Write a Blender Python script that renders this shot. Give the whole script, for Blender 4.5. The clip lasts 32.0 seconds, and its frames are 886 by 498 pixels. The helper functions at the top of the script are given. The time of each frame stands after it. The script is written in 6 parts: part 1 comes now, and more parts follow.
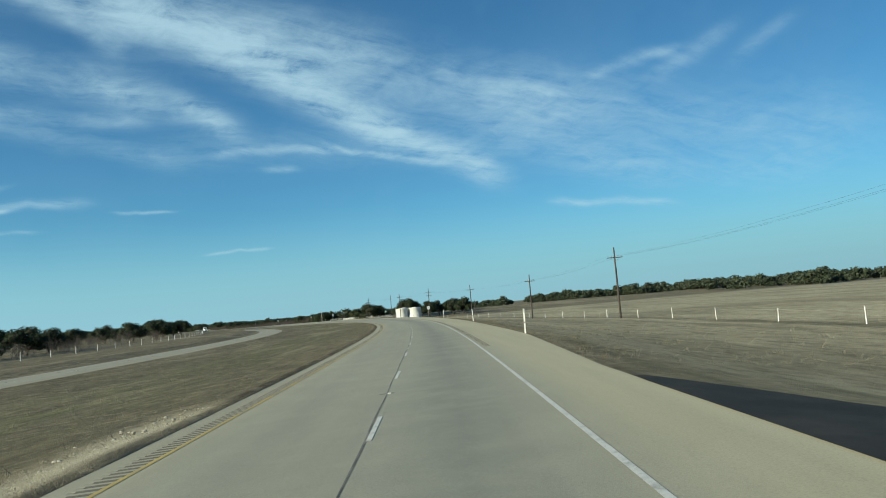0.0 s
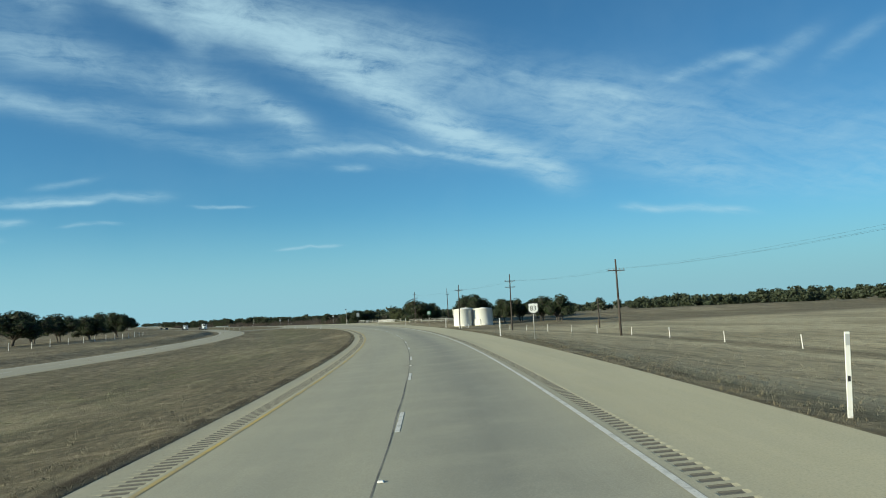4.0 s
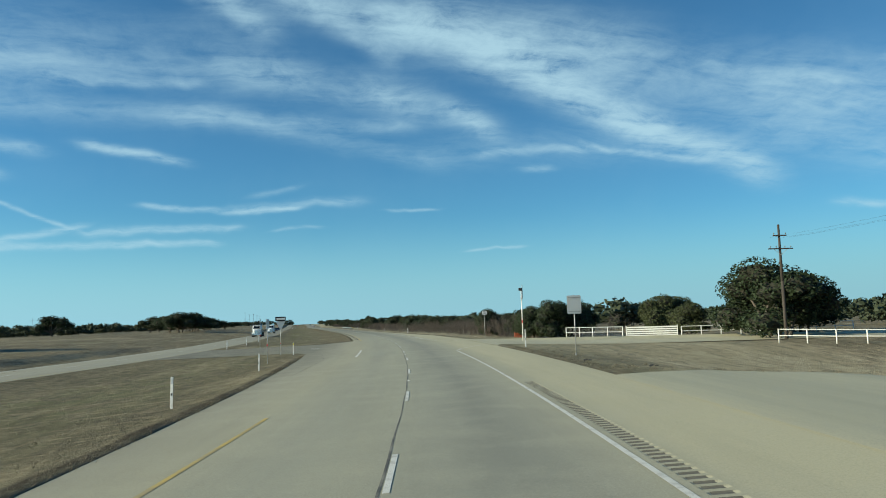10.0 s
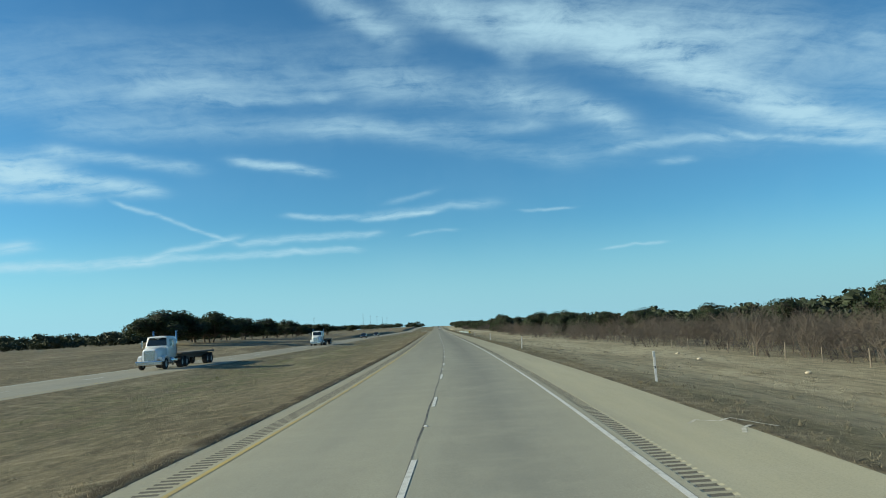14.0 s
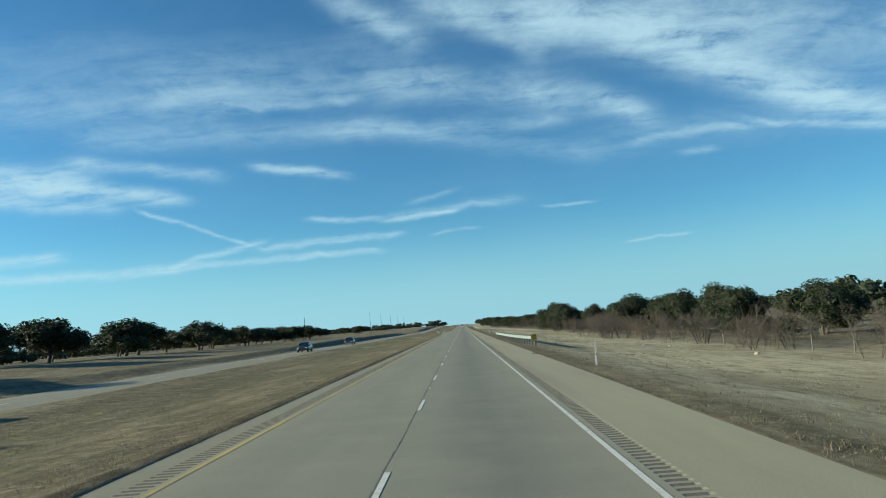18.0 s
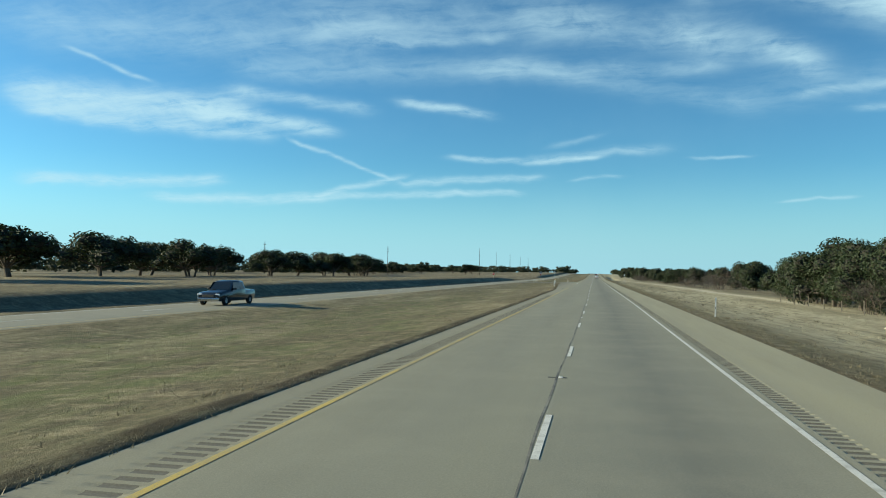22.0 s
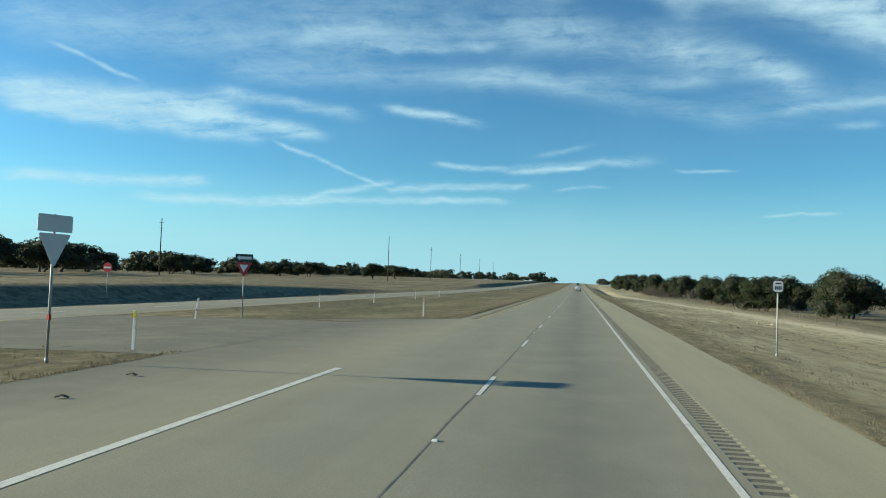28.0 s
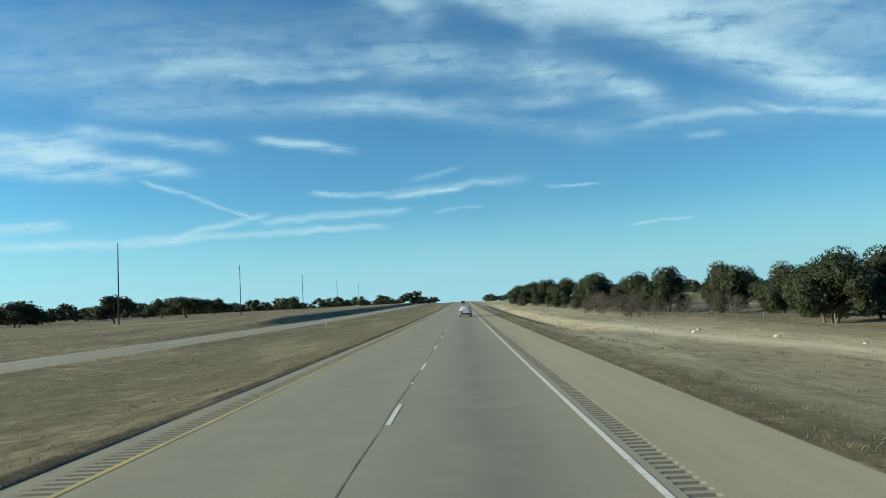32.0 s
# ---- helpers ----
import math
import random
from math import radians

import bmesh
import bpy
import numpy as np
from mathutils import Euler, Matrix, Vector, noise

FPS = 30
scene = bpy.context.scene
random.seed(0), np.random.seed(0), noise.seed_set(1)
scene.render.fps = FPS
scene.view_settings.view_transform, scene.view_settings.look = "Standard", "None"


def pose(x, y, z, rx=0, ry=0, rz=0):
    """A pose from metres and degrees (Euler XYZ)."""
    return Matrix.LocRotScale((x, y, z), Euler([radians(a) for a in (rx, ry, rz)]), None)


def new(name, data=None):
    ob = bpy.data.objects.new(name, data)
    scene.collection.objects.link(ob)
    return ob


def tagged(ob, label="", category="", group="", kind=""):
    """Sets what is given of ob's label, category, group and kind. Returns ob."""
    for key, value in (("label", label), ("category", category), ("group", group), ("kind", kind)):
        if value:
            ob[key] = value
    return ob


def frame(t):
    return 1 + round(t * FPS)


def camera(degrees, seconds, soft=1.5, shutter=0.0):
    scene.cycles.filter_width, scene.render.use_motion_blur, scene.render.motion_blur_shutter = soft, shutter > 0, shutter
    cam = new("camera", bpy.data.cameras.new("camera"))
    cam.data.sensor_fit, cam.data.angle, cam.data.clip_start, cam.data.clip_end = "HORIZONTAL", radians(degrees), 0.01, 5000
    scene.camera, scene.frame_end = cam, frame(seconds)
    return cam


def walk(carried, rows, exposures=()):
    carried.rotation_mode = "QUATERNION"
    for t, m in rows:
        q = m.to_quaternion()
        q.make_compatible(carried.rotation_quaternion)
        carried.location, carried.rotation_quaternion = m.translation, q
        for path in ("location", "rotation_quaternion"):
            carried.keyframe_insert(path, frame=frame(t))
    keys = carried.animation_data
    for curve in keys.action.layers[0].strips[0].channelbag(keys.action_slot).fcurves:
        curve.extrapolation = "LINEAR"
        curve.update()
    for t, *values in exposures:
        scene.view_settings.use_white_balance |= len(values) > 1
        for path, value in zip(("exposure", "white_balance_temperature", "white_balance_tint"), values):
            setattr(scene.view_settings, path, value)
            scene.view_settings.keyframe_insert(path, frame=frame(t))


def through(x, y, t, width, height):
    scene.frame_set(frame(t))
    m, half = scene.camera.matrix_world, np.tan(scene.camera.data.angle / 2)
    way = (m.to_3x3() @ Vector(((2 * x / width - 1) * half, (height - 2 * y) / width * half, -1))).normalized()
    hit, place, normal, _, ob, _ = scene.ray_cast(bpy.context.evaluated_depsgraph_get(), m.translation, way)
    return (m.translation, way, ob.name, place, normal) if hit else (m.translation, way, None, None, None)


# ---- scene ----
cam = camera(61.82, 32.0, soft=1.0)
# seconds, x, y, z, pitch, roll, yaw
PATH = [
    (0.0, -140.45, -495.53, 2.328, 4.49, 5.02, -30.40),
    (0.5, -132.23, -481.13, 2.371, 5.09, 4.51, -29.65),
    (1.0, -124.05, -466.68, 2.373, 5.74, 5.15, -29.09),
    (1.5, -116.08, -452.17, 2.411, 6.59, 4.34, -29.12),
    (2.0, -108.25, -437.60, 2.385, 6.88, 2.78, -28.34),
    (2.5, -100.57, -422.98, 2.380, 6.50, 3.27, -27.81),
    (3.0, -93.07, -408.27, 2.379, 6.35, 3.08, -27.61),
    (3.5, -85.75, -393.43, 2.382, 5.90, 2.30, -26.69),
    (4.0, -78.62, -378.48, 2.409, 4.95, 2.79, -25.36),
    (4.5, -71.68, -363.41, 2.390, 5.40, 2.41, -24.06),
    (6.5, -46.70, -301.61, 2.360, 5.67, 1.82, -21.12),
    (7.0, -41.28, -285.87, 2.390, 6.05, 1.84, -19.05),
    (7.5, -36.21, -270.00, 2.366, 6.00, 2.07, -17.65),
    (8.0, -31.50, -254.01, 2.375, 5.91, 2.11, -15.96),
    (8.5, -27.13, -237.91, 2.386, 5.69, 2.08, -14.79),
    (9.0, -23.11, -221.69, 2.438, 5.60, 2.33, -13.76),
    (9.5, -19.43, -205.33, 2.412, 5.84, 2.17, -12.46),
    (10.0, -16.10, -188.89, 2.380, 5.57, 1.77, -11.07),
    (10.5, -13.14, -172.39, 2.364, 5.86, 1.83, -9.26),
    (11.0, -10.51, -155.86, 2.394, 6.45, 1.87, -7.72),
    (11.5, -8.23, -139.29, 2.366, 6.16, 2.47, -6.70),
    (12.0, -6.26, -122.69, 2.369, 5.75, 2.78, -5.26),
    (12.5, -4.57, -106.05, 2.361, 5.83, 2.80, -3.83),
    (13.0, -3.16, -89.36, 2.385, 5.58, 2.55, -2.85),
    (13.5, -1.83, -72.61, 2.376, 5.61, 2.31, -1.76),
    (14.0, -0.77, -55.82, 2.401, 6.03, 2.64, -0.49),
    (14.5, -0.03, -38.98, 2.416, 5.80, 3.14, -0.21),
    (16.5, 1.37, 28.91, 2.347, 5.95, 3.61, 1.57),
    (17.0, 1.36, 45.80, 2.346, 6.51, 4.82, 1.58),
    (17.5, 1.41, 62.66, 2.341, 6.71, 4.74, 1.43),
    (18.0, 1.43, 79.51, 2.336, 6.04, 4.29, 1.45),
    (18.5, 1.43, 96.33, 2.328, 5.67, 4.02, 1.65),
    (19.0, 1.40, 113.13, 2.347, 5.67, 4.31, 1.28),
    (19.5, 1.30, 129.89, 2.342, 5.03, 3.56, 0.45),
    (20.0, 1.18, 146.65, 2.343, 4.37, 2.33, 0.83),
    (20.5, 1.00, 163.39, 2.345, 3.25, 1.88, 1.93),
    (21.0, 0.83, 180.14, 2.347, 2.99, 1.98, 5.85),
    (21.5, 0.73, 196.90, 2.334, 2.73, 1.08, 9.53),
    (22.0, 0.71, 213.68, 2.347, 1.88, -0.77, 11.56),
    (22.5, 0.86, 230.46, 2.347, 1.24, -1.36, 12.22),
    (23.0, 1.07, 247.24, 2.318, 0.89, -1.82, 12.19),
    (23.5, 1.24, 264.01, 2.339, 0.64, -2.37, 11.67),
    (24.0, 1.42, 280.77, 2.337, 0.99, -2.01, 10.80),
    (24.5, 1.50, 297.52, 2.359, 0.93, -1.61, 9.75),
    (25.0, 1.56, 314.28, 2.343, 0.43, -1.95, 8.74),
    (25.5, 1.59, 331.05, 2.339, -0.03, -2.88, 7.73),
    (27.5, 1.97, 398.52, 2.335, 1.56, -3.52, 9.08),
    (28.0, 1.95, 415.32, 2.308, 2.44, -2.08, 10.34),
    (28.5, 1.88, 432.13, 2.340, 2.38, -0.91, 10.70),
    (29.0, 1.82, 448.93, 2.340, 2.52, 0.54, 9.43),
    (29.5, 1.67, 465.73, 2.340, 2.31, 0.04, 8.32),
    (30.0, 1.53, 482.52, 2.364, 2.89, -0.65, 7.64),
    (30.5, 1.55, 499.31, 2.346, 3.99, -0.08, 7.69),
    (31.0, 1.57, 516.10, 2.320, 4.93, 1.97, 4.40),
    (31.5, 1.57, 532.89, 2.301, 4.80, 2.76, 2.23),
    (32.0, 1.52, 549.72, 2.313, 4.33, 2.77, 1.50),
]
walk(cam, [(t, pose(x, y, z, 90 + p, r, w)) for t, x, y, z, p, r, w in PATH],
     exposures=[(0, 0.59, 6500, 10), (10, 0.64, 6500, 10), (14, 0.71, 6500, 10), (19, 0.75, 6550, 10), (22.5, 0.87, 6750, 9), (26, 0.87, 6750, 9), (32, 0.82, 6650, 9)])

# the lane line's x every 40 m of y, from y = -560
LINE = [-180.64, -156.55, -133.41, -111.16, -90.19, -71.14, -54.46, -40.25, -28.52, -19.10, -11.88, -6.66, -3.17, -1.22, -0.31, -0.03, 0.01, -0.01, -0.04, -0.05, 0.01, 0.11, 0.06, -0.00, 0.04, -0.00, 0.01, 0.01, -0.07, -0.05, -0.01, 0.01]
BANK = 0.0410
DASH_PHASE = 5.31   # metres along the lane line to the middle of one dash

# ---- world, sun and exposure ----
SUN_EL, SUN_AZ = 16.0, 186.0   # degrees: height, and where it stands, counter-clockwise from +x


def nodes_of(tree):
    """A short way to add linked nodes: n(type, {input: value or socket}, attributes)."""
    def n(kind, inputs=None, **attributes):
        node = tree.nodes.new(kind)
        for key, value in attributes.items():
            setattr(node, key, value)
        for key, value in (inputs or {}).items():
            socket = node.inputs[key]
            if isinstance(value, bpy.types.NodeSocket):
                tree.links.new(value, socket)
            else:
                socket.default_value = value
        return node

    def m(op, a, b=0.0, c=0.0, clamp=False):
        return n("ShaderNodeMath", {0: a, 1: b, 2: c}, operation=op, use_clamp=clamp).outputs[0]
    return n, m


def sky_world():
    world = bpy.data.worlds.new("sky")
    scene.world = world
    world.use_nodes = True
    tree = world.node_tree
    tree.nodes.clear()
    n, m = nodes_of(tree)
    sky = n("ShaderNodeTexSky", sky_type="NISHITA", sun_disc=False, sun_elevation=radians(SUN_EL),
            sun_rotation=radians(90 - SUN_AZ), altitude=600, air_density=1.0, dust_density=0.05, ozone_density=2.0)
    way = n("ShaderNodeTexCoord").outputs["Generated"]
    soft = n("ShaderNodeTexNoise", {"Vector": way, "Scale": 5.0, "Detail": 4.0, "Roughness": 0.6})
    bend = n("ShaderNodeVectorMath", {0: soft.outputs["Color"], 1: (0.5, 0.5, 0.5)}, operation="SUBTRACT").outputs[0]
    bend = n("ShaderNodeVectorMath", {0: bend, "Scale": 0.035}, operation="SCALE").outputs[0]
    bent = n("ShaderNodeVectorMath", {0: way, 1: bend}, operation="ADD").outputs[0]
    sep = n("ShaderNodeSeparateXYZ", {0: bent})
    x, y, z = sep.outputs
    az = m("MULTIPLY", m("ARCTAN2", m("MULTIPLY", x, -1.0), y), 57.2958)
    el = m("MULTIPLY", m("ARCSINE", z), 57.2958)
    # streaks of cirrus: azimuth and height of both ends, half width, strength
    total = None
    for a0, e0, a1, e1, width, power in CIRRUS:
        da, de = a1 - a0, e1 - e0
        length = math.hypot(da, de)
        ca, sa = da / length, de / length
        px, py = m("SUBTRACT", az, a0), m("SUBTRACT", el, e0)
        along = m("ADD", m("MULTIPLY", px, ca), m("MULTIPLY", py, sa))
        across = m("SUBTRACT", m("MULTIPLY", py, ca), m("MULTIPLY", px, sa))
        past = m("SUBTRACT", m("ABSOLUTE", m("SUBTRACT", along, length / 2)), length / 2)
        past = m("DIVIDE", m("MAXIMUM", past, 0.0), 1.6 * width + 0.6)
        off = m("ADD", m("POWER", m("ABSOLUTE", m("DIVIDE", across, width)), 2.0), m("POWER", past, 2.0))
        blob = m("MULTIPLY", m("EXPONENT", m("MULTIPLY", off, -1.0)), power)
        total = blob if total is None else m("ADD", total, blob)
    # fibres, drawn out along the wind
    high = m("ADD", m("MAXIMUM", z, 0.0), 0.16)
    plane = n("ShaderNodeCombineXYZ", {0: m("DIVIDE", x, high), 1: m("DIVIDE", y, high)}).outputs[0]
    turned = n("ShaderNodeMapping", {"Vector": plane, "Rotation": (0, 0, radians(-22)), "Scale": (1.0, 4.2, 1.0)}).outputs[0]
    fibre = n("ShaderNodeTexNoise", {"Vector": turned, "Scale": 2.4, "Detail": 9.0, "Roughness": 0.62, "Distortion": 0.5}).outputs["Fac"]
    fine = n("ShaderNodeTexNoise", {"Vector": plane, "Scale": 9.0, "Detail": 8.0, "Roughness": 0.68, "Distortion": 0.35}).outputs["Fac"]
    fibre = m("ADD", m("MULTIPLY", fibre, 0.52), m("MULTIPLY", fine, 0.48))
    fibre = n("ShaderNodeMapRange", {0: fibre, 1: 0.36, 2: 0.64, 3: 0.16, 4: 1.5}).outputs[0]
    thin = n("ShaderNodeMapRange", {0: soft.outputs["Fac"], 1: 0.5, 2: 0.8, 3: 0.0, 4: 0.05}).outputs[0]
    cover = m("ADD", m("MULTIPLY", total, fibre), thin)
    cover = m("SUBTRACT", 1.0, m("EXPONENT", m("MULTIPLY", cover, -1.0)))
    cover = m("MINIMUM", m("MAXIMUM", cover, 0.0), 0.85)
    azure = n("ShaderNodeMixRGB", {0: 1.0, 1: sky.outputs[0], 2: (0.43, 0.93, 1.14, 1)}, blend_type="MULTIPLY").outputs[0]
    low = n("ShaderNodeMapRange", {0: n("ShaderNodeSeparateXYZ", {0: way}).outputs[2], 1: 0.0, 2: 0.15, 3: 0.88, 4: 0.0}, interpolation_type="SMOOTHSTEP").outputs[0]
    azure = n("ShaderNodeMixRGB", {0: low, 1: azure, 2: HAZE_COLOUR}).outputs[0]
    glow = n("ShaderNodeMapRange", {0: az, 1: -60.0, 2: 60.0, 3: 0.83, 4: 1.20}).outputs[0]
    azure = n("ShaderNodeVectorMath", {0: azure, "Scale": glow}, operation="SCALE").outputs[0]
    cloud = n("ShaderNodeMixRGB", {0: cover, 1: azure, 2: CLOUD_COLOUR})
    back = n("ShaderNodeBackground", {"Color": cloud.outputs[0], "Strength": SKY_STRENGTH})
    out = n("ShaderNodeOutputWorld", {"Surface": back.outputs[0]})
    return world


SKY_STRENGTH = 0.070
CLOUD_COLOUR = (4.25, 6.55, 7.5, 1)
HAZE_COLOUR = (2.7, 5.3, 6.5, 1)
VEILS = [
    (-13, 22.3, -24, 19.6, 2.1, 0.5), (-20, 19.5, -40, 15, 2.4, 0.36), (-38, 15, -58, 10.2, 2.4, 0.26), (-37, 12.4, -46, 9.2, 1.4, 0.24), (-45, 9.4, -57, 7.6, 1.2, 0.14),
    (40, 16.3, 18, 17.6, 1.6, 0.34), (20, 18.6, 2, 18.8, 1.3, 0.32), (3, 18.8, -8, 17.4, 1.3, 0.36), (-7, 17.6, -14, 15.0, 0.9, 0.44), (26, 14.8, 6, 15.7, 0.8, 0.28),
    (8, 15.6, -8, 15.2, 0.6, 0.34), (3, 15, -10, 12.7, 0.7, 0.22), (36, 19.5, 4, 21.5, 1.6, 0.16), (-12, 13, -32, 12.6, 1.2, 0.16),
]
BANDS = [
    (0, 24.2, -10, 22.2, 1.2, 0.75), (-9, 22.2, -16, 20.2, 1.5, 0.85), (-15, 20, -21, 17.6, 1.3, 0.75), (-20, 17.4, -27, 14.2, 1.2, 0.8), (-26, 14.6, -34, 10.7, 0.95, 0.9), (-3, 23, -6.5, 20.8, 0.8, 0.4),
    (7.4, 24.6, 3.6, 22.9, 0.9, 0.7), (40, 11.6, 29, 11.8, 0.9, 1.35), (30, 11.7, 21.5, 10.8, 0.45, 1.1), (40, 10.5, 26, 10.3, 0.4, 0.7), (27, 13.1, 18.5, 12.5, 0.4, 0.5), (14, 12.9, 9.2, 12.2, 0.3, 0.95),
    (17, 17.2, 8, 17.8, 0.3, 0.4), (-12.6, 15.8, -14.4, 14.7, 0.6, 0.5), (-33, 17.6, -40, 15.6, 0.5, 0.25),
]
STREAKS = [
    (38.2, 14.6, 34.4, 13.6, 0.14, 0.6), (22.7, 9.8, 15.6, 7.2, 0.13, 0.6), (15.7, 7.2, 20.8, 6.0, 0.2, 0.75), (21, 5.8, 32, 5.4, 0.3, 0.8), (19, 5.9, 6.6, 6.3, 0.22, 0.7), (14, 6.9, 5, 7.5, 0.24, 0.6),
    (10.3, 8.7, 0.4, 8.8, 0.18, 0.75), (4, 8.9, -4.5, 9.3, 0.3, 0.4), (-8, 8.7, -10.2, 8.7, 0.1, 0.6), (40, 6, 29.6, 6.8, 0.35, 0.8), (-13.7, 5.5, -16.9, 5.7, 0.1, 0.6), (-14.6, 12.6, -22.1, 12.7, 0.28, 0.45),
    (-23, 13, -30.7, 11.2, 0.22, 0.6), (-18.3, 11.3, -18.9, 11.3, 0.2, 0.5),
]
WISPS = [(-40.5, 7.1, -47.5, 6.2, 0.25, 0.5), (-44.6, 16.6, -49, 17.0, 0.4, 0.4), (-49.4, 15.9, -52.6, 17.3, 0.55, 0.3), (-55, 16.2, -56.6, 17.0, 0.5, 0.2), (2.4, 10, 0.2, 10.4, 0.2, 0.25), (0.8, 7.2, -1.4, 7.3, 0.12, 0.35)]
CIRRUS = VEILS + BANDS + STREAKS + WISPS
sky_world()

sun = new("sun", bpy.data.lights.new("sun", "SUN"))
sun.data.energy, sun.data.angle, sun.data.color = 5.0, radians(0.55), (0.92, 0.88, 0.63)
sun_way = Vector((math.cos(radians(SUN_AZ)) * math.cos(radians(SUN_EL)), math.sin(radians(SUN_AZ)) * math.cos(radians(SUN_EL)), math.sin(radians(SUN_EL))))
sun.matrix_world = sun_way.to_track_quat("Z", "Y").to_matrix().to_4x4()


# ---- materials ----
def material(name, colour, rough=0.8, metal=0.0, spots=None, grain=None, bump=None, uv=False, spec=0.5, coat=0.0):
    """Base colour with two layers of noise. spots and grain: (scale, stretch, colour, low, high); bump: (scale, metres)."""
    mat = bpy.data.materials.new(name)
    mat.use_nodes = True
    tree = mat.node_tree
    n, m = nodes_of(tree)
    shader = tree.nodes["Principled BSDF"]
    place = n("ShaderNodeUVMap").outputs[0] if uv else n("ShaderNodeNewGeometry").outputs["Position"]
    colour_now = n("ShaderNodeRGB")
    colour_now.outputs[0].default_value = (*colour, 1)
    result = colour_now.outputs[0]
    for layer in (spots, grain):
        if layer:
            scale, stretch, other, low, high = layer
            at_ = n("ShaderNodeMapping", {"Vector": place, "Scale": stretch}).outputs[0]
            tex = n("ShaderNodeTexNoise", {"Vector": at_, "Scale": scale, "Detail": 6.0, "Roughness": 0.65})
            fac = n("ShaderNodeMapRange", {0: tex.outputs["Fac"], 1: low, 2: high}).outputs[0]
            result = n("ShaderNodeMixRGB", {0: fac, 1: result, 2: (*other, 1)}).outputs[0]
    tree.links.new(result, shader.inputs["Base Color"])
    shader.inputs["Roughness"].default_value = rough
    shader.inputs["Metallic"].default_value = metal
    shader.inputs["Specular IOR Level"].default_value = spec
    shader.inputs["Coat Weight"].default_value = coat
    if bump:
        tex = n("ShaderNodeTexNoise", {"Vector": place, "Scale": bump[0], "Detail": 5.0, "Roughness": 0.7})
        b = n("ShaderNodeBump", {"Height": tex.outputs["Fac"], "Distance": bump[1], "Strength": 1.0})
        tree.links.new(b.outputs[0], shader.inputs["Normal"])
    return mat


def leaf_material(name, dark, light, through=0.25):
    mat = bpy.data.materials.new(name)
    mat.use_nodes = True
    tree = mat.node_tree
    n, m = nodes_of(tree)
    shader = tree.nodes["Principled BSDF"]
    geo = n("ShaderNodeNewGeometry")
    tex = n("ShaderNodeTexNoise", {"Vector": geo.outputs["Position"], "Scale": 0.7, "Detail": 3.0})
    mix = m("ADD", m("MULTIPLY", geo.outputs["Random Per Island"], 0.6), m("MULTIPLY", tex.outputs["Fac"], 0.5))
    col = n("ShaderNodeMixRGB", {0: mix, 1: (*dark, 1), 2: (*light, 1)})
    tree.links.new(col.outputs[0], shader.inputs["Base Color"])
    shader.inputs["Roughness"].default_value = 0.65
    shader.inputs["Specular IOR Level"].default_value = 0.3
    back = n("ShaderNodeBsdfTranslucent", {"Color": col.outputs[0]})
    both = n("ShaderNodeMixShader", {0: through, 1: shader.outputs[0], 2: back.outputs[0]})
    tree.links.new(both.outputs[0], tree.nodes["Material Output"].inputs[0])
    return mat


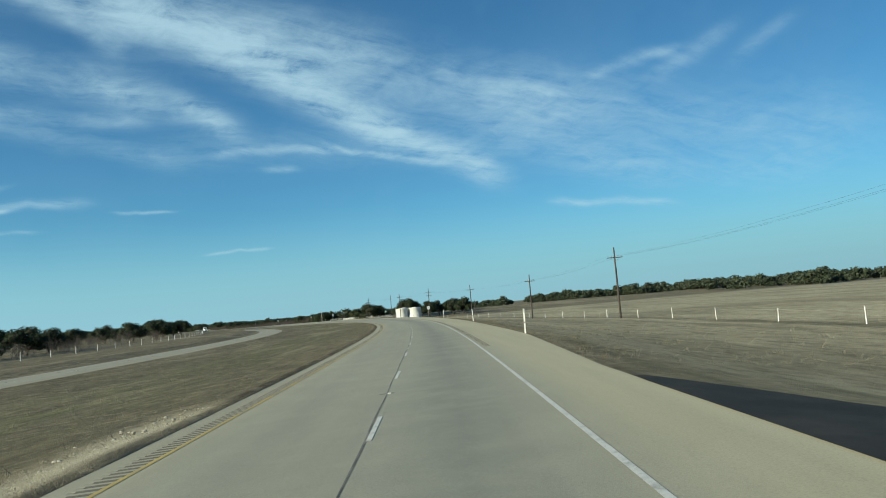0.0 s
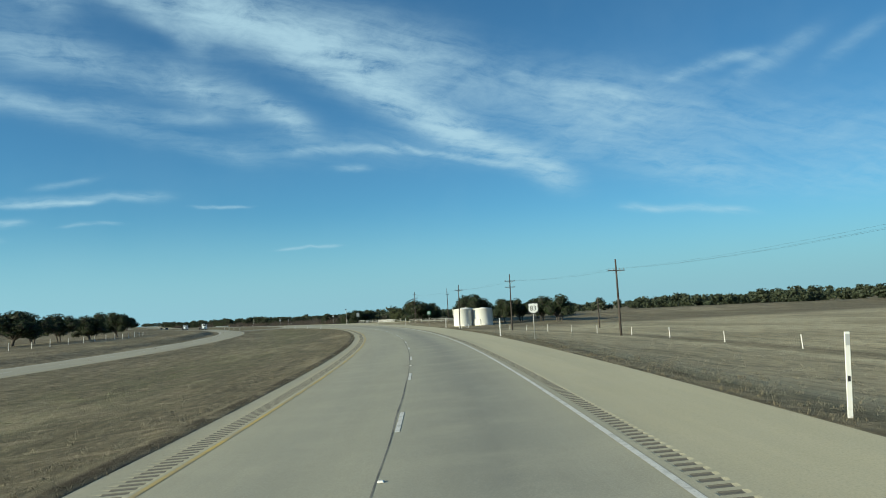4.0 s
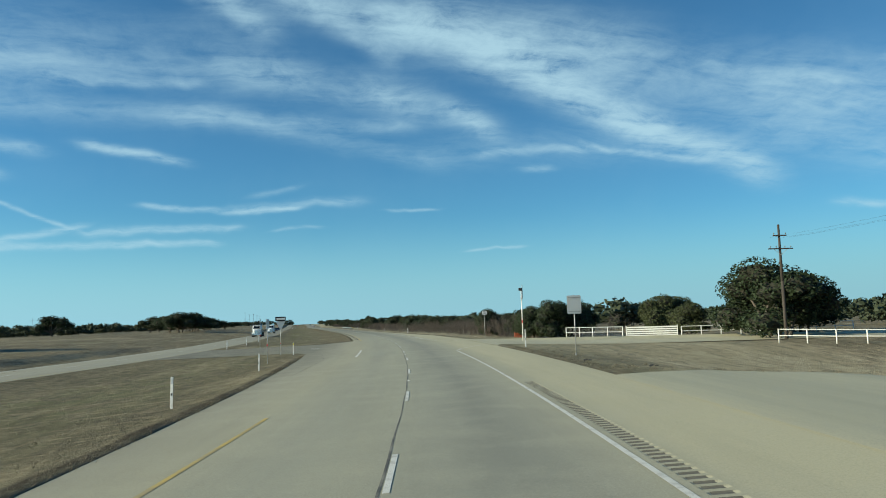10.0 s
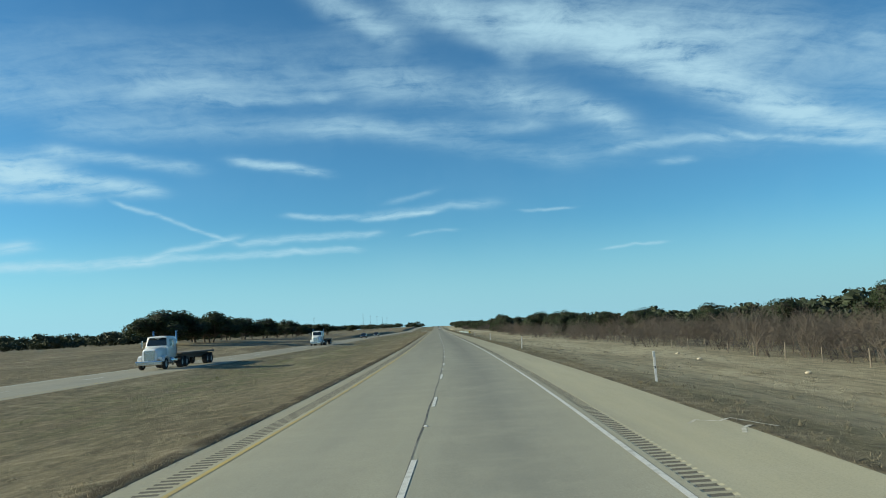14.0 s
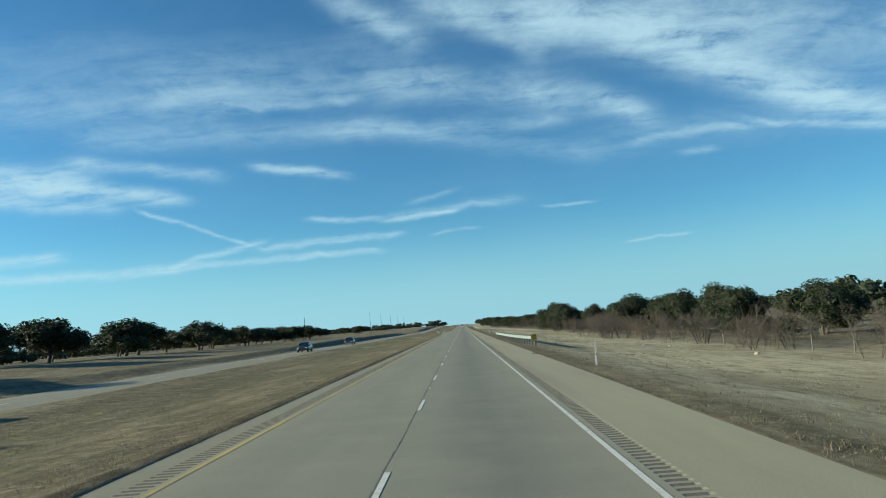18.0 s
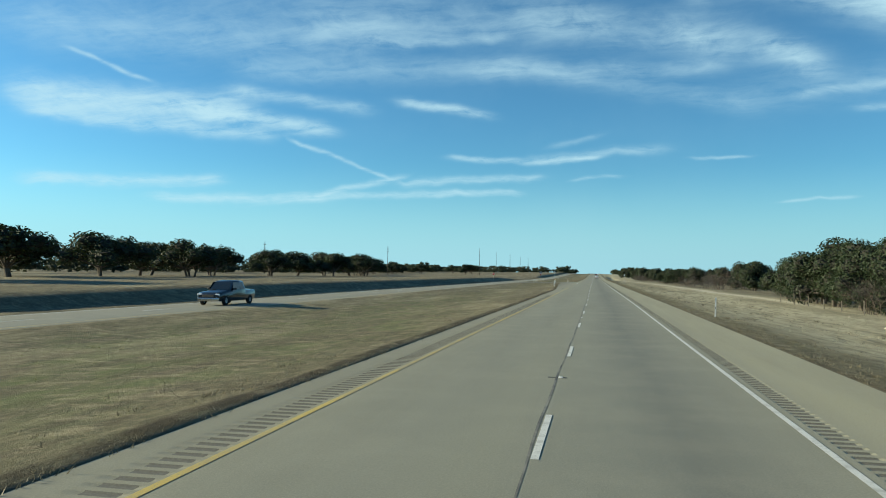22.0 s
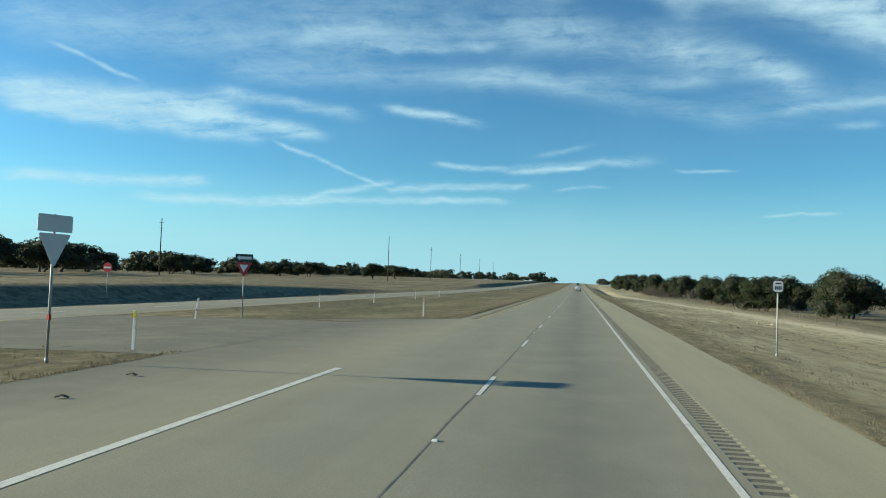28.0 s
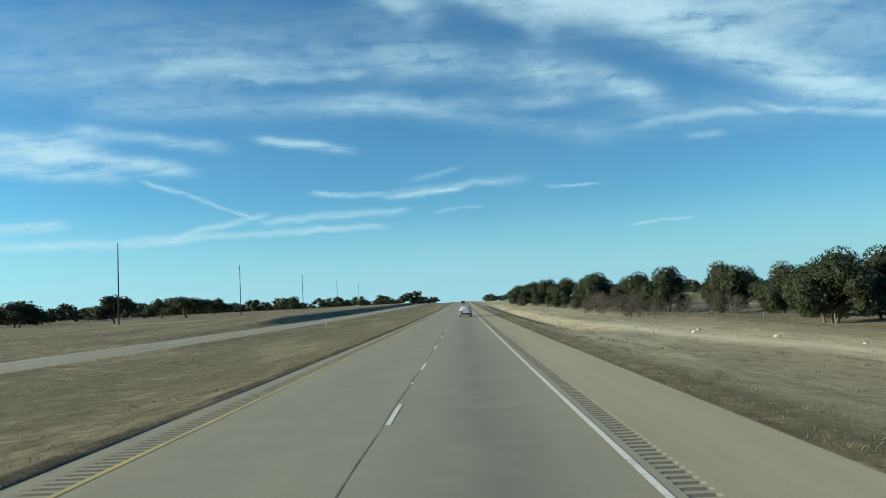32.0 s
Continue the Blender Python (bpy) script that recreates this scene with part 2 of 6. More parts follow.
def ground_material():
    """Dry winter grass, bare earth and green tufts, by noise and by the layers earth and green of the sheet."""
    mat = bpy.data.materials.new("dry_grass")
    mat.use_nodes = True
    tree = mat.node_tree
    n, m = nodes_of(tree)
    shader = tree.nodes["Principled BSDF"]
    uv = n("ShaderNodeUVMap").outputs[0]
    pos = n("ShaderNodeNewGeometry").outputs["Position"]

    def noise_(vector, scale, low, high, stretch=(1, 1, 1), detail=6.0):
        at_ = n("ShaderNodeMapping", {"Vector": vector, "Scale": stretch}).outputs[0]
        tex = n("ShaderNodeTexNoise", {"Vector": at_, "Scale": scale, "Detail": detail, "Roughness": 0.68})
        return n("ShaderNodeMapRange", {0: tex.outputs["Fac"], 1: low, 2: high}).outputs[0]

    def mix(fac, a, b):
        return n("ShaderNodeMixRGB", {0: fac, 1: a, 2: b}).outputs[0]
    straw, brown, dark, green, earth, sand = (0.322, 0.268, 0.174, 1), (0.180, 0.151, 0.100, 1), (0.070, 0.063, 0.045, 1), (0.150, 0.175, 0.074, 1), (0.290, 0.232, 0.150, 1), (0.56, 0.49, 0.34, 1)
    c = mix(noise_(uv, 0.25, 0.38, 0.60, (0.16, 1, 1)), straw, brown)
    c = mix(m("MULTIPLY", noise_(uv, 1.7, 0.42, 0.66, (0.45, 1, 1)), 0.85), c, dark)
    c = mix(m("MULTIPLY", noise_(pos, 6.0, 0.5, 0.75), 0.55), c, (0.37, 0.315, 0.215, 1))
    g = n("ShaderNodeAttribute", attribute_name="green").outputs["Fac"]
    c = mix(m("MULTIPLY", g, noise_(uv, 0.5, 0.40, 0.6, (0.4, 1, 1))), c, green)
    e = n("ShaderNodeAttribute", attribute_name="earth").outputs["Fac"]
    e = m("MULTIPLY", e, noise_(uv, 0.55, 0.30, 0.52, (0.25, 1, 1)))
    c = mix(e, c, mix(noise_(pos, 0.9, 0.35, 0.65), earth, sand))
    p = n("ShaderNodeAttribute", attribute_name="pale").outputs["Fac"]
    c = mix(m("MULTIPLY", p, noise_(uv, 0.3, 0.14, 0.44, (0.3, 1, 1))), c, (0.53, 0.465, 0.31, 1))
    q = n("ShaderNodeAttribute", attribute_name="trodden").outputs["Fac"]
    c = mix(m("MULTIPLY", q, noise_(uv, 0.9, 0.25, 0.6, (0.2, 1, 1))), c, (0.125, 0.110, 0.074, 1))
    c = mix(m("MULTIPLY", noise_(uv, 1.1, 0.49, 0.62, (0.22, 1, 1)), 0.46), c, (0.074, 0.068, 0.046, 1))
    c = mix(m("MULTIPLY", noise_(uv, 0.10, 0.47, 0.58, (0.22, 1, 1)), 0.45), c, (0.118, 0.106, 0.066, 1))
    c = mix(m("MULTIPLY", noise_(uv, 0.16, 0.52, 0.64, (0.2, 1, 1)), 0.5), c, (0.36, 0.315, 0.205, 1))
    c = mix(m("MULTIPLY", noise_(uv, 3.2, 0.54, 0.70, (0.6, 1, 1)), 0.45), c, (0.40, 0.345, 0.225, 1))
    # mottled tussocks
    c = mix(m("MULTIPLY", noise_(pos, 0.85, 0.50, 0.64, detail=4.0), 0.32), c, (0.088, 0.077, 0.052, 1))
    c = mix(m("MULTIPLY", noise_(pos, 1.3, 0.54, 0.68, (0.5, 1, 1), 4.0), 0.40), c, (0.42, 0.355, 0.24, 1))
    soil = m("MULTIPLY", n("ShaderNodeAttribute", attribute_name="soil").outputs["Fac"], noise_(uv, 1.2, 0.30, 0.52, (0.5, 1, 1)))
    c = mix(soil, c, (0.062, 0.050, 0.035, 1))
    bright = m("MULTIPLY", n("ShaderNodeAttribute", attribute_name="sand").outputs["Fac"], noise_(uv, 0.5, 0.26, 0.46, (0.3, 1, 1)))
    c = mix(bright, c, (0.62, 0.55, 0.40, 1))
    tree.links.new(c, shader.inputs["Base Color"])
    shader.inputs["Roughness"].default_value = 0.95
    shader.inputs["Specular IOR Level"].default_value = 0.1
    tex = n("ShaderNodeTexNoise", {"Vector": pos, "Scale": 3.5, "Detail": 7.0, "Roughness": 0.75})
    b = n("ShaderNodeBump", {"Height": tex.outputs["Fac"], "Distance": 0.16, "Strength": 0.9})
    tree.links.new(b.outputs[0], shader.inputs["Normal"])
    return mat


def pavement_material(name, lanes):
    """Worn chip seal. lanes: stops of (metres to the right of the lane line, colour), blended."""
    mat = bpy.data.materials.new(name)
    mat.use_nodes = True
    tree = mat.node_tree
    n, m = nodes_of(tree)
    shader = tree.nodes["Principled BSDF"]
    uv = n("ShaderNodeUVMap").outputs[0]
    pos = n("ShaderNodeNewGeometry").outputs["Position"]
    wob = n("ShaderNodeTexNoise", {"Vector": n("ShaderNodeMapping", {"Vector": uv, "Scale": (0.05, 0.6, 1)}).outputs[0], "Scale": 1.0, "Detail": 4.0}).outputs["Fac"]
    side = n("ShaderNodeSeparateXYZ", {0: uv}).outputs[1]
    side = m("ADD", side, m("MULTIPLY", m("SUBTRACT", wob, 0.5), 0.9))
    low, high = lanes[0][0], lanes[-1][0]
    ramp = n("ShaderNodeValToRGB", {0: n("ShaderNodeMapRange", {0: side, 1: low, 2: high}).outputs[0]})
    while len(ramp.color_ramp.elements) < len(lanes):
        ramp.color_ramp.elements.new(0.5)
    for stop, (where, colour) in zip(ramp.color_ramp.elements, lanes):
        stop.position, stop.color = (where - low) / (high - low), (*colour, 1)
    c = ramp.outputs[0]
    for vector, scale, a, b, strength, other in ((uv, 0.6, 0.42, 0.72, 0.3, (0.13, 0.125, 0.105, 1)), (pos, 0.5, 0.45, 0.7, 0.3, (0.36, 0.335, 0.26, 1)),
                                                 (pos, 28.0, 0.45, 0.75, 0.4, (0.13, 0.125, 0.105, 1)), (pos, 45.0, 0.5, 0.75, 0.4, (0.46, 0.43, 0.34, 1))):
        at_ = n("ShaderNodeMapping", {"Vector": vector, "Scale": (0.07, 1, 1) if vector is uv else (1, 1, 1)}).outputs[0]
        tex = n("ShaderNodeTexNoise", {"Vector": at_, "Scale": scale, "Detail": 6.0, "Roughness": 0.65})
        fac = m("MULTIPLY", n("ShaderNodeMapRange", {0: tex.outputs["Fac"], 1: a, 2: b}).outputs[0], strength)
        c = n("ShaderNodeMixRGB", {0: fac, 1: c, 2: other}).outputs[0]
    # the surface is older and greyer after the bend
    along_ = n("ShaderNodeSeparateXYZ", {0: uv}).outputs[0]
    age = n("ShaderNodeMapRange", {0: along_, 1: -60.0, 2: 60.0, 3: 1.28, 4: 0.95}).outputs[0]
    c = n("ShaderNodeVectorMath", {0: c, "Scale": age}, operation="SCALE").outputs[0]
    c = n("ShaderNodeVectorMath", {0: c, 1: (1.0, 1.0, 0.95)}, operation="MULTIPLY").outputs[0]
    tree.links.new(c, shader.inputs["Base Color"])
    shader.inputs["Roughness"].default_value = 0.82
    shader.inputs["Specular IOR Level"].default_value = 0.35
    tex = n("ShaderNodeTexNoise", {"Vector": pos, "Scale": 60.0, "Detail": 3.0})
    b = n("ShaderNodeBump", {"Height": tex.outputs["Fac"], "Distance": 0.006, "Strength": 0.6})
    tree.links.new(b.outputs[0], shader.inputs["Normal"])
    return mat


GROUND = ground_material()
ROAD = pavement_material("chip_seal", [(-9, (0.165, 0.152, 0.118)), (-7.2, (0.20, 0.185, 0.144)), (-5.8, (0.27, 0.25, 0.192)), (-4.2, (0.30, 0.278, 0.206)), (-3.2, (0.275, 0.262, 0.205)), (-1.9, (0.255, 0.247, 0.20)), (-0.6, (0.27, 0.26, 0.205)),
                                       (0.5, (0.25, 0.244, 0.20)), (1.9, (0.178, 0.178, 0.155)), (3.0, (0.245, 0.238, 0.195)), (4.1, (0.285, 0.268, 0.205)), (5.0, (0.37, 0.338, 0.236)), (12, (0.37, 0.338, 0.236))])
ROAD_FAR = pavement_material("old_chip_seal", [(-32, (0.30, 0.275, 0.215)), (-28.5, (0.28, 0.26, 0.21)), (-25, (0.25, 0.24, 0.20)), (-21, (0.28, 0.26, 0.21)), (-18, (0.31, 0.28, 0.22))])
SIDE_ROAD = pavement_material("side_chip_seal", [(-40, (0.262, 0.244, 0.19)), (0, (0.262, 0.244, 0.19)), (6, (0.41, 0.375, 0.265)), (60, (0.41, 0.375, 0.265))])
CROSS_ROAD = pavement_material("crossover_chip_seal", [(-40, (0.118, 0.108, 0.084)), (-16, (0.122, 0.112, 0.087)), (-9, (0.155, 0.144, 0.112)), (0, (0.19, 0.178, 0.14))])
NEW_ASPHALT = material("new_asphalt", (0.022, 0.022, 0.021), 0.9, spots=(0.5, (1, 1, 1), (0.055, 0.05, 0.042), 0.45, 0.75), spec=0.25, bump=(50, 0.006))
WHITE_PAINT = material("road_white", (0.62, 0.61, 0.56), 0.7, spots=(3.0, (1, 1, 1), (0.36, 0.35, 0.31), 0.5, 0.72), grain=(40, (1, 1, 1), (0.30, 0.29, 0.26), 0.56, 0.7))
YELLOW_PAINT = material("road_yellow", (0.55, 0.39, 0.085), 0.7, spots=(0.35, (1, 1, 1), (0.36, 0.29, 0.14), 0.4, 0.62), grain=(40, (1, 1, 1), (0.28, 0.25, 0.17), 0.5, 0.68))
SAND = material("pale_sand", (0.47, 0.41, 0.28), 0.95, spots=(1.5, (1, 1, 1), (0.30, 0.25, 0.17), 0.45, 0.65), bump=(6, 0.03))
SPILL = material("dried_spill", (0.62, 0.59, 0.50), 0.85, spots=(4.0, (1, 1, 1), (0.40, 0.37, 0.28), 0.45, 0.6))
TAR = material("sealed_joint", (0.075, 0.072, 0.064), 0.8, spots=(0.6, (1, 1, 1), (0.21, 0.20, 0.165), 0.42, 0.58))
# groove dirt, with the shade of the recess put into the colour too
GROOVE = material("shaded_dirty_groove", (0.105, 0.097, 0.078), 0.9, grain=(25, (1, 1, 1), (0.16, 0.148, 0.115), 0.45, 0.7))
BARK = material("oak_bark", (0.075, 0.062, 0.05), 0.95, grain=(8, (1, 1, 0.3), (0.15, 0.13, 0.105), 0.45, 0.7), bump=(14, 0.03))
TWIG = material("bare_twigs", (0.078, 0.067, 0.058), 0.95, spots=(0.25, (1, 1, 1), (0.115, 0.085, 0.068), 0.4, 0.65))
GREY_TWIG = material("grey_twigs", (0.072, 0.064, 0.056), 0.95, spots=(0.12, (1, 1, 1), (0.074, 0.056, 0.046), 0.4, 0.65))
OAK = leaf_material("live_oak_leaf", (0.014, 0.024, 0.011), (0.040, 0.058, 0.024), 0.22)
OLIVE = leaf_material("olive_leaf", (0.026, 0.036, 0.015), (0.085, 0.098, 0.04))
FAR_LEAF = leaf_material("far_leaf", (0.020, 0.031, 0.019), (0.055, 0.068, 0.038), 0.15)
# near-black colour that paints the shade deep inside the crowns
INNER = material("crown_shade", (0.017, 0.018, 0.011), 0.95, spots=(3, (1, 1, 1), (0.03, 0.028, 0.018), 0.45, 0.7))
STRAW = leaf_material("straw_blade", (0.08, 0.068, 0.044), (0.245, 0.208, 0.135), 0.25)
GREEN_BLADE = leaf_material("green_blade", (0.06, 0.07, 0.025), (0.19, 0.18, 0.08), 0.3)
POLE_WOOD = material("pole_wood", (0.062, 0.050, 0.042), 0.9, grain=(4, (6, 6, 0.25), (0.035, 0.028, 0.023), 0.4, 0.65), bump=(20, 0.01))
GREY_WOOD = material("weathered_post", (0.19, 0.165, 0.135), 0.92, grain=(6, (5, 5, 0.4), (0.10, 0.085, 0.07), 0.4, 0.65))
GALV = material("galvanised", (0.42, 0.48, 0.46), 0.5, 0.45, spots=(1.6, (1, 1, 1), (0.30, 0.35, 0.33), 0.42, 0.66))
POST_STEEL = material("post_steel", (0.14, 0.148, 0.14), 0.7, 0.2, spots=(3, (1, 1, 1), (0.13, 0.13, 0.12), 0.42, 0.66))
GALV_DULL = material("dull_zinc", (0.36, 0.37, 0.37), 0.6, 0.4, spots=(3, (1, 1, 1), (0.26, 0.26, 0.25), 0.42, 0.66))
TANK_WHITE = material("tank_white", (0.64, 0.64, 0.61), 0.5, spots=(0.5, (1, 1, 0.15), (0.60, 0.60, 0.56), 0.5, 0.75), spec=0.4)
FENCE_WHITE = material("fence_white", (0.74, 0.73, 0.69), 0.55, spots=(1.5, (1, 1, 1), (0.55, 0.52, 0.46), 0.52, 0.72))
POST_WHITE = material("marker_white", (0.72, 0.71, 0.68), 0.5, spots=(2.5, (1, 1, 1), (0.5, 0.47, 0.42), 0.52, 0.72))
PLATE_BACK = material("plate_back", (0.50, 0.51, 0.51), 0.45, 0.35)
SIGN_WHITE = material("sign_white", (0.72, 0.73, 0.72), 0.4)
SIGN_BLACK = material("sign_black", (0.012, 0.012, 0.013), 0.4)
SIGN_GREEN = material("sign_green", (0.01, 0.13, 0.075), 0.4)
SIGN_RED = material("sign_red", (0.45, 0.025, 0.03), 0.4)
SIGN_YELLOW = material("sign_yellow", (0.62, 0.40, 0.02), 0.4)
ORANGE = material("orange_mesh", (0.62, 0.12, 0.035), 0.7)
WIRE = material("power_wire", (0.05, 0.05, 0.052), 0.5, 0.5)
CERAMIC = material("insulator", (0.17, 0.165, 0.16), 0.3)
LIMESTONE = material("limestone", (0.46, 0.42, 0.34), 0.9, spots=(3, (1, 1, 1), (0.33, 0.28, 0.2), 0.42, 0.65), bump=(8, 0.05))
TYRE = material("tyre_rubber", (0.018, 0.018, 0.019), 0.85)
RIM = material("wheel_rim", (0.42, 0.43, 0.44), 0.35, 0.8)
GLASS = material("tinted_glass", (0.012, 0.016, 0.018), 0.08, spec=0.8)
CAR_SILVER = material("silver_paint", (0.60, 0.61, 0.62), 0.3, 0.35, coat=0.6)
CAR_WHITE = material("white_paint", (0.78, 0.78, 0.77), 0.3, coat=0.5)
CAR_DARK = material("dark_paint", (0.018, 0.021, 0.026), 0.25, 0.2, coat=0.7)
PLASTIC = material("black_plastic", (0.022, 0.022, 0.023), 0.6)
CHROME = material("chrome", (0.62, 0.63, 0.64), 0.18, 1.0)
LAMP_RED = material("tail_lamp_red", (0.42, 0.012, 0.012), 0.2)
LAMP_CLEAR = material("lamp_clear", (0.75, 0.76, 0.78), 0.12)
AMBER = material("amber", (0.62, 0.52, 0.02), 0.35)


# ---- shaping helpers ----
def part(name, bm, mat, parent=None, label=""):
    """Links a bmesh (or a mesh) as one mesh object, under a thing or a part."""
    if isinstance(bm, bmesh.types.BMesh):
        me = bpy.data.meshes.new(name)
        bm.normal_update()
        bm.to_mesh(me)
        bm.free()
        if mat:
            me.materials.append(mat)
    else:
        me = bm
        if mat and not me.materials:
            me.materials.append(mat)
    ob = new(name, me)
    ob.parent = parent
    if label:
        tagged(ob, label)
    return ob


def thing(name, label, category, group="", kind=""):
    return tagged(new(name), label, category, group, kind)


def quads(name, verts, faces, mat, uvs=None, layers=None, smooth=False):
    """A mesh from arrays: verts n x 3, faces m x k; uvs n x 2 and layers {name: n} by vertex."""
    verts, faces = np.asarray(verts, np.float32), np.asarray(faces, np.int32)
    me = bpy.data.meshes.new(name)
    me.vertices.add(len(verts))
    me.vertices.foreach_set("co", verts.ravel())
    k = faces.shape[1]
    me.loops.add(faces.size)
    me.loops.foreach_set("vertex_index", faces.ravel())
    me.polygons.add(len(faces))
    me.polygons.foreach_set("loop_start", np.arange(0, faces.size, k, dtype=np.int32))
    me.polygons.foreach_set("use_smooth", np.full(len(faces), smooth))
    if uvs is not None:
        me.uv_layers.new(name="UVMap").data.foreach_set("uv", np.asarray(uvs, np.float32)[faces.ravel()].ravel())
    for key, values in (layers or {}).items():
        me.attributes.new(key, "FLOAT", "POINT").data.foreach_set("value", np.asarray(values, np.float32))
    if mat:
        me.materials.append(mat)
    me.update(calc_edges=True)
    return me


def box(bm, centre, size, turn=0.0, bevel=0.0, taper=1.0):
    made = bmesh.ops.create_cube(bm, size=1.0)["verts"]
    for v in made:
        s = taper if v.co.z > 0 else 1.0
        v.co = Vector((v.co.x * size[0] * s, v.co.y * size[1] * s, v.co.z * size[2]))
    if bevel:
        edges = list({e for v in made for e in v.link_edges})
        made = list({v for f in bmesh.ops.bevel(bm, geom=edges, offset=bevel, segments=2, affect="EDGES", profile=0.6)["faces"] for v in f.verts} | {v for v in made if v.is_valid})
    m = Matrix.Translation(centre) @ Matrix.Rotation(turn, 4, "Z")
    for v in made:
        v.co = m @ v.co
    return made


def rod(bm, p0, p1, r0, r1=None, sides=8, caps=True):
    p0, p1 = Vector(p0), Vector(p1)
    r1 = r0 if r1 is None else r1
    q = (p1 - p0).to_track_quat("Z", "Y")
    rings = []
    for p, r in ((p0, r0), (p1, r1)):
        rings.append([bm.verts.new(p + q @ Vector((r * math.cos(a), r * math.sin(a), 0))) for a in (2 * math.pi * k / sides for k in range(sides))])
    for k in range(sides):
        f = bm.faces.new((rings[0][k], rings[0][(k + 1) % sides], rings[1][(k + 1) % sides], rings[1][k]))
        f.smooth = sides > 6
    if caps:
        bm.faces.new(rings[0][::-1])
        bm.faces.new(rings[1])


def plate(bm, points, z0, z1):
    """A flat slab from an outline in the x-y plane, between two heights."""
    low = [bm.verts.new((x, y, z0)) for x, y in points]
    top = [bm.verts.new((x, y, z1)) for x, y in points]
    bm.faces.new(low[::-1])
    bm.faces.new(top)
    for k in range(len(points)):
        j = (k + 1) % len(points)
        bm.faces.new((low[k], low[j], top[j], top[k]))


def panel(bm, points, y0, y1):
    """An upright slab from an outline in the x-z plane, between two y."""
    a = [bm.verts.new((x, y0, z)) for x, z in points]
    b = [bm.verts.new((x, y1, z)) for x, z in points]
    bm.faces.new(a)
    bm.faces.new(b[::-1])
    for k in range(len(points)):
        j = (k + 1) % len(points)
        bm.faces.new((a[j], a[k], b[k], b[j]))


# ---- the lie of the land ----
def lane_x(u):
    """The x of the lane line at the y u."""
    u = np.asarray(u, float)
    q = np.clip((u + 560) / 40, 1, len(LINE) - 2.001)
    i = q.astype(int)
    w = q - i
    v = np.array(LINE)
    a, b, c, d = v[i - 1], v[i], v[i + 1], v[i + 2]
    x = b + 0.5 * w * (c - a + w * (2 * a - 5 * b + 4 * c - d + w * (3 * (b - c) + d - a)))
    start = -520.0
    slope = (LINE[2] - LINE[0]) / 80
    return np.where(u < start, LINE[1] + (u - start) * slope, np.where(u > 640, 0.0, x))


def at(u, l):
    """The x, y of a point l metres to the right of the lane line at u."""
    u, l = np.asarray(u, float), np.asarray(l, float)
    s = (lane_x(u + 4) - lane_x(u - 4)) / 8
    k = 1 / np.sqrt(1 + s * s)
    near = np.clip(l, -260, 260)   # far out the rows run straight across
    return lane_x(u) + near * k + (l - near), u - near * s * k


def heading(u):
    """How far the road turns from +y at u, counter-clockwise, in radians."""
    return -math.atan(float(lane_x(u + 4) - lane_x(u - 4)) / 8)


def smooth(x, a, b):
    t = np.clip((np.asarray(x, float) - a) / (b - a), 0, 1)
    return t * t * (3 - 2 * t)


def cant(u):
    return BANK * np.interp(u, [-110, -60, 0], [1, 0.75, 0])


def edge_r(u):
    """Where the pavement ends to the right."""
    return np.interp(u, R_EDGE[0], R_EDGE[1])


def edge_l(u):
    return np.interp(u, L_EDGE[0], L_EDGE[1])


R_EDGE = ([-700, -476, -456, -365, -75, -58, 1500], [6.5, 6.3, 7.2, 7.35, 7.4, 6.6, 6.7])
L_EDGE = ([-700, -212, -180, -155, -118, -84, -80, 330, 361, 400, 437, 456, 460, 1600], [-5.2, -5.2, -6.0, -7.2, -9.0, -9.0, -5.0, -5.4, -6.5, -8.2, -9.2, -9.2, -5.1, -5.2])
BERM = ([-537, -251, -162, -90, -50, 60, 97, 215, 288, 491, 523, 564, 664, 704, 824, 864, 1004], [0.4, 0.5, 0.9, 0.7, 0.1, 0.1, 0.55, 0.75, 1.25, 1.35, 0.9, 0.25, 0.25, 1.3, 1.4, 1.2, 1.2])
FALL = ([-560, -399, -345, -288, -232, -185, -160, -130, -110, -40, 66, 128, 202, 276, 340, 584, 640, 720, 820], [2.0, 2.0, 2.5, 2.2, 2.45, 2.6, 2.3, 1.5, 1.1, 1.7, 1.8, 2.0, 2.0, 1.6, 1.3, 1.3, 1.5, 1.4, 0.9])
PLAIN = ([-560, -250, -150, -60, 20, 140, 215, 274, 480, 560, 640], [-0.3, 0.0, 0.0, 0.6, 0.8, 1.3, 1.4, 1.1, 0.9, 0.95, 0.8])   # the pasture beyond the other carriageway
OTHER = ([-700, -330, -220, -100, 0, 90, 200, 1700], [-28.5, -28.5, -28.0, -24.6, -22.6, -21.8, -23.4, -23.4], [-35.5, -35.5, -35.2, -32.4, -30.5, -29.8, -30.5, -30.5])


def near_l(u):
    """The near edge of the other carriageway."""
    return np.interp(u, OTHER[0], OTHER[1])


def far_l(u):
    return np.interp(u, OTHER[0], OTHER[2])


def line_l(u):
    """The lane line swings a little to the right where the road begins."""
    return 0.2 * smooth(-np.asarray(u, float), 455, 490)


def yellow_l(u):
    return np.interp(u, [-560, -500, -480, -455, -425, 130, 222, 290, 490, 560], [-4.0, -4.05, -4.12, -4.16, -3.86, -3.86, -3.91, -3.97, -4.02, -4.04])


def rise(u):
    return 4.6 * smooth(u, 560, 1250)


def cross_open(u):
    """One where the median is paved across."""
    return np.maximum(smooth(u, -138, -118) * (1 - smooth(u, -80, -64)), smooth(u, 414, 436) * (1 - smooth(u, 458, 476)))


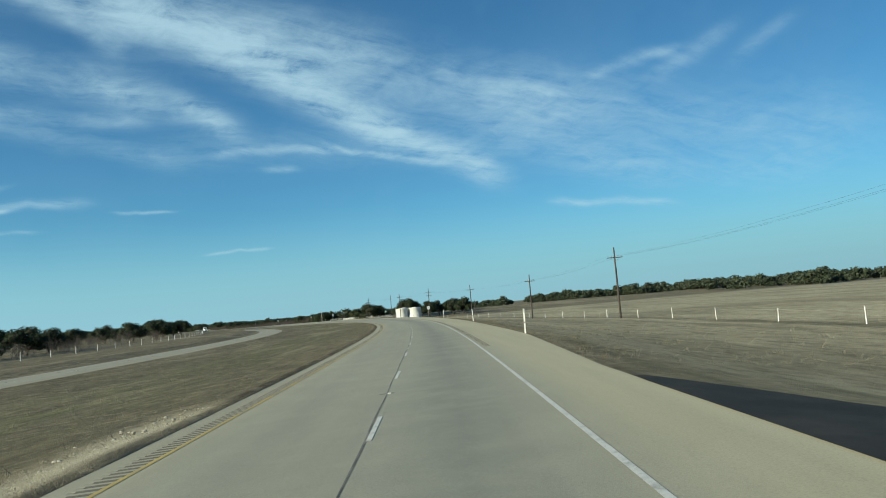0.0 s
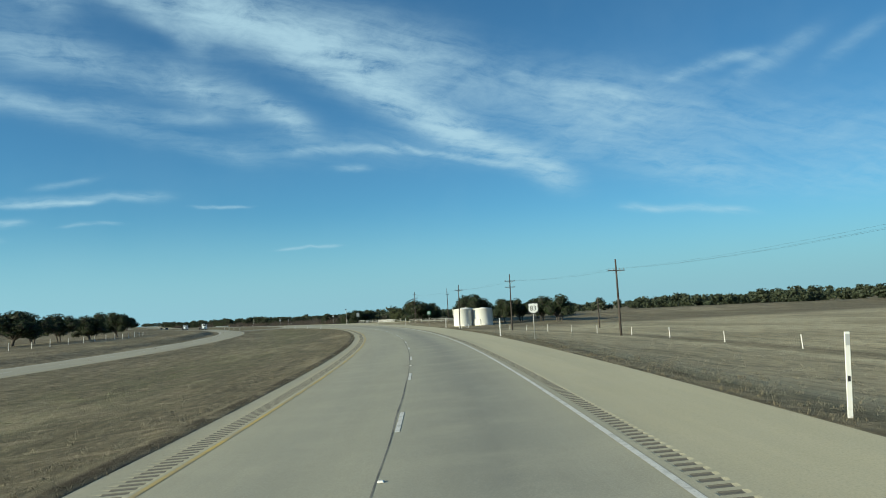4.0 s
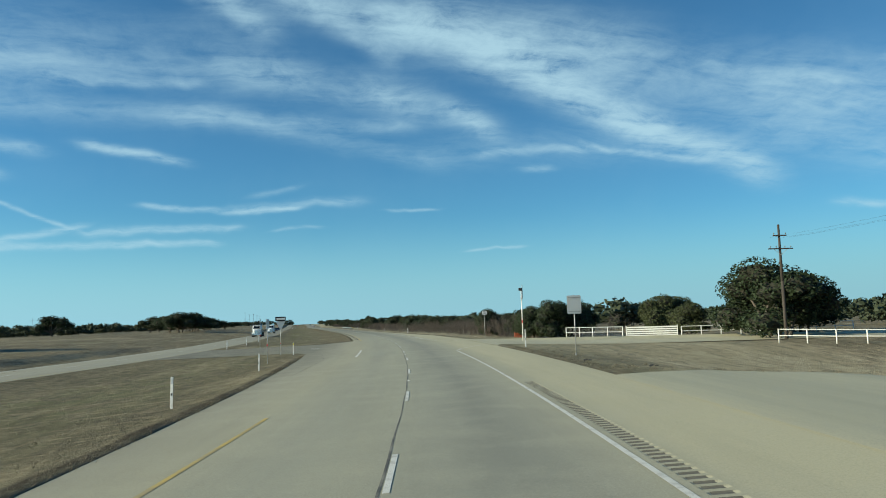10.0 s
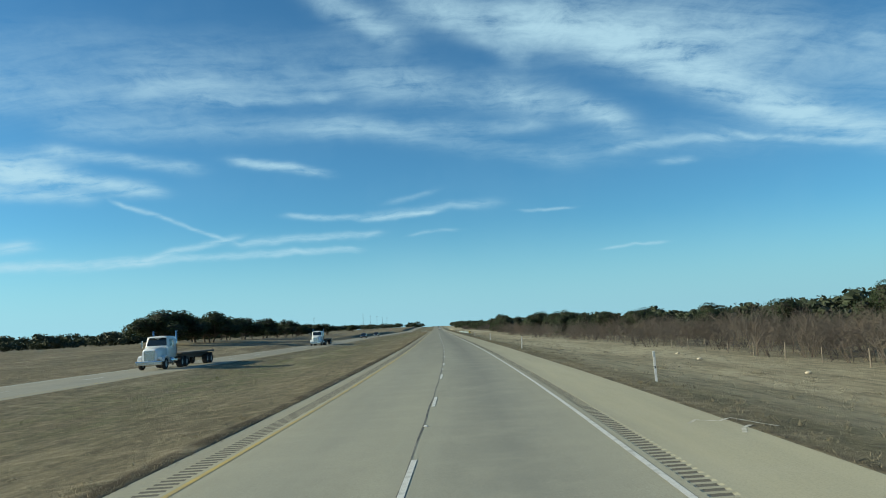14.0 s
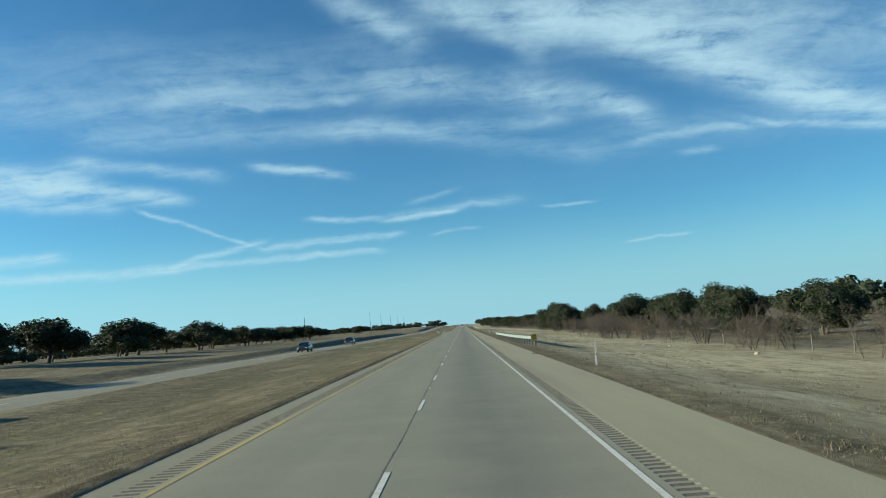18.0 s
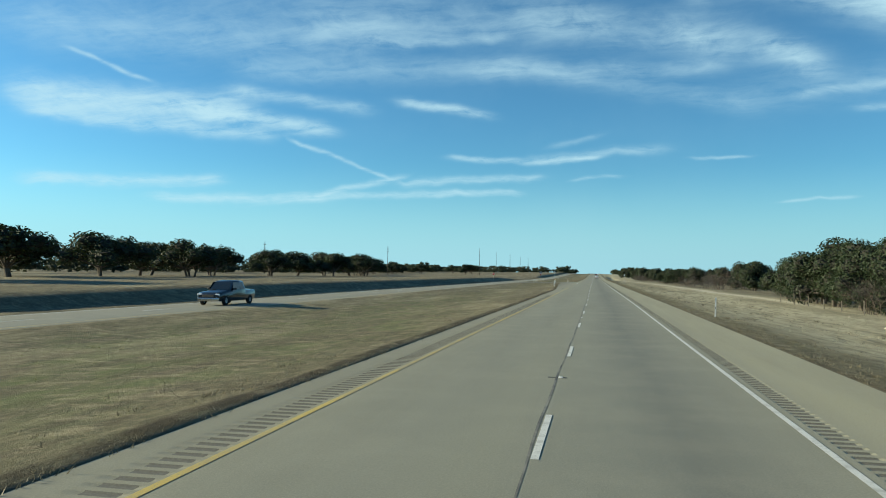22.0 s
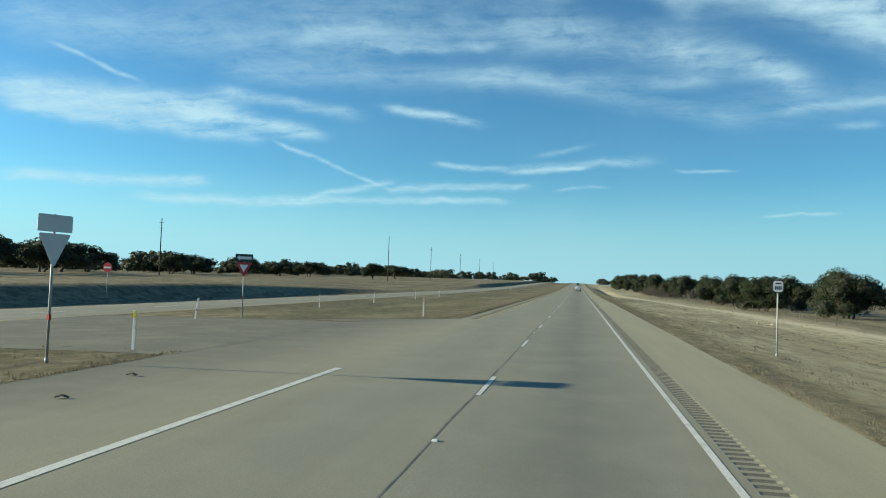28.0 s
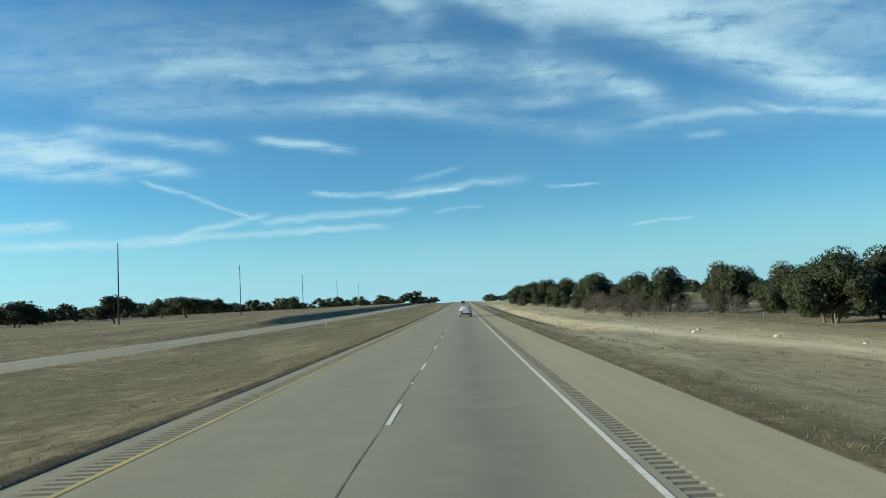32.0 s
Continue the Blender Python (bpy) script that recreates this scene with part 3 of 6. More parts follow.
def land(u, l):
    """The height of the ground."""
    u, l = np.asarray(u, float), np.asarray(l, float)
    e, er, el_ = cant(u), edge_r(u), edge_l(u)
    z = e * np.clip(l, el_, er)
    z = np.where((l > el_) & (l < er), e * l, z)
    d = l - er
    gate = smooth(u, -140, -124) * (1 - smooth(u, -96, -82))   # the side road leaves on the level
    drive = smooth(u, -196, -184) * (1 - smooth(u, -160, -148))
    fall = np.interp(u, FALL[0], FALL[1]) * (1 - 0.65 * gate) * (1 - 0.75 * drive * (1 - smooth(d, 8, 26)))
    z = z - np.where(d > 0, fall * (0.25 * smooth(d, 0.0, 8.0) + 0.75 * smooth(d, -8.0, 30.0) - 0.75 * smooth(0.0, -8.0, 30.0)) + 0.5 * e * np.clip(d, 0, 12), 0)
    # the drainage cut beside the crest
    cut = smooth(u, 600, 640) * (1 - smooth(u, 790, 850))
    z = z - cut * 0.8 * np.exp(-((d - 6.2) / 2.0) ** 2)
    other = -0.25 + e * -9.0
    nl, m = near_l(u), l - far_l(u) - 30.4
    w = smooth(-l, -el_, -nl)
    z = np.where(l < el_, e * el_ * (1 - w) + other * w, z)
    swale = np.clip((el_ - l) / (el_ - nl), 0, 1)
    z = z - np.where((l < el_) & (l > nl), 0.42 * np.sin(np.pi * swale) * (1 - cross_open(u)), 0)
    ridge = other + np.interp(u, BERM[0], BERM[1]) * smooth(-m, 31.6, 35.6)
    flat = smooth(-m, 38.0, 62.0)
    z = np.where(m < -30.6, ridge * (1 - flat) + np.interp(u, PLAIN[0], PLAIN[1]) * flat, z)
    away = smooth(np.abs(l + 10), 60, 240)
    z = z + away * (0.8 * np.sin(u / 83.0 + 1.3) + 0.7 * np.sin(l / 61.0 + u / 190.0))
    z = z + rise(u) * (1 - 0.5 * smooth(np.abs(l), 60, 300))
    return z


def spot(u, l):
    x, y = at(u, l)
    return Vector((float(x), float(y), float(land(u, l))))


def put(u, l, turn=0.0, sink=0.0):
    """A pose on the ground, turned with the road."""
    p = spot(u, l)
    return Matrix.Translation((p.x, p.y, p.z - sink)) @ Matrix.Rotation(heading(u) + turn, 4, "Z")


def sheet(name, us, ls, lift, mat, layers=None, smooth_=True):
    """A sheet over the land between the lines us and ls (ls: numbers, or functions of u)."""
    us = np.asarray(us, float)
    grid = np.stack([f(us) if callable(f) else np.full(len(us), float(f)) for f in ls], 1)
    uu = np.repeat(us[:, None], len(ls), 1)
    x, y = at(uu, grid)
    z = land(uu, grid) + (lift(uu, grid) if callable(lift) else lift)
    v = np.stack([x, y, z], -1).reshape(-1, 3)
    k = len(ls)
    i = np.arange(len(us) - 1)[:, None] * k + np.arange(k - 1)[None]
    f = np.stack([i, i + 1, i + 1 + k, i + k], -1).reshape(-1, 4)
    lay = {key: fn(uu, grid).ravel() for key, fn in (layers or {}).items()}
    return quads(name, v, f, mat, np.stack([uu, grid], -1).reshape(-1, 2), lay, smooth_)


# ---- ground, roads and their paint ----
def lumps(u, l, scale, seed):
    return np.sin(u / scale + seed) * np.cos(l / scale * 1.3 + seed * 2.1) + 0.5 * np.sin((u * 0.7 + l) / scale * 2.3 + seed)


def earth_layer(u, l):
    d = l - edge_r(u)
    track = np.exp(-((d - 9.5 - 1.5 * np.sin(u / 47)) / 1.6) ** 2) * 0.75
    sandy = np.exp(-((d - 13.5 - 2 * np.sin(u / 31)) / 2.6) ** 2) * smooth(u, -30, 30)
    bare = smooth(lumps(u, l, 23.0, 1.7), 0.75, 1.35) * smooth(np.abs(l + 8), 24, 40) * 0.7
    rim = np.exp(-(np.minimum(np.abs(d - 0.3), np.abs(l - edge_l(u) + 0.3)) / 0.55) ** 2) * np.interp(u, [-60, 20], [0.5, 0.12])
    white = np.exp(-((u + 478) / 5) ** 4 - ((l + 6.6) / 0.9) ** 2)
    tanks = np.exp(-((u + 130) / 28) ** 4 - ((l - 24) / 9) ** 4) * 0.6
    return np.clip(track + sandy + bare + rim + white + tanks, 0, 1)


def green_layer(u, l):
    median = np.exp(-((l + 15.0) / 5.0) ** 2) * (0.6 + 0.5 * smooth(np.sin(u / 37.0 + 0.6), -0.2, 0.8))
    right = np.exp(-((l - edge_r(u) - 4.0) / 3.0) ** 2) * 0.55
    patch = np.exp(-((u - 240) / 38) ** 2 - ((l + 12) / 6.5) ** 2) * 1.0
    return np.clip(median + right + patch, 0, 1) * 0.95


def pale_layer(u, l):
    """The mown field beyond the fence, and the sand track before the woods."""
    field = smooth(l, 34, 37) * (1 - smooth(l, 260, 340)) * smooth(u, -900, -700) * (1 - smooth(u, -225, -190)) * 0.88
    track = np.exp(-((l - 30.5 - 0.8 * np.sin(u / 41)) / 1.3) ** 2) * (1 - smooth(u, -230, -200)) * 0.8
    bank_ = np.exp(-((l - 21 - 0.8 * np.sin(u / 17)) / 1.5) ** 2) * smooth(u, 60, 120) * (1 - smooth(u, 300, 420)) * 0.8
    yard = np.exp(-((l - 23 + 0.1 * (u + 175)) / 1.6) ** 2) * smooth(u, -205, -190) * (1 - smooth(u, -162, -150)) * 0.9
    verge = np.interp(u, [-230, -180, 0, 60], [0.62, 0.46, 0.62, 0.92]) * smooth(l - edge_r(u), 1.0, 3.0) * (1 - smooth(l - edge_r(u), 18, 30)) * smooth(u, -700, -500)
    gravel = np.exp(-((u + 478) / 5) ** 4 - ((l + 6.6) / 0.9) ** 2)
    return np.clip(gravel + verge + field + track + bank_ + yard, 0, 1)


def sand_layer(u, l):
    """The bright sand track before the woods."""
    mid = np.interp(u, [330, 360, 384, 474, 510, 545, 564, 588, 602, 660], [28.3, 26.7, 26.0, 26.5, 25.0, 25.4, 22.2, 20.4, 18.5, 15.5])
    return np.exp(-((l - mid - 0.5 * np.sin(u / 9)) / 1.8) ** 2) * smooth(u, 280, 330) * (1 - smooth(u, 625, 680)) + 0.9 * np.exp(-((u + 479) / 6) ** 4 - ((l + 6.5) / 0.8) ** 2)


def soil_layer(u, l):
    """Bare dark soil along the ragged edges of the pavement."""
    left = np.exp(-((l - edge_l(u) + 0.26) / 0.24) ** 2)
    right = np.exp(-((l - edge_r(u) - 0.14) / 0.16) ** 2) * 0.6
    return np.maximum(left, right) * (1 - cross_open(u))


def trodden_layer(u, l):
    """The median, mown short and brown beside the pavement."""
    fresh = np.exp(-((u - 240) / 38) ** 2 - ((l + 12) / 6.5) ** 2)
    return (1 - 0.8 * fresh) * smooth(l, -20, -19) * (1 - smooth(l, -6, -5)) * (0.62 + 0.35 * np.exp(-((l - edge_l(u) + 1.2) / 1.0) ** 2))


def rough_room(u, l):
    """Nought where aprons lie on the ground."""
    a = (u > -200) & (u < -70) & (((l > -26) & (l < -4)) | ((l > 6) & (l < 62)))
    b = (u > 430) & (u < 465) & (l < -4) & (l > -24)
    c = (u > -506) & (u < -470) & (l > 5) & (l < 34)
    return np.where(a | b | c, 0.0, 1.0) * smooth(np.minimum(np.abs(l - edge_r(u)), np.minimum(np.abs(l - edge_l(u)), np.abs(l - near_l(u)))), 0.05, 0.9)


rows = np.concatenate([np.linspace(-3500, -700, 14), np.arange(-640, -508, 4.0), np.arange(-506, -470, 1.0), np.arange(-468, -202, 4.0), np.arange(-200, -70, 1.0), np.arange(-68, 430, 4.0), np.arange(431, 466, 1.0), np.arange(468, 880, 4.0), np.linspace(890, 1400, 30), np.linspace(1500, 4200, 12)])
cols = [-2600, -1500, -900, -600, -420, -320, -260, -210, -175, -150, -128, -110, -95, -82, -70, -60, -54, *[(lambda u, k=k: far_l(u) - k) for k in (15.6, 10.6, 8.1, 6.1, 5.0, 3.9, 2.8, 1.8, 1.0, 0.5, 0.0, -0.3, -4)], *[(lambda u, k=k: near_l(u) + k) for k in (-0.35, -0.02, 0.4, 1.0, 1.8, 2.8)], *[(lambda u, w=w: near_l(u) + 2.8 + (edge_l(u) - near_l(u) - 6.3) * w) for w in (0.3, 0.65)], *[(lambda u, c=c, k=k: edge_l(u) - 2.4 - 0.22 * (5 - k)) for k, c in enumerate((-15, -14, -13, -12, -11, -10))],
        lambda u: edge_l(u) - 2.2, lambda u: edge_l(u) - 1.0, lambda u: edge_l(u) - 0.62, lambda u: edge_l(u) - 0.35, lambda u: edge_l(u) - 0.16, lambda u: edge_l(u) + 0.02, lambda u: edge_l(u) + 0.3, lambda u: edge_l(u) + 1, 0.0, lambda u: edge_r(u) - 1,
        lambda u: edge_r(u) - 0.3, lambda u: edge_r(u) - 0.02, lambda u: edge_r(u) + 0.15, lambda u: edge_r(u) + 0.4, *[(lambda u, k=k: edge_r(u) + k) for k in (1.2, 2.2, 3.4, 4.8, 6.2, 7.6, 9, 10.2, 11.2, 12.2, 13.2, 14.2, 15.2, 16.2, 17.2, 18.2, 19.2, 20.2, 21.2, 22.2, 23.2, 24.2, 25.5, 27, 29, 31, 35, 43, 53, 66, 84, 110, 145, 190, 250, 340, 480, 700, 1100, 1800, 2600)]]


def under_road(u, l):
    inside = smooth(l, edge_l(u) + 0.0, edge_l(u) + 0.25) * (1 - smooth(l, edge_r(u) - 0.25, edge_r(u) + 0.0))
    fl, nl = far_l(u), near_l(u)
    other = smooth(l - fl, -0.02, 0.3) * (1 - smooth(l - nl, -0.32, 0.0))
    rough = 0.03 * lumps(u, l, 1.9, 0.3) * (1 - np.maximum(inside, other)) * (np.abs(l) < 60) * rough_room(u, l)
    lip = 0.095 * np.exp(-((l - edge_l(u) + 0.42) / 0.36) ** 2) * (0.72 + 0.28 * np.sin(u * 0.9) * np.sin(u * 0.23) + 0.2 * np.sin(u * 2.1) * np.sin(u * 0.61)) * (1 - smooth(u, -128, -122) * (1 - smooth(u, -74, -69))) * (1 - smooth(u, 424, 430) * (1 - smooth(u, 462, 466)))
    return -0.004 - 0.16 * np.maximum(inside, other) + rough + lip


ground = tagged(part("ground", sheet("ground", rows, cols, under_road, GROUND, {"earth": earth_layer, "green": green_layer, "pale": pale_layer, "sand": sand_layer, "soil": soil_layer, "trodden": trodden_layer}), None),
                "flat dry winter grassland with bare earth beside the highway", "ground", kind="structure")

near_rows = np.arange(-620, 900, 2.0)
far_rows = np.concatenate([near_rows, np.linspace(904, 1700, 60)])
RUMBLE_R, RUMBLE_L = (4.05, 4.46), (-4.74, -3.98)
road = tagged(part("road", sheet("road", far_rows, [edge_l, lambda u: np.minimum(edge_l(u) + 0.25, -4.78), RUMBLE_L[0]], 0.0, ROAD), None), "two-lane highway carriageway of worn grey-beige chip seal", "road", kind="structure")
part("lanes", sheet("lanes", far_rows, [RUMBLE_L[1], -3.0, -1.5, 0.0, 1.5, 3.0, RUMBLE_R[0]], 0.0, ROAD), ROAD, road)
part("shoulder", sheet("shoulder", far_rows, [RUMBLE_R[1], 5.5, edge_r], 0.0, ROAD), ROAD, road)


def rumble(name, l0, l1, u0, u1, gaps=()):
    """Milled grooves across a strip of shoulder, 12 mm deep, every 0.29 m."""
    us, depth = [], []
    u = u0
    while u < u1:
        skip = any(a < u < b for a, b in gaps)
        for off, d in ((0.0, 0.0), (0.125, 0.0), (0.15, -0.013), (0.262, -0.013)):
            us.append(u + off)
            depth.append(0.0 if skip else d)
        u += 0.29
    us, depth = np.array(us), np.array(depth)
    ls = np.array([l0, l0 + (0.24 if l0 < 0 else 0.05), l1 - 0.07, l1])
    uu, ll = np.repeat(us[:, None], 4, 1), np.repeat(ls[None], len(us), 0)
    if l0 < 0:   # keeps clear of the yellow line
        ll[:, 1:3] += (yellow_l(us) + 3.84)[:, None] * 0.5
    x, y = at(uu, ll)
    z = land(uu, ll)
    z[:, 1:3] += depth[:, None]
    k = 4
    i = np.arange(len(us) - 1)[:, None] * k + np.arange(k - 1)[None]
    f = np.stack([i, i + 1, i + 1 + k, i + k], -1)
    me = quads(name, np.stack([x, y, z], -1).reshape(-1, 3), f.reshape(-1, 4), ROAD, np.stack([uu, ll], -1).reshape(-1, 2))
    me.materials.append(GROOVE)
    # groove faces take the darker colour: dirt plus painted shade
    darkened = np.zeros(f.shape[:2], np.int32)
    darkened[(depth[:-1] < 0) | (depth[1:] < 0), 1] = 1
    me.polygons.foreach_set("material_index", darkened.ravel())
    return me


tagged(part("rumble_strip", rumble("rumble_strip", *RUMBLE_R, -560, 860, ((-163, -78), (-510, -462))), None, road), kind="stuff")
tagged(part("rumble_strip", rumble("rumble_strip", *RUMBLE_L, -560, 860, ((-200, -72), (298, 461))), None, road), kind="stuff")

other_road = tagged(part("road_opposite", sheet("road_opposite", far_rows, [far_l, *[(lambda u, w=w: far_l(u) + (near_l(u) - far_l(u)) * w) for w in (0.25, 0.5, 0.75)], near_l], 0.0, ROAD_FAR), None), "opposite highway carriageway of pale worn chip seal", "road", kind="structure")


def stripe(name, u0, u1, l0, l1, mat, parent, lift=0.006, step=2.0):
    return part(name, sheet(name, np.append(np.arange(u0, u1, step), u1), [l0, l1], lift, mat), mat, parent)


LANE = 3.84
stripe("edge_line", -620, -134, LANE - 0.05, LANE + 0.06, WHITE_PAINT, road)
stripe("edge_line", -73, 1650, LANE - 0.05, LANE + 0.06, WHITE_PAINT, road)
for a, b in ((-620, -168), (-82, 352), (461, 1650)):
    stripe("yellow_line", a, b, lambda u: yellow_l(u) - 0.06, lambda u: yellow_l(u) + 0.06, YELLOW_PAINT, road)
stripe("turn_lane_line", -132, -117.7, -3.84, -3.66, WHITE_PAINT, road)
stripe("turn_lane_line", 415, 433.4, -4.04, -3.86, WHITE_PAINT, road)
part("joint_seal", sheet("joint_seal", np.arange(-600, 900, 0.8), [lambda u: line_l(u) - 0.095 - 0.012 * np.sin(u * 0.9) - 0.02 * np.sin(u * 0.17) - 0.02 * smooth(np.sin(u * 0.31), -0.3, 0.8), lambda u: line_l(u) - 0.066 - 0.012 * np.sin(u * 0.9) - 0.02 * np.sin(u * 0.17)], 0.003, TAR), None, road)
stripe("yellow_line", -620, 1650, lambda u: near_l(u) - 0.62, lambda u: near_l(u) - 0.5, YELLOW_PAINT, other_road)
stripe("edge_line", -620, 1650, lambda u: far_l(u) + 0.5, lambda u: far_l(u) + 0.62, WHITE_PAINT, other_road)


def along(u):
    """Metres along the lane line from u = 0."""
    us = np.arange(-700, 1700, 2.0)
    d = np.concatenate([[0], np.cumsum(np.hypot(np.diff(lane_x(us)), 2.0))])
    return d - np.interp(0, us, d), us


def lay(ob, u, l, lift=0.0):
    """Lays a thing flat on the road."""
    p = spot(u, l)
    tilt = Matrix.Rotation(-float(cant(u)), 4, "Y") @ Matrix.Rotation(math.atan(float(rise(u + 1) - rise(u - 1)) / 2), 4, "X")
    ob.matrix_basis = Matrix.Translation((p.x, p.y, p.z + lift)) @ Matrix.Rotation(heading(u), 4, "Z") @ tilt
    return ob


def dashes(first, count, l, parent, every=12.19):
    bm = bmesh.new()
    box(bm, (0, 0, 0.004), (0.105, 3.05, 0.006))
    ob = part("lane_dash", bm, WHITE_PAINT, parent)
    d, us = along(0)
    for k in range(count):
        if k:
            ob = part("lane_dash", ob.data, None, parent)
        u = float(np.interp(first + every * k, d, us))
        lay(ob, u, float(l(u)))


dashes(DASH_PHASE - 12.19 * 46, 128, line_l, road)
dashes(-560, 120, lambda u: (near_l(u) + far_l(u)) / 2, other_road)


# ---- paved aprons and crossings ----
def apron(name, points, mat, parent, lift=0.014):
    """A paved patch on the land between corner points (u, l), finely enough cut to follow it."""
    us, ls = [p[0] for p in points], [p[1] for p in points]
    bm = bmesh.new()
    rows_ = np.arange(math.floor(min(us)), max(us) + 1.0, 1.0)
    v, f, uv = [], [], []
    for u in rows_:
        cuts = []
        for k in range(len(points)):
            (a, la), (b, lb) = points[k], points[(k + 1) % len(points)]
            if (a <= u < b) or (b <= u < a):
                cuts.append(la + (lb - la) * (u - a) / (b - a))
        if len(cuts) < 2:
            continue
        lo, hi = min(cuts), max(cuts)
        for w in np.linspace(0, 1, 31):
            l = lo + (hi - lo) * w
            x, y = at(u, l)
            under = float(edge_l(u)) + 0.5 < l < 0
            v.append((float(x), float(y), float(land(u, l)) + (-0.04 if under else lift)))
            uv.append((u, l))
    bm.free()
    n_rows = len(v) // 31
    for i in range(n_rows - 1):
        for j in range(30):
            k = i * 31 + j
            f.append((k, k + 1, k + 32, k + 31))
    return part(name, quads(name, v, f, mat, uv, smooth=True), None, parent)


side = apron("pavement_side_road", [(-131, 7.4), (-127.3, 8.0), (-124, 11), (-123, 15), (-122, 21), (-120.5, 60), (-108.2, 60), (-110, 21), (-111, 14), (-110.4, 10.5), (-108.4, 8.6), (-104, 7.8), (-88, 7.4)], SIDE_ROAD, None)
tagged(side, "paved side road mouth joining the highway", "pavement", kind="structure")
tagged(apron("pavement_tank_drive", [(-184, 7.2), (-180, 14), (-178, 24), (-160, 24), (-158.4, 16), (-159, 12), (-163, 7.2)], SIDE_ROAD, None), "worn driveway apron towards the tanks", "pavement", kind="structure")
cross = apron("pavement_crossover", [(-118.5, -8.6), (-113, -10.5), (-109.5, -15), (-113, -25.0), (-86, -24.3), (-88, -12), (-83, -6.3), (-80.5, -4.9), (-90, -4.9), (-110, -8.5)], CROSS_ROAD, None, 0.005)
tagged(cross, "paved median crossover between the carriageways", "pavement", kind="structure")
cross = apron("pavement_crossover", [(434, -9.0), (437.3, -12.1), (437, -15), (434, -23.6), (453, -23.6), (448.6, -15.3), (451.3, -13.5), (458.8, -5.9), (457.5, -5.0), (452, -5.0), (440, -9.0)], CROSS_ROAD, None, 0.005)
tagged(cross, "paved median crossover between the carriageways", "pavement", kind="structure")
tagged(apron("asphalt_drive", [(-502, 6.25), (-480, 6.25), (-478.4, 6.3), (-481.2, 7.7), (-483.6, 9.2), (-486, 13), (-489, 30), (-499, 30), (-502, 14)], NEW_ASPHALT, None, 0.016),
       "driveway of fresh black asphalt beside the shoulder", "driveway", kind="structure")


def ribbon(name, points, width, mat, parent, lift=0.008):
    """A painted line through points (u, l)."""
    v, f = [], []
    dense = []
    for (a, la), (b, lb) in zip(points, points[1:]):
        steps = max(2, int(math.hypot(b - a, lb - la) / 0.6))
        dense += [(a + (b - a) * k / steps, la + (lb - la) * k / steps) for k in range(steps)]
    dense.append(points[-1])
    for k, (u, l) in enumerate(dense):
        a, b = dense[max(k - 1, 0)], dense[min(k + 1, len(dense) - 1)]
        d = Vector((b[0] - a[0], b[1] - a[1])).normalized() * width / 2
        for s in (-1, 1):
            uu, ll = u + s * d.y, l - s * d.x
            x, y = at(uu, ll)
            v.append((float(x), float(y), float(land(uu, ll)) + lift))
        if k:
            i = 2 * k
            f.append((i - 2, i - 1, i + 1, i))
    return part(name, quads(name, v, f, mat), None, parent)


ribbon("corner_line", [(-134, 3.86), (-131.5, 4.4), (-129, 5.4), (-127, 6.8), (-125.6, 8.4)], 0.13, WHITE_PAINT, side, 0.022)
ribbon("corner_line", [(-112, 9.2), (-110.4, 7.6), (-108.7, 6.5), (-105.2, 5.4), (-100.4, 4.35), (-95, 4.05), (-89.5, 3.95), (-73, 3.86)], 0.13, WHITE_PAINT, side, 0.022)
ribbon("seam", [(-150, -6.2), (-132, -6.2), (-119, -7.4)], 0.03, TAR, road)
ribbon("sand_rut", [(322, 11.2), (330, 10.8), (337, 10.7), (344, 10.2), (353, 9.8)], 0.28, SAND, ground, 0.02)
for k in range(5):
    ribbon("hatch_bar", [(-104.8 + 1.02 * k, -9.6 - 0.04 * k), (-104.4 + 1.06 * k, -8.75)], 0.15, WHITE_PAINT, cross, 0.011)

# pale dried spills on the shoulder
for spill in ([(-39.6, 5.7), (-39.1, 6.0), (-39.5, 6.4), (-39.0, 6.8), (-39.9, 7.1), (-40.3, 7.3)], [(-41.2, 6.3), (-40.6, 6.5), (-40.2, 6.8)], [(-67.2, 5.6), (-67.6, 6.2), (-67.2, 6.6), (-67.0, 7.1)],
              [(-193.1, 5.2), (-192.8, 5.6), (-193.1, 6.0), (-192.9, 6.5)], [(-189.4, 6.5), (-188.9, 6.8)], [(212.3, 4.6), (212.4, 5.0), (212.2, 5.5)]):
    ribbon("pale_spill", spill, 0.09, SPILL, road, 0.005)

# reflective pavement markers in the gaps of the lane line
bm = bmesh.new()
box(bm, (0, 0, 0.012), (0.11, 0.11, 0.024), bevel=0.008, taper=0.7)
marker = part("road_marker", bm, POST_WHITE, road)
bm = bmesh.new()
box(bm, (0.02, -0.02, 0.002), (0.42, 0.16, 0.006), bevel=0.0)
stain = part("tar_patch", bm, TAR, road)
spots_along, us_along = along(0)
for k in range(-23, 40):
    u = float(np.interp(DASH_PHASE + 6.1 + 24.38 * k, spots_along, us_along))
    lay(marker if k == -23 else part("road_marker", marker.data, None, road), u, float(line_l(u)) - 0.02, 0.004)
    if k % 3 == 0 or k == -23:
        lay(stain if k == -23 else part("tar_patch", stain.data, None, road), u + 0.05, float(line_l(u)) - 0.12, 0.002)

# ---- trees ----
rng = np.random.default_rng(11)


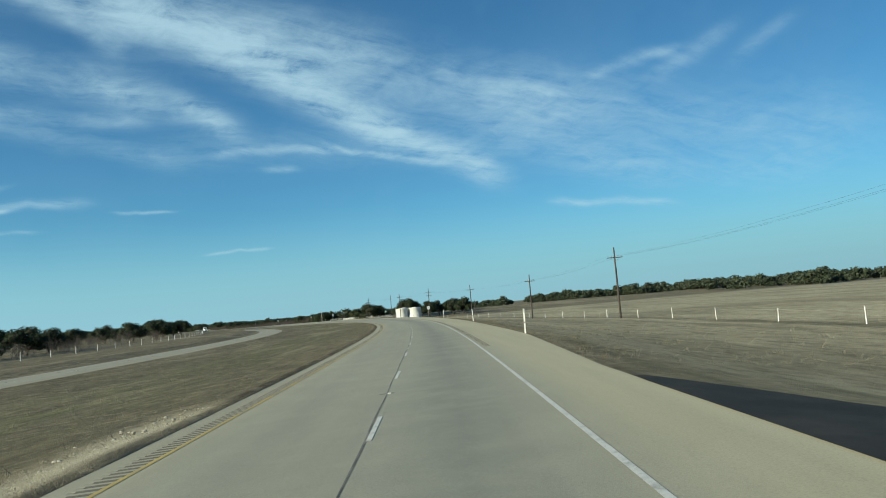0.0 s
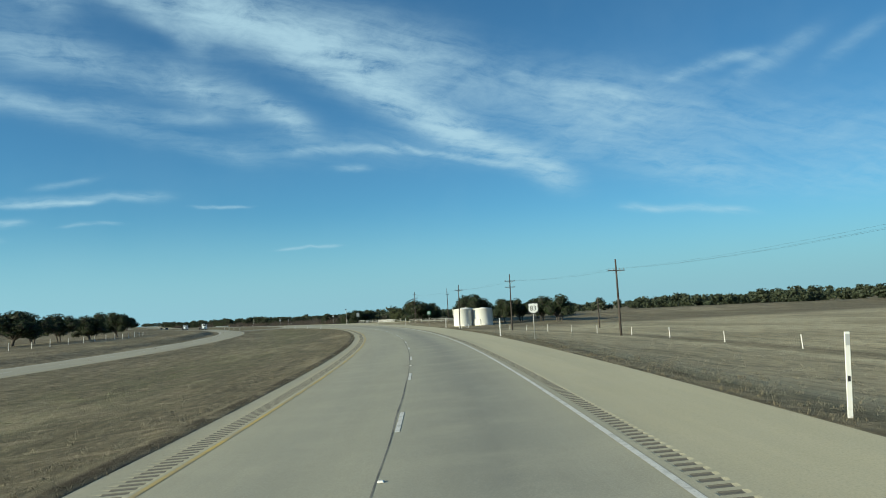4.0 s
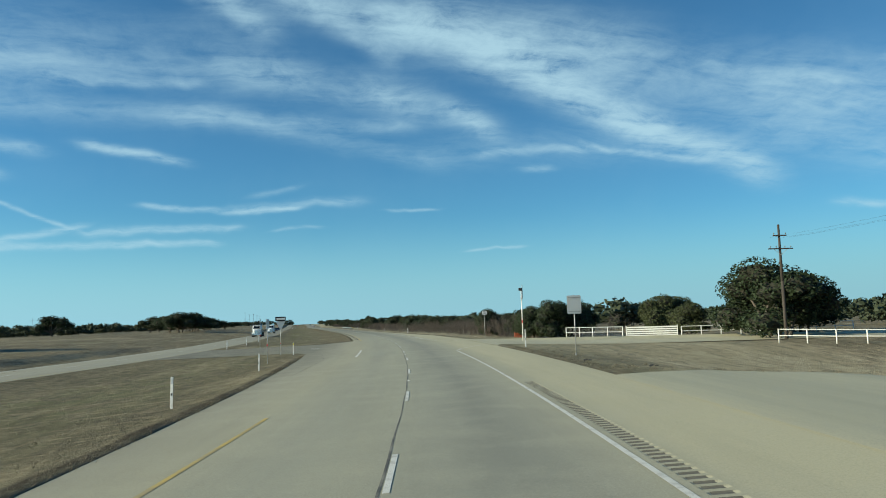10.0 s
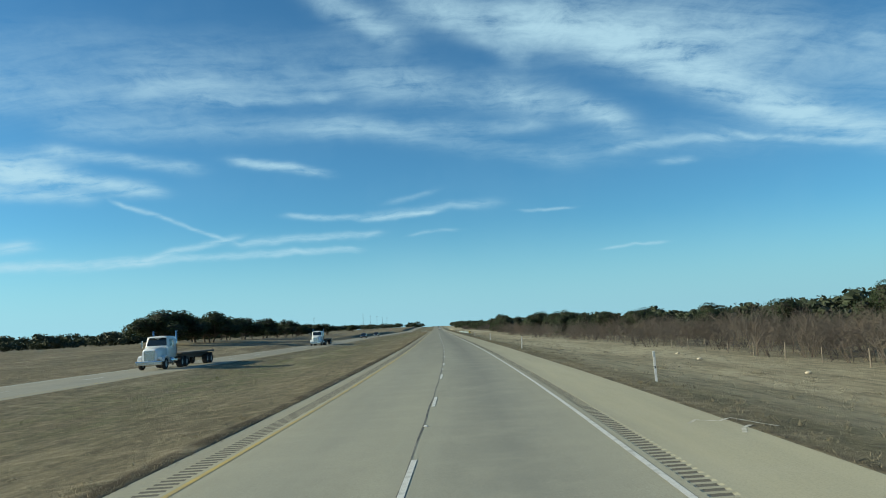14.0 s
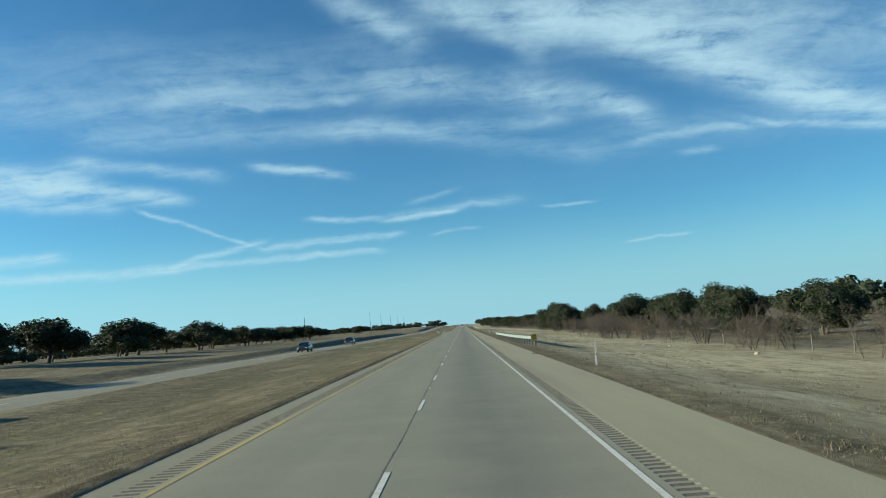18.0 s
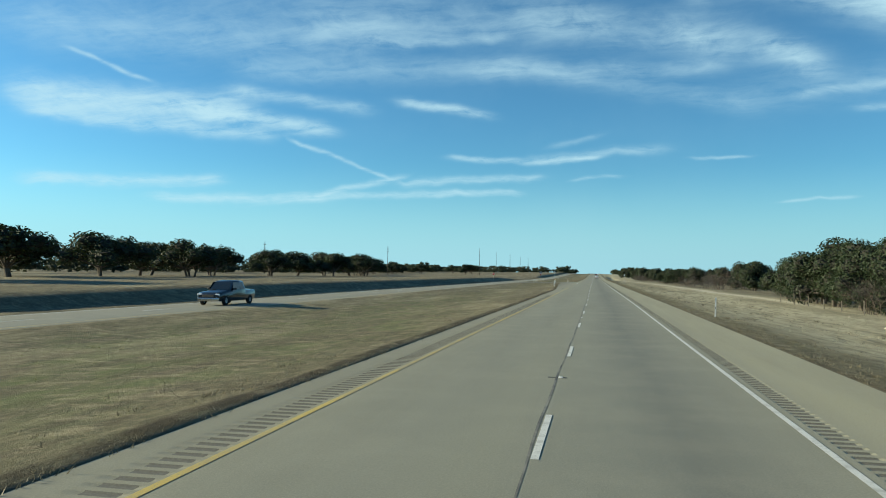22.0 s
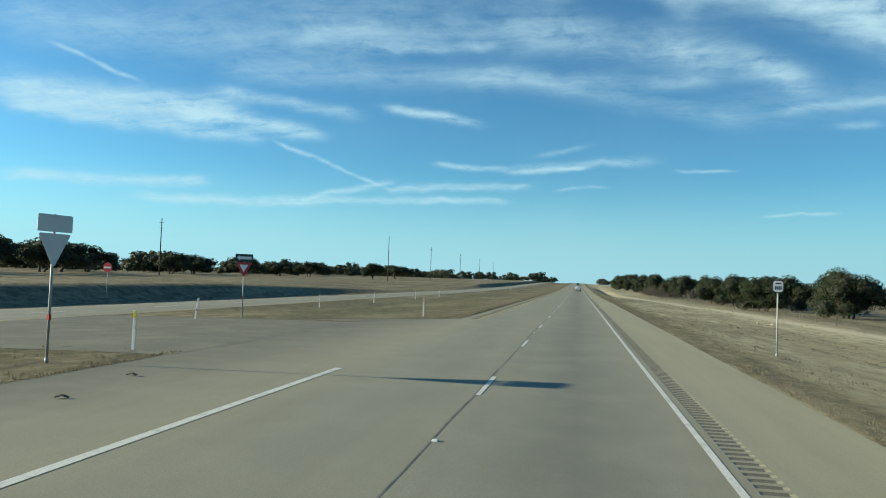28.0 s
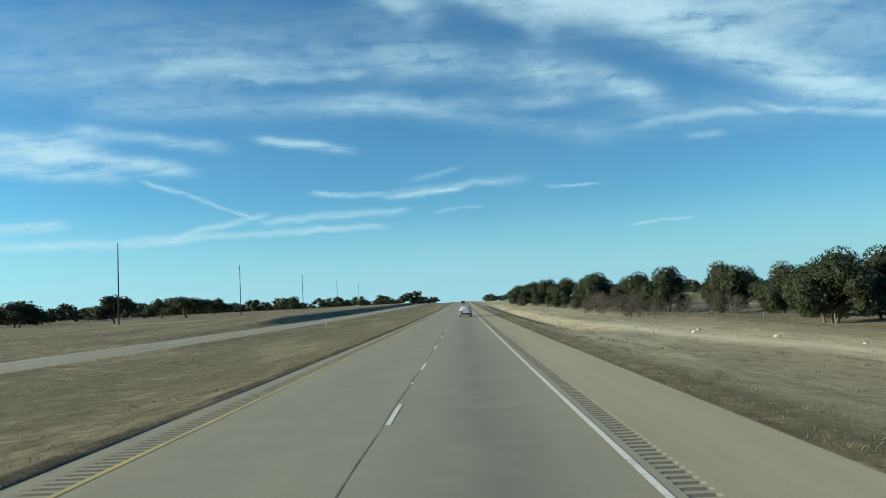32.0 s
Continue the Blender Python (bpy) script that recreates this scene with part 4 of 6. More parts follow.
def leaf_sprays(heap, count, size, seed, floor=0.0):
    """Leaf sprays over the outsides of rounded boughs (x, y, z, radius), turned mostly outwards: verts and faces."""
    r = np.random.default_rng(seed)
    want, p, way = count, [], []
    weight = heap[:, 3] ** 2 / (heap[:, 3] ** 2).sum()
    while want > 0:
        n_ = want * 3 + 60
        h = heap[r.choice(len(heap), n_, p=weight)]
        d = r.normal(size=(n_, 3))
        d /= np.linalg.norm(d, axis=1)[:, None]
        q = h[:, :3] + d * (h[:, 3] * (0.74 + 0.34 * r.random(n_) ** 0.8))[:, None] * np.array([1, 1, 0.9])
        deep = (np.linalg.norm(heap[None, :, :3] - q[:, None], axis=2) / heap[None, :, 3]).min(1)
        # gaps between the sprays, so that the outline is uneven
        gap = np.sin(q[:, 0] * 31 + seed) * np.sin(q[:, 1] * 29 + seed * 2) * np.sin(q[:, 2] * 33 + seed * 3)
        keep = (deep > 0.72) & (q[:, 2] > floor) & (gap > -0.42 + 0.3 * r.random(n_))
        p.append(q[keep][:want])
        way.append(d[keep][:want])
        want -= len(p[-1])
    p, d = np.concatenate(p), np.concatenate(way)
    n_ = len(p)
    out = d + 0.75 * r.normal(size=(n_, 3)) + np.array([0, 0, 0.25])
    out /= np.linalg.norm(out, axis=1)[:, None]
    a = np.cross(out, r.normal(size=(n_, 3)))
    a /= np.linalg.norm(a, axis=1)[:, None]
    b = np.cross(out, a)
    s = (size * (0.55 + 0.9 * r.random(n_)))[:, None]
    a, b = a * s, b * s * 0.7
    v = np.stack([p - a, p + b - a * 0.3, p + a + b * 0.2, p - b + a * 0.2], 1).reshape(-1, 3)
    return v, np.arange(len(v)).reshape(-1, 4)


def limb(v, f, p0, p1, r0, r1, sides=5):
    """Adds a tapered limb to the lists v and f."""
    p0, p1 = np.array(p0, float), np.array(p1, float)
    d = (p1 - p0) / max(np.linalg.norm(p1 - p0), 1e-6)
    a = np.cross(d, (0.31, 0.9, 0.3))
    a /= np.linalg.norm(a)
    b = np.cross(d, a)
    base = len(v)
    for p, r in ((p0, r0), (p1, r1)):
        for k in range(sides):
            t = 2 * math.pi * k / sides
            v.append(tuple(p + (a * math.cos(t) + b * math.sin(t)) * r))
    for k in range(sides):
        f.append((base + k, base + (k + 1) % sides, base + sides + (k + 1) % sides, base + sides + k))


def oak_meshes(seed, wide=1.0, count=9000, size=0.02, leaf=None, stems=1, low=0.2, boughs=17, rings=(6, 10)):
    """A tree one unit high: trunk and limbs, and a broad domed crown of leaf sprays over many boughs, from the height low upwards."""
    r = np.random.default_rng(seed)
    heap = []
    for k in range(boughs):
        a, q = k * 2.4 + r.normal() * 0.35, ((k + 0.4) / boughs) ** 0.55
        rad = (0.155 + 0.06 * r.random()) * (1.12 - 0.35 * q)
        dome = math.sqrt(max(0.0, 1 - (0.93 * q) ** 2))
        heap.append((math.cos(a) * 0.40 * wide * q, math.sin(a) * 0.40 * wide * q, low + 0.13 + (0.66 - low) * dome * (0.72 + 0.30 * r.random()) * (1.0 if k % 3 else 0.45), rad * (0.75 + 0.25 * wide)))
    heap = np.array(heap)
    top, foot = (heap[:, 2] + heap[:, 3]).max(), (heap[:, 2] - 0.8 * heap[:, 3]).min()
    squeeze = (1.0 - low) / (top - foot)
    heap[:, 2] = low + (heap[:, 2] - foot) * squeeze
    reach = (np.linalg.norm(heap[:, :2], axis=1) + heap[:, 3]).max()
    heap[:, :2] *= 0.52 * wide / reach
    heap[:, 3] *= (squeeze * 0.5 + 0.26 * wide / reach)
    # trunk, forks and boughs
    tv, tf = [], []
    for s in range(stems):
        a0 = seed + 2.4 * s
        base = np.array([0.07 * (s > 0) * math.cos(a0), 0.07 * (s > 0) * math.sin(a0), -0.06])
        fork = base + np.array([0.05 * math.cos(a0), 0.05 * math.sin(a0), 0.06 + max(0.16, low * 0.85)])
        limb(tv, tf, base, base + (fork - base) * 0.4 + 0.008, 0.05 / stems ** 0.5, 0.036 / stems ** 0.5, 7)
        limb(tv, tf, base + (fork - base) * 0.4 + 0.008, fork, 0.036 / stems ** 0.5, 0.03 / stems ** 0.5, 7)
        for h in heap[s::stems]:
            mid = fork + (h[:3] - fork) * 0.5 + np.array([0, 0, 0.05 * r.random()])
            limb(tv, tf, fork, mid, 0.019, 0.012)
            limb(tv, tf, mid, h[:3], 0.012, 0.006, 4)
    trunk = quads("trunk", tv, tf, BARK, smooth=True)
    v1, f1 = leaf_sprays(heap, count, size, seed + 5, low * 0.7)
    # a dark lump inside each bough, coloured as the shade within the crown
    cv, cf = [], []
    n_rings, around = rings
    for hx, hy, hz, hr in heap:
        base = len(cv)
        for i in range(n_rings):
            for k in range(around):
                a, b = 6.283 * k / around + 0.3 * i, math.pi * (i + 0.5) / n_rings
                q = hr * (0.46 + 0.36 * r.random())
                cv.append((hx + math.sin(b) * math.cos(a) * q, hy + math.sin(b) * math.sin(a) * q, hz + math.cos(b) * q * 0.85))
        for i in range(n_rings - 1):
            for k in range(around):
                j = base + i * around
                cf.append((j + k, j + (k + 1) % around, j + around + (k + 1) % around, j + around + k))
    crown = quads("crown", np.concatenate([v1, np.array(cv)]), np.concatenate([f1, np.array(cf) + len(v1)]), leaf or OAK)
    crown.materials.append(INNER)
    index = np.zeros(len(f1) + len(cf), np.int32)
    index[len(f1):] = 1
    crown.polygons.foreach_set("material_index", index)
    return trunk, crown


def bare_mesh(seed, stems=9, wide=0.9, mat=None, fine=9):
    """A leafless shrub one unit high, of many forked twigs."""
    r = np.random.default_rng(seed)
    v, f = [], []

    def grow(p, d, length, radius, depth):
        end = p + d * length
        if depth == 0:   # the finest twigs: slim blades
            a = np.cross(d, r.normal(size=3))
            a *= radius / max(np.linalg.norm(a), 1e-6)
            base = len(v)
            v.extend([tuple(p - a), tuple(p + a), tuple(end + a * 0.3), tuple(end - a * 0.3)])
            f.append((base, base + 1, base + 2, base + 3))
            return
        limb(v, f, p, end, radius, radius * 0.6, 3)
        for k in range(3 if depth > 1 else fine):
            e = d * 0.8 + r.normal(size=3) * 0.5
            e[2] = e[2] * 0.8 + 0.10
            e /= np.linalg.norm(e)
            grow(p + d * length * (0.45 + 0.55 * r.random()), e, length * (0.58 + 0.25 * r.random()), radius * 0.6, depth - 1)
    for s in range(stems):
        a = r.random() * 6.28
        d = np.array([math.cos(a) * 0.38 * wide, math.sin(a) * 0.38 * wide, 0.8 + 0.3 * r.random()])
        d /= np.linalg.norm(d)
        grow(np.array([math.cos(a) * 0.1, math.sin(a) * 0.1, -0.03]), d, 0.32 + 0.12 * r.random(), 0.0075, 3)
    top = max(p[2] for p in v)
    return quads("branchwork", np.array(v) / np.array([1, 1, top]), f, mat or TWIG)


OAK_SHAPES = ((3, 1.25, 1, 0.17), (8, 1.5, 2, 0.22), (15, 1.05, 1, 0.12), (21, 1.35, 3, 0.20), (34, 1.7, 2, 0.24))
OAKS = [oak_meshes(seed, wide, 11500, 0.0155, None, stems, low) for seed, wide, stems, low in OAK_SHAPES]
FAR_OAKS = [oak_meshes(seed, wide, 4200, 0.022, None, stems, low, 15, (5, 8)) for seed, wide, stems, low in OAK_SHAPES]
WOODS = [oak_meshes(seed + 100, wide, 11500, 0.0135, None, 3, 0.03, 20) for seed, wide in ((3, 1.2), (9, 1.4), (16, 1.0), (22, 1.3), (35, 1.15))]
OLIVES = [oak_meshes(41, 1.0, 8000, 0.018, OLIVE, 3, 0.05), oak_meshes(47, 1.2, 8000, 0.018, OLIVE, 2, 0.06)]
SCRUB = [bare_mesh(51), bare_mesh(52, 12, 1.2), bare_mesh(53, 7, 0.7, GREY_TWIG), bare_mesh(54, 10, 1.0, GREY_TWIG)]


def tree(u, l, high, wide=None, kind=0, turn=None, what="live_oak", label="", group=""):
    """A tree: trunk and crown. kind picks the shape; wide is the crown's width in metres."""
    if what != "live_oak":
        bank_, spans = OLIVES, (1.0, 1.2)
    elif group in ("roadside woods", "trees in the right-hand brush", "trees by the gate"):
        bank_, spans = WOODS, (1.2, 1.4, 1.0, 1.3, 1.15)
    else:
        bank_, spans = (FAR_OAKS if abs(l) > 62 else OAKS), (1.25, 1.5, 1.05, 1.35, 1.7)
    trunk, crown = bank_[kind % len(bank_)]
    base = spans[kind % len(spans)]
    text = label or ("dark green evergreen live oak with a broad crown" if what == "live_oak" else "olive-green bushy tree with several stems")
    top = thing("live_oak" if what == "live_oak" else "bushy_tree", text, "tree", group or "roadside trees")
    part("trunk", trunk, None, top)
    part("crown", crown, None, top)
    p = spot(u, l)
    k = (wide or high * base) / (high * base)
    top.matrix_basis = Matrix.Translation((p.x, p.y, p.z - 0.1)) @ Matrix.Rotation(turn if turn is not None else (u * 1.7 + l) % 6.28, 4, "Z") @ Matrix.Diagonal((high * k, high * k, high, 1))
    return top


def shrub(u, l, high, kind=0, label="leafless grey-brown shrub in the roadside brush"):
    top = thing("bare_shrub", label, "shrub", "bare roadside shrubs")
    part("branchwork", SCRUB[kind % 4], None, top)
    p = spot(u, l)
    top.matrix_basis = Matrix.Translation((p.x, p.y, p.z - 0.05)) @ Matrix.Rotation((u * 2.3 + l) % 6.28, 4, "Z") @ Matrix.Diagonal((high * 1.1, high * 1.1, high, 1))
    return top


# where the road bends, beyond the other carriageway, and by the tanks
for u, l, h, w, k in [(-82, -67, 8.8, 12, 1), (-92, -73, 8.8, 12, 3), (-222, -71, 7.6, 11, 0), (-236, -78, 7.2, 10, 2), (-205, -72, 7.5, 12, 3), (-188, -70, 7.4, 11, 1), (-172, -66, 6.8, 9, 2), (-148, -62, 7.4, 9, 0), (-255, -84, 6.6, 9, 1), (-280, -88, 6.0, 8, 0)]:
    tree(u, l, h, w, k, group="trees beyond the bend")
for u, l, h, w, k in [(-147, 67, 8.6, 10.5, 3), (-155, 71, 9.2, 12, 1), (-164, 73, 9.4, 12, 3), (-136, 54, 10.6, 16, 1), (-150, 60, 8.6, 9, 0), (-134, 80, 8.0, 9, 2)]:
    tree(u, l, h, w, k, group="trees by the tanks")
for u, l, h, w, k in [(-113.5, 40.5, 9.0, 14.5, 0), (-104, 49, 7.6, 9, 2)]:
    tree(u, l, h, w, k, group="trees by the gate", label="dense dark green live oak behind the white pipe fence")
for u, l, h, w, k in [(-70, 46.5, 7.6, 7.5, 0), (-69, 50.5, 7.2, 6.5, 1), (-101, 44, 5.6, 6, 1), (-96, 39, 4.6, 5, 0)]:
    tree(u, l, h, w, k, what="bushy_tree", group="trees by the side road")
for u, l, h, w, k in [(-62, 30, 7.4, 7.5, 2), (-60, 36, 7.4, 8, 0), (-56, 28.5, 6.4, 7, 2), (-47, 30, 6.6, 7, 0), (-36, 31, 6.2, 6, 3), (-55, 33, 7.0, 8, 0), (-48, 37, 7.2, 9, 3), (-41, 34, 6.0, 7, 2), (-19, 28.5, 6.9, 7.5, 2), (-11, 31, 6.6, 7, 3), (-24, 38, 6.9, 8, 0), (-33, 43, 7.2, 8, 1)]:
    tree(u, l, h, w, k, group="trees in the right-hand brush")

for k, (u, l, h, w) in enumerate([(-352, -76, 6.4, 9), (-361, -82, 6.8, 8), (-371, -76, 6.2, 9), (-380, -84, 6.6, 9), (-389, -80, 5.8, 8), (-398, -88, 6.4, 9), (-343, -86, 6.6, 9), (-334, -78, 6.0, 8), (-409, -86, 6.0, 9)]):
    tree(u, l, h, w, k, group="trees beyond the bend")

# the pasture beyond the other carriageway
for u, l, h, w, k in [(106, -104, 7.5, 11, 0), (107, -60, 7.6, 15, 1), (122, -66, 7.0, 10, 0), (136, -59, 7.6, 13.5, 3), (146, -66, 7.2, 10, 2), (179, -66, 7.5, 12.5, 1), (201, -67, 7.4, 10.5, 0), (225, -65, 7.5, 9, 2), (242, -70, 7.0, 11, 0),
                      (274, -68, 7.5, 13, 4), (300, -77, 7.2, 12, 0), (326, -82, 7.6, 14, 1), (344, -76, 7.2, 12, 3)]:
    tree(u, l, h * 1.08, w * 1.25, k, group="pasture oaks")
for u, l, h, w, k in [(312, -92, 7.0, 12, 0), (352, -92, 7.0, 11, 1), (374, -88, 7.2, 12, 4), (402, -86, 7.0, 11, 3), (262, -84, 7.2, 12, 1), (232, -84, 7.0, 11, 4), (192, -82, 7.2, 12, 0), (160, -80, 7.0, 11, 3), (505, -96, 7.0, 12, 1), (525, -100, 7.0, 12, 4), (580, -118, 7.0, 12, 3), (635, -128, 7.2, 13, 1)]:
    tree(u, l, h * 1.08, w * 1.25, k, group="pasture oaks")
for u, l, h, w, k in [(362, -96, 7.4, 11, 0), (391, -98, 7.4, 11, 1), (414, -92, 7.4, 11, 0), (428, -89, 7.6, 11, 2), (436, -80, 7.2, 10, 0), (443, -86, 7.8, 13, 1), (455, -76, 7.6, 13, 3), (470, -82, 7.4, 11, 4), (487, -92, 7.4, 14, 0),
                      (547, -104, 7.0, 12, 1), (563, -112, 6.6, 11, 0), (595, -140, 6.8, 12, 4)]:
    tree(u, l, h * 1.08, w * 1.25, k, group="pasture oaks")
for u, l, h, w, k in [(677, -164, 7.5, 13, 4), (663, -135, 7.2, 12.5, 1), (690, -150, 6.8, 12, 0), (711, -137, 7.4, 13, 4), (745, -91, 7.5, 9, 0), (765, -130, 7.6, 14, 1), (792, -156, 7.5, 16, 4), (815, -98, 7.6, 16, 0), (847, -120, 7.4, 13, 1), (880, -110, 7.4, 14, 4),
                      (620, -170, 6.6, 13, 0), (640, -200, 7, 12, 1)]:
    tree(u, l, h * 1.08, w * 1.25, k, group="pasture oaks")

# the woods to the right of the straight
for u, l, h, w, k in [(20, 58, 8.2, 11, 0), (45, 62, 8.0, 11, 1), (70, 58, 8.0, 11, 3), (95, 56, 8.4, 11, 0), (128, 50, 8.6, 11, 1), (150, 46, 8.4, 10, 2), (168, 44, 8.4, 11, 0), (184, 40, 8.2, 10, 3), (205, 46, 8.8, 12, 1), (226, 44, 8.6, 10, 0),
                      (241, 46, 8.2, 9, 2), (258, 41, 9.0, 12, 0), (270, 45, 9.2, 12, 1)]:
    tree(u, l, h * (0.84 if 60 < u < 195 else 1.28 if u > 660 else 0.90 if u > 555 else 1.12 if u > 360 else 1.0), w, k, group="roadside woods")
for u, l, h, w, k in [(288, 52, 8.2, 11, 0), (298, 32, 8.6, 10, 3), (307, 31, 8.8, 9.5, 2), (316, 31, 9.4, 13, 0), (326, 32, 8.2, 10, 1), (336, 32, 7.8, 10, 0), (347, 33, 7.4, 10, 3), (366, 52, 7.8, 10, 3), (384, 46, 7.6, 10, 0), (402, 48, 7.4, 11, 1), (420, 42, 7.4, 10, 2),
                      (446, 44, 7.8, 10, 0), (454, 50, 8.0, 11, 3), (470, 52, 7.0, 11, 1)]:
    tree(u, l, h * (0.84 if 60 < u < 195 else 1.28 if u > 660 else 0.90 if u > 555 else 1.12 if u > 360 else 1.0), w, k, group="roadside woods")
for u, l, h, w, k in [(492, 54, 7.0, 11, 0), (512, 48, 7.0, 11, 3), (536, 42, 7.2, 11, 1), (552, 46, 7.0, 11, 0), (561, 36, 7.8, 9.5, 2), (569, 43, 8.2, 10, 0), (580, 40, 7.8, 9, 3), (592, 44, 8.2, 10, 1), (600, 39, 8.9, 10, 0), (610, 41, 8.4, 9, 2),
                      (622, 37, 8.6, 9, 0), (625, 44, 8.8, 10, 3), (640, 42, 8.0, 9, 1), (654, 46, 7.2, 10, 0)]:
    tree(u, l, h * (0.84 if 60 < u < 195 else 1.28 if u > 660 else 0.90 if u > 555 else 1.12 if u > 360 else 1.0), w, k, group="roadside woods")
for u, l, h, w, k in [(668, 44, 6.8, 10, 1), (684, 38, 6.8, 10, 3), (700, 36, 6.6, 10, 0), (718, 32, 7.2, 10, 2), (736, 34, 7.0, 11, 1), (756, 30, 7.0, 11, 0), (778, 28, 7.0, 11, 3), (800, 26, 6.8, 12, 1), (826, 28, 6.8, 12, 0), (856, 26, 6.6, 12, 4), (890, 28, 6.6, 12, 1)]:
    tree(u, l, h * (0.84 if 60 < u < 195 else 1.28 if u > 660 else 0.90 if u > 555 else 1.12 if u > 360 else 1.0), w, k, group="roadside woods")

# leafless shrubs at the front of the brush
for k, (u, l, h) in enumerate([(-30, 29, 5.6), (-24, 27.5, 5.0), (-15, 33, 6.2), (-6, 30, 4.8), (-38, 30, 5.2), (6, 30, 4.0), (150, 30, 4.4), (163, 28, 4.6), (172, 31, 4.2), (184, 27, 5.0), (190, 29, 4.6), (199, 24.5, 5.2), (207, 25.5, 5.0), (214, 27, 5.4),
                               (222, 24, 4.6), (230, 29, 5.2), (247, 30, 4.8), (262, 28, 4.6), (280, 27, 4.2), (296, 28, 4.4), (430, 34, 5.4), (437, 36, 6.6), (444, 33, 4.6), (665, 27, 4.2), (676, 29, 4.6), (686, 27, 4.2)]):
    shrub(u, l, h, k)


def scatter(name, meshes, places, label, category, parent=None):
    """Many copies of meshes joined in one object of kind stuff. places: x, y, z, width, height, turn, mesh."""
    vs, fs, base = [], [], 0
    arrays = []
    for me in meshes:
        v = np.empty(len(me.vertices) * 3, np.float32)
        me.vertices.foreach_get("co", v)
        f = np.empty(len(me.polygons) * 4, np.int32)
        me.loops.foreach_get("vertex_index", f)
        arrays.append((v.reshape(-1, 3), f.reshape(-1, 4)))
    for x, y, z, w, h, t, k in places:
        v, f = arrays[k]
        c, s = math.cos(t), math.sin(t)
        vs.append(np.stack([(v[:, 0] * c - v[:, 1] * s) * w + x, (v[:, 0] * s + v[:, 1] * c) * w + y, v[:, 2] * h + z], 1))
        fs.append(f + base)
        base += len(v)
    ob = part(name, quads(name, np.concatenate(vs), np.concatenate(fs), meshes[0].materials[0]), None, parent)
    return tagged(ob, label, category, kind="stuff")


def places_on(us, ls, high, spread=0.25, count=4, wide=1.0):
    r = np.random.default_rng(len(us))
    out = []
    for u, l in zip(us, ls):
        p = spot(u, l)
        h = high * (1 + spread * r.normal() * 0.7)
        out.append((p.x, p.y, p.z - 0.1, h * wide * (0.9 + 0.3 * r.random()), max(h, high * 0.5), r.random() * 6.28, int(r.integers(count))))
    return out


# brush: dense leafless thicket behind the right verge
small_scrub = [bare_mesh(61, 5, 1.0, GREY_TWIG, 9), bare_mesh(62, 6, 1.2, GREY_TWIG, 9), bare_mesh(63, 4, 0.9, GREY_TWIG, 9)]
us = np.concatenate([rng.uniform(-8, 130, 190), rng.uniform(130, 320, 75), rng.uniform(-45, -5, 45), rng.uniform(430, 480, 18), rng.uniform(655, 720, 30)])
ls = edge_r(us) + np.where(us < 130, rng.uniform(20, 46, len(us)), rng.uniform(19, 36, len(us)))
scatter("thicket", small_scrub, places_on(us, ls, 3.6, 0.3, 3, 1.2), "dense leafless red-brown thicket beside the verge", "thicket")
us = np.concatenate([rng.uniform(-420, -260, 60), rng.uniform(-250, -160, 20)])
ls = np.concatenate([rng.uniform(-95, -62, 60), rng.uniform(-110, -80, 20)])
scatter("thicket", small_scrub, places_on(us, ls, 3.2, 0.3, 3, 1.3), "leafless grey brush beyond the other carriageway", "thicket")

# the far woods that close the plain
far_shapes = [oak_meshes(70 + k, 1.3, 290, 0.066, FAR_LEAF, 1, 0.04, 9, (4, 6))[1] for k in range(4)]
us, ls = [], []
for k in range(650):
    a = rng.uniform(-0.9, 0.9)
    d = rng.uniform(300, 620) if k % 3 else rng.uniform(600, 1500)
    side_ = 1 if k % 2 else -1
    us.append(rng.uniform(-300, 1500))
    ls.append(side_ * (rng.uniform(230, 420) if k % 3 else rng.uniform(150, 240) + 200 * rng.random()))
for k in range(260):
    us.append(rng.uniform(950, 1700))
    ls.append(rng.choice([-1, 1]) * rng.uniform(26, 330))
for k in range(170):
    us.append(rng.uniform(-420, 60))
    ls.append(rng.uniform(255, 340))
for k in range(120):
    us.append(rng.uniform(-60, 560))
    ls.append(rng.uniform(70, 190))
for k in range(300):
    us.append(rng.uniform(-200, 1300))
    ls.append(-rng.uniform(150, 235))
us, ls = np.array(us), np.array(ls)
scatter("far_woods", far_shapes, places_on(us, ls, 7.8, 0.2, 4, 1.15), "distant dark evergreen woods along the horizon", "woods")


# ---- grass at the edges ----
def tufts(name, us, ls, size, mat, label, seed=1, blades=7):
    r = np.random.default_rng(seed)
    x, y = at(us, ls)
    z = land(us, ls)
    n_ = len(us)
    base = np.repeat(np.stack([x, y, z - 0.02], 1), blades, 0)
    base[:, :2] += r.normal(size=(n_ * blades, 2)) * 0.07
    h = np.repeat(size, blades) * (0.5 + 0.8 * r.random(n_ * blades))
    lean = r.normal(size=(n_ * blades, 2)) * 0.55
    tip = base + np.stack([lean[:, 0] * h, lean[:, 1] * h, h], 1)
    a = r.random(n_ * blades) * 6.28
    w = np.stack([np.cos(a), np.sin(a), np.zeros(len(a))], 1) * (0.008 + 0.05 * h[:, None])
    v = np.stack([base - w, base + w, tip], 1).reshape(-1, 3)
    ob = part(name, quads(name, v, np.arange(len(v)).reshape(-1, 3), mat), None)
    return tagged(ob, label, "grass", kind="stuff")


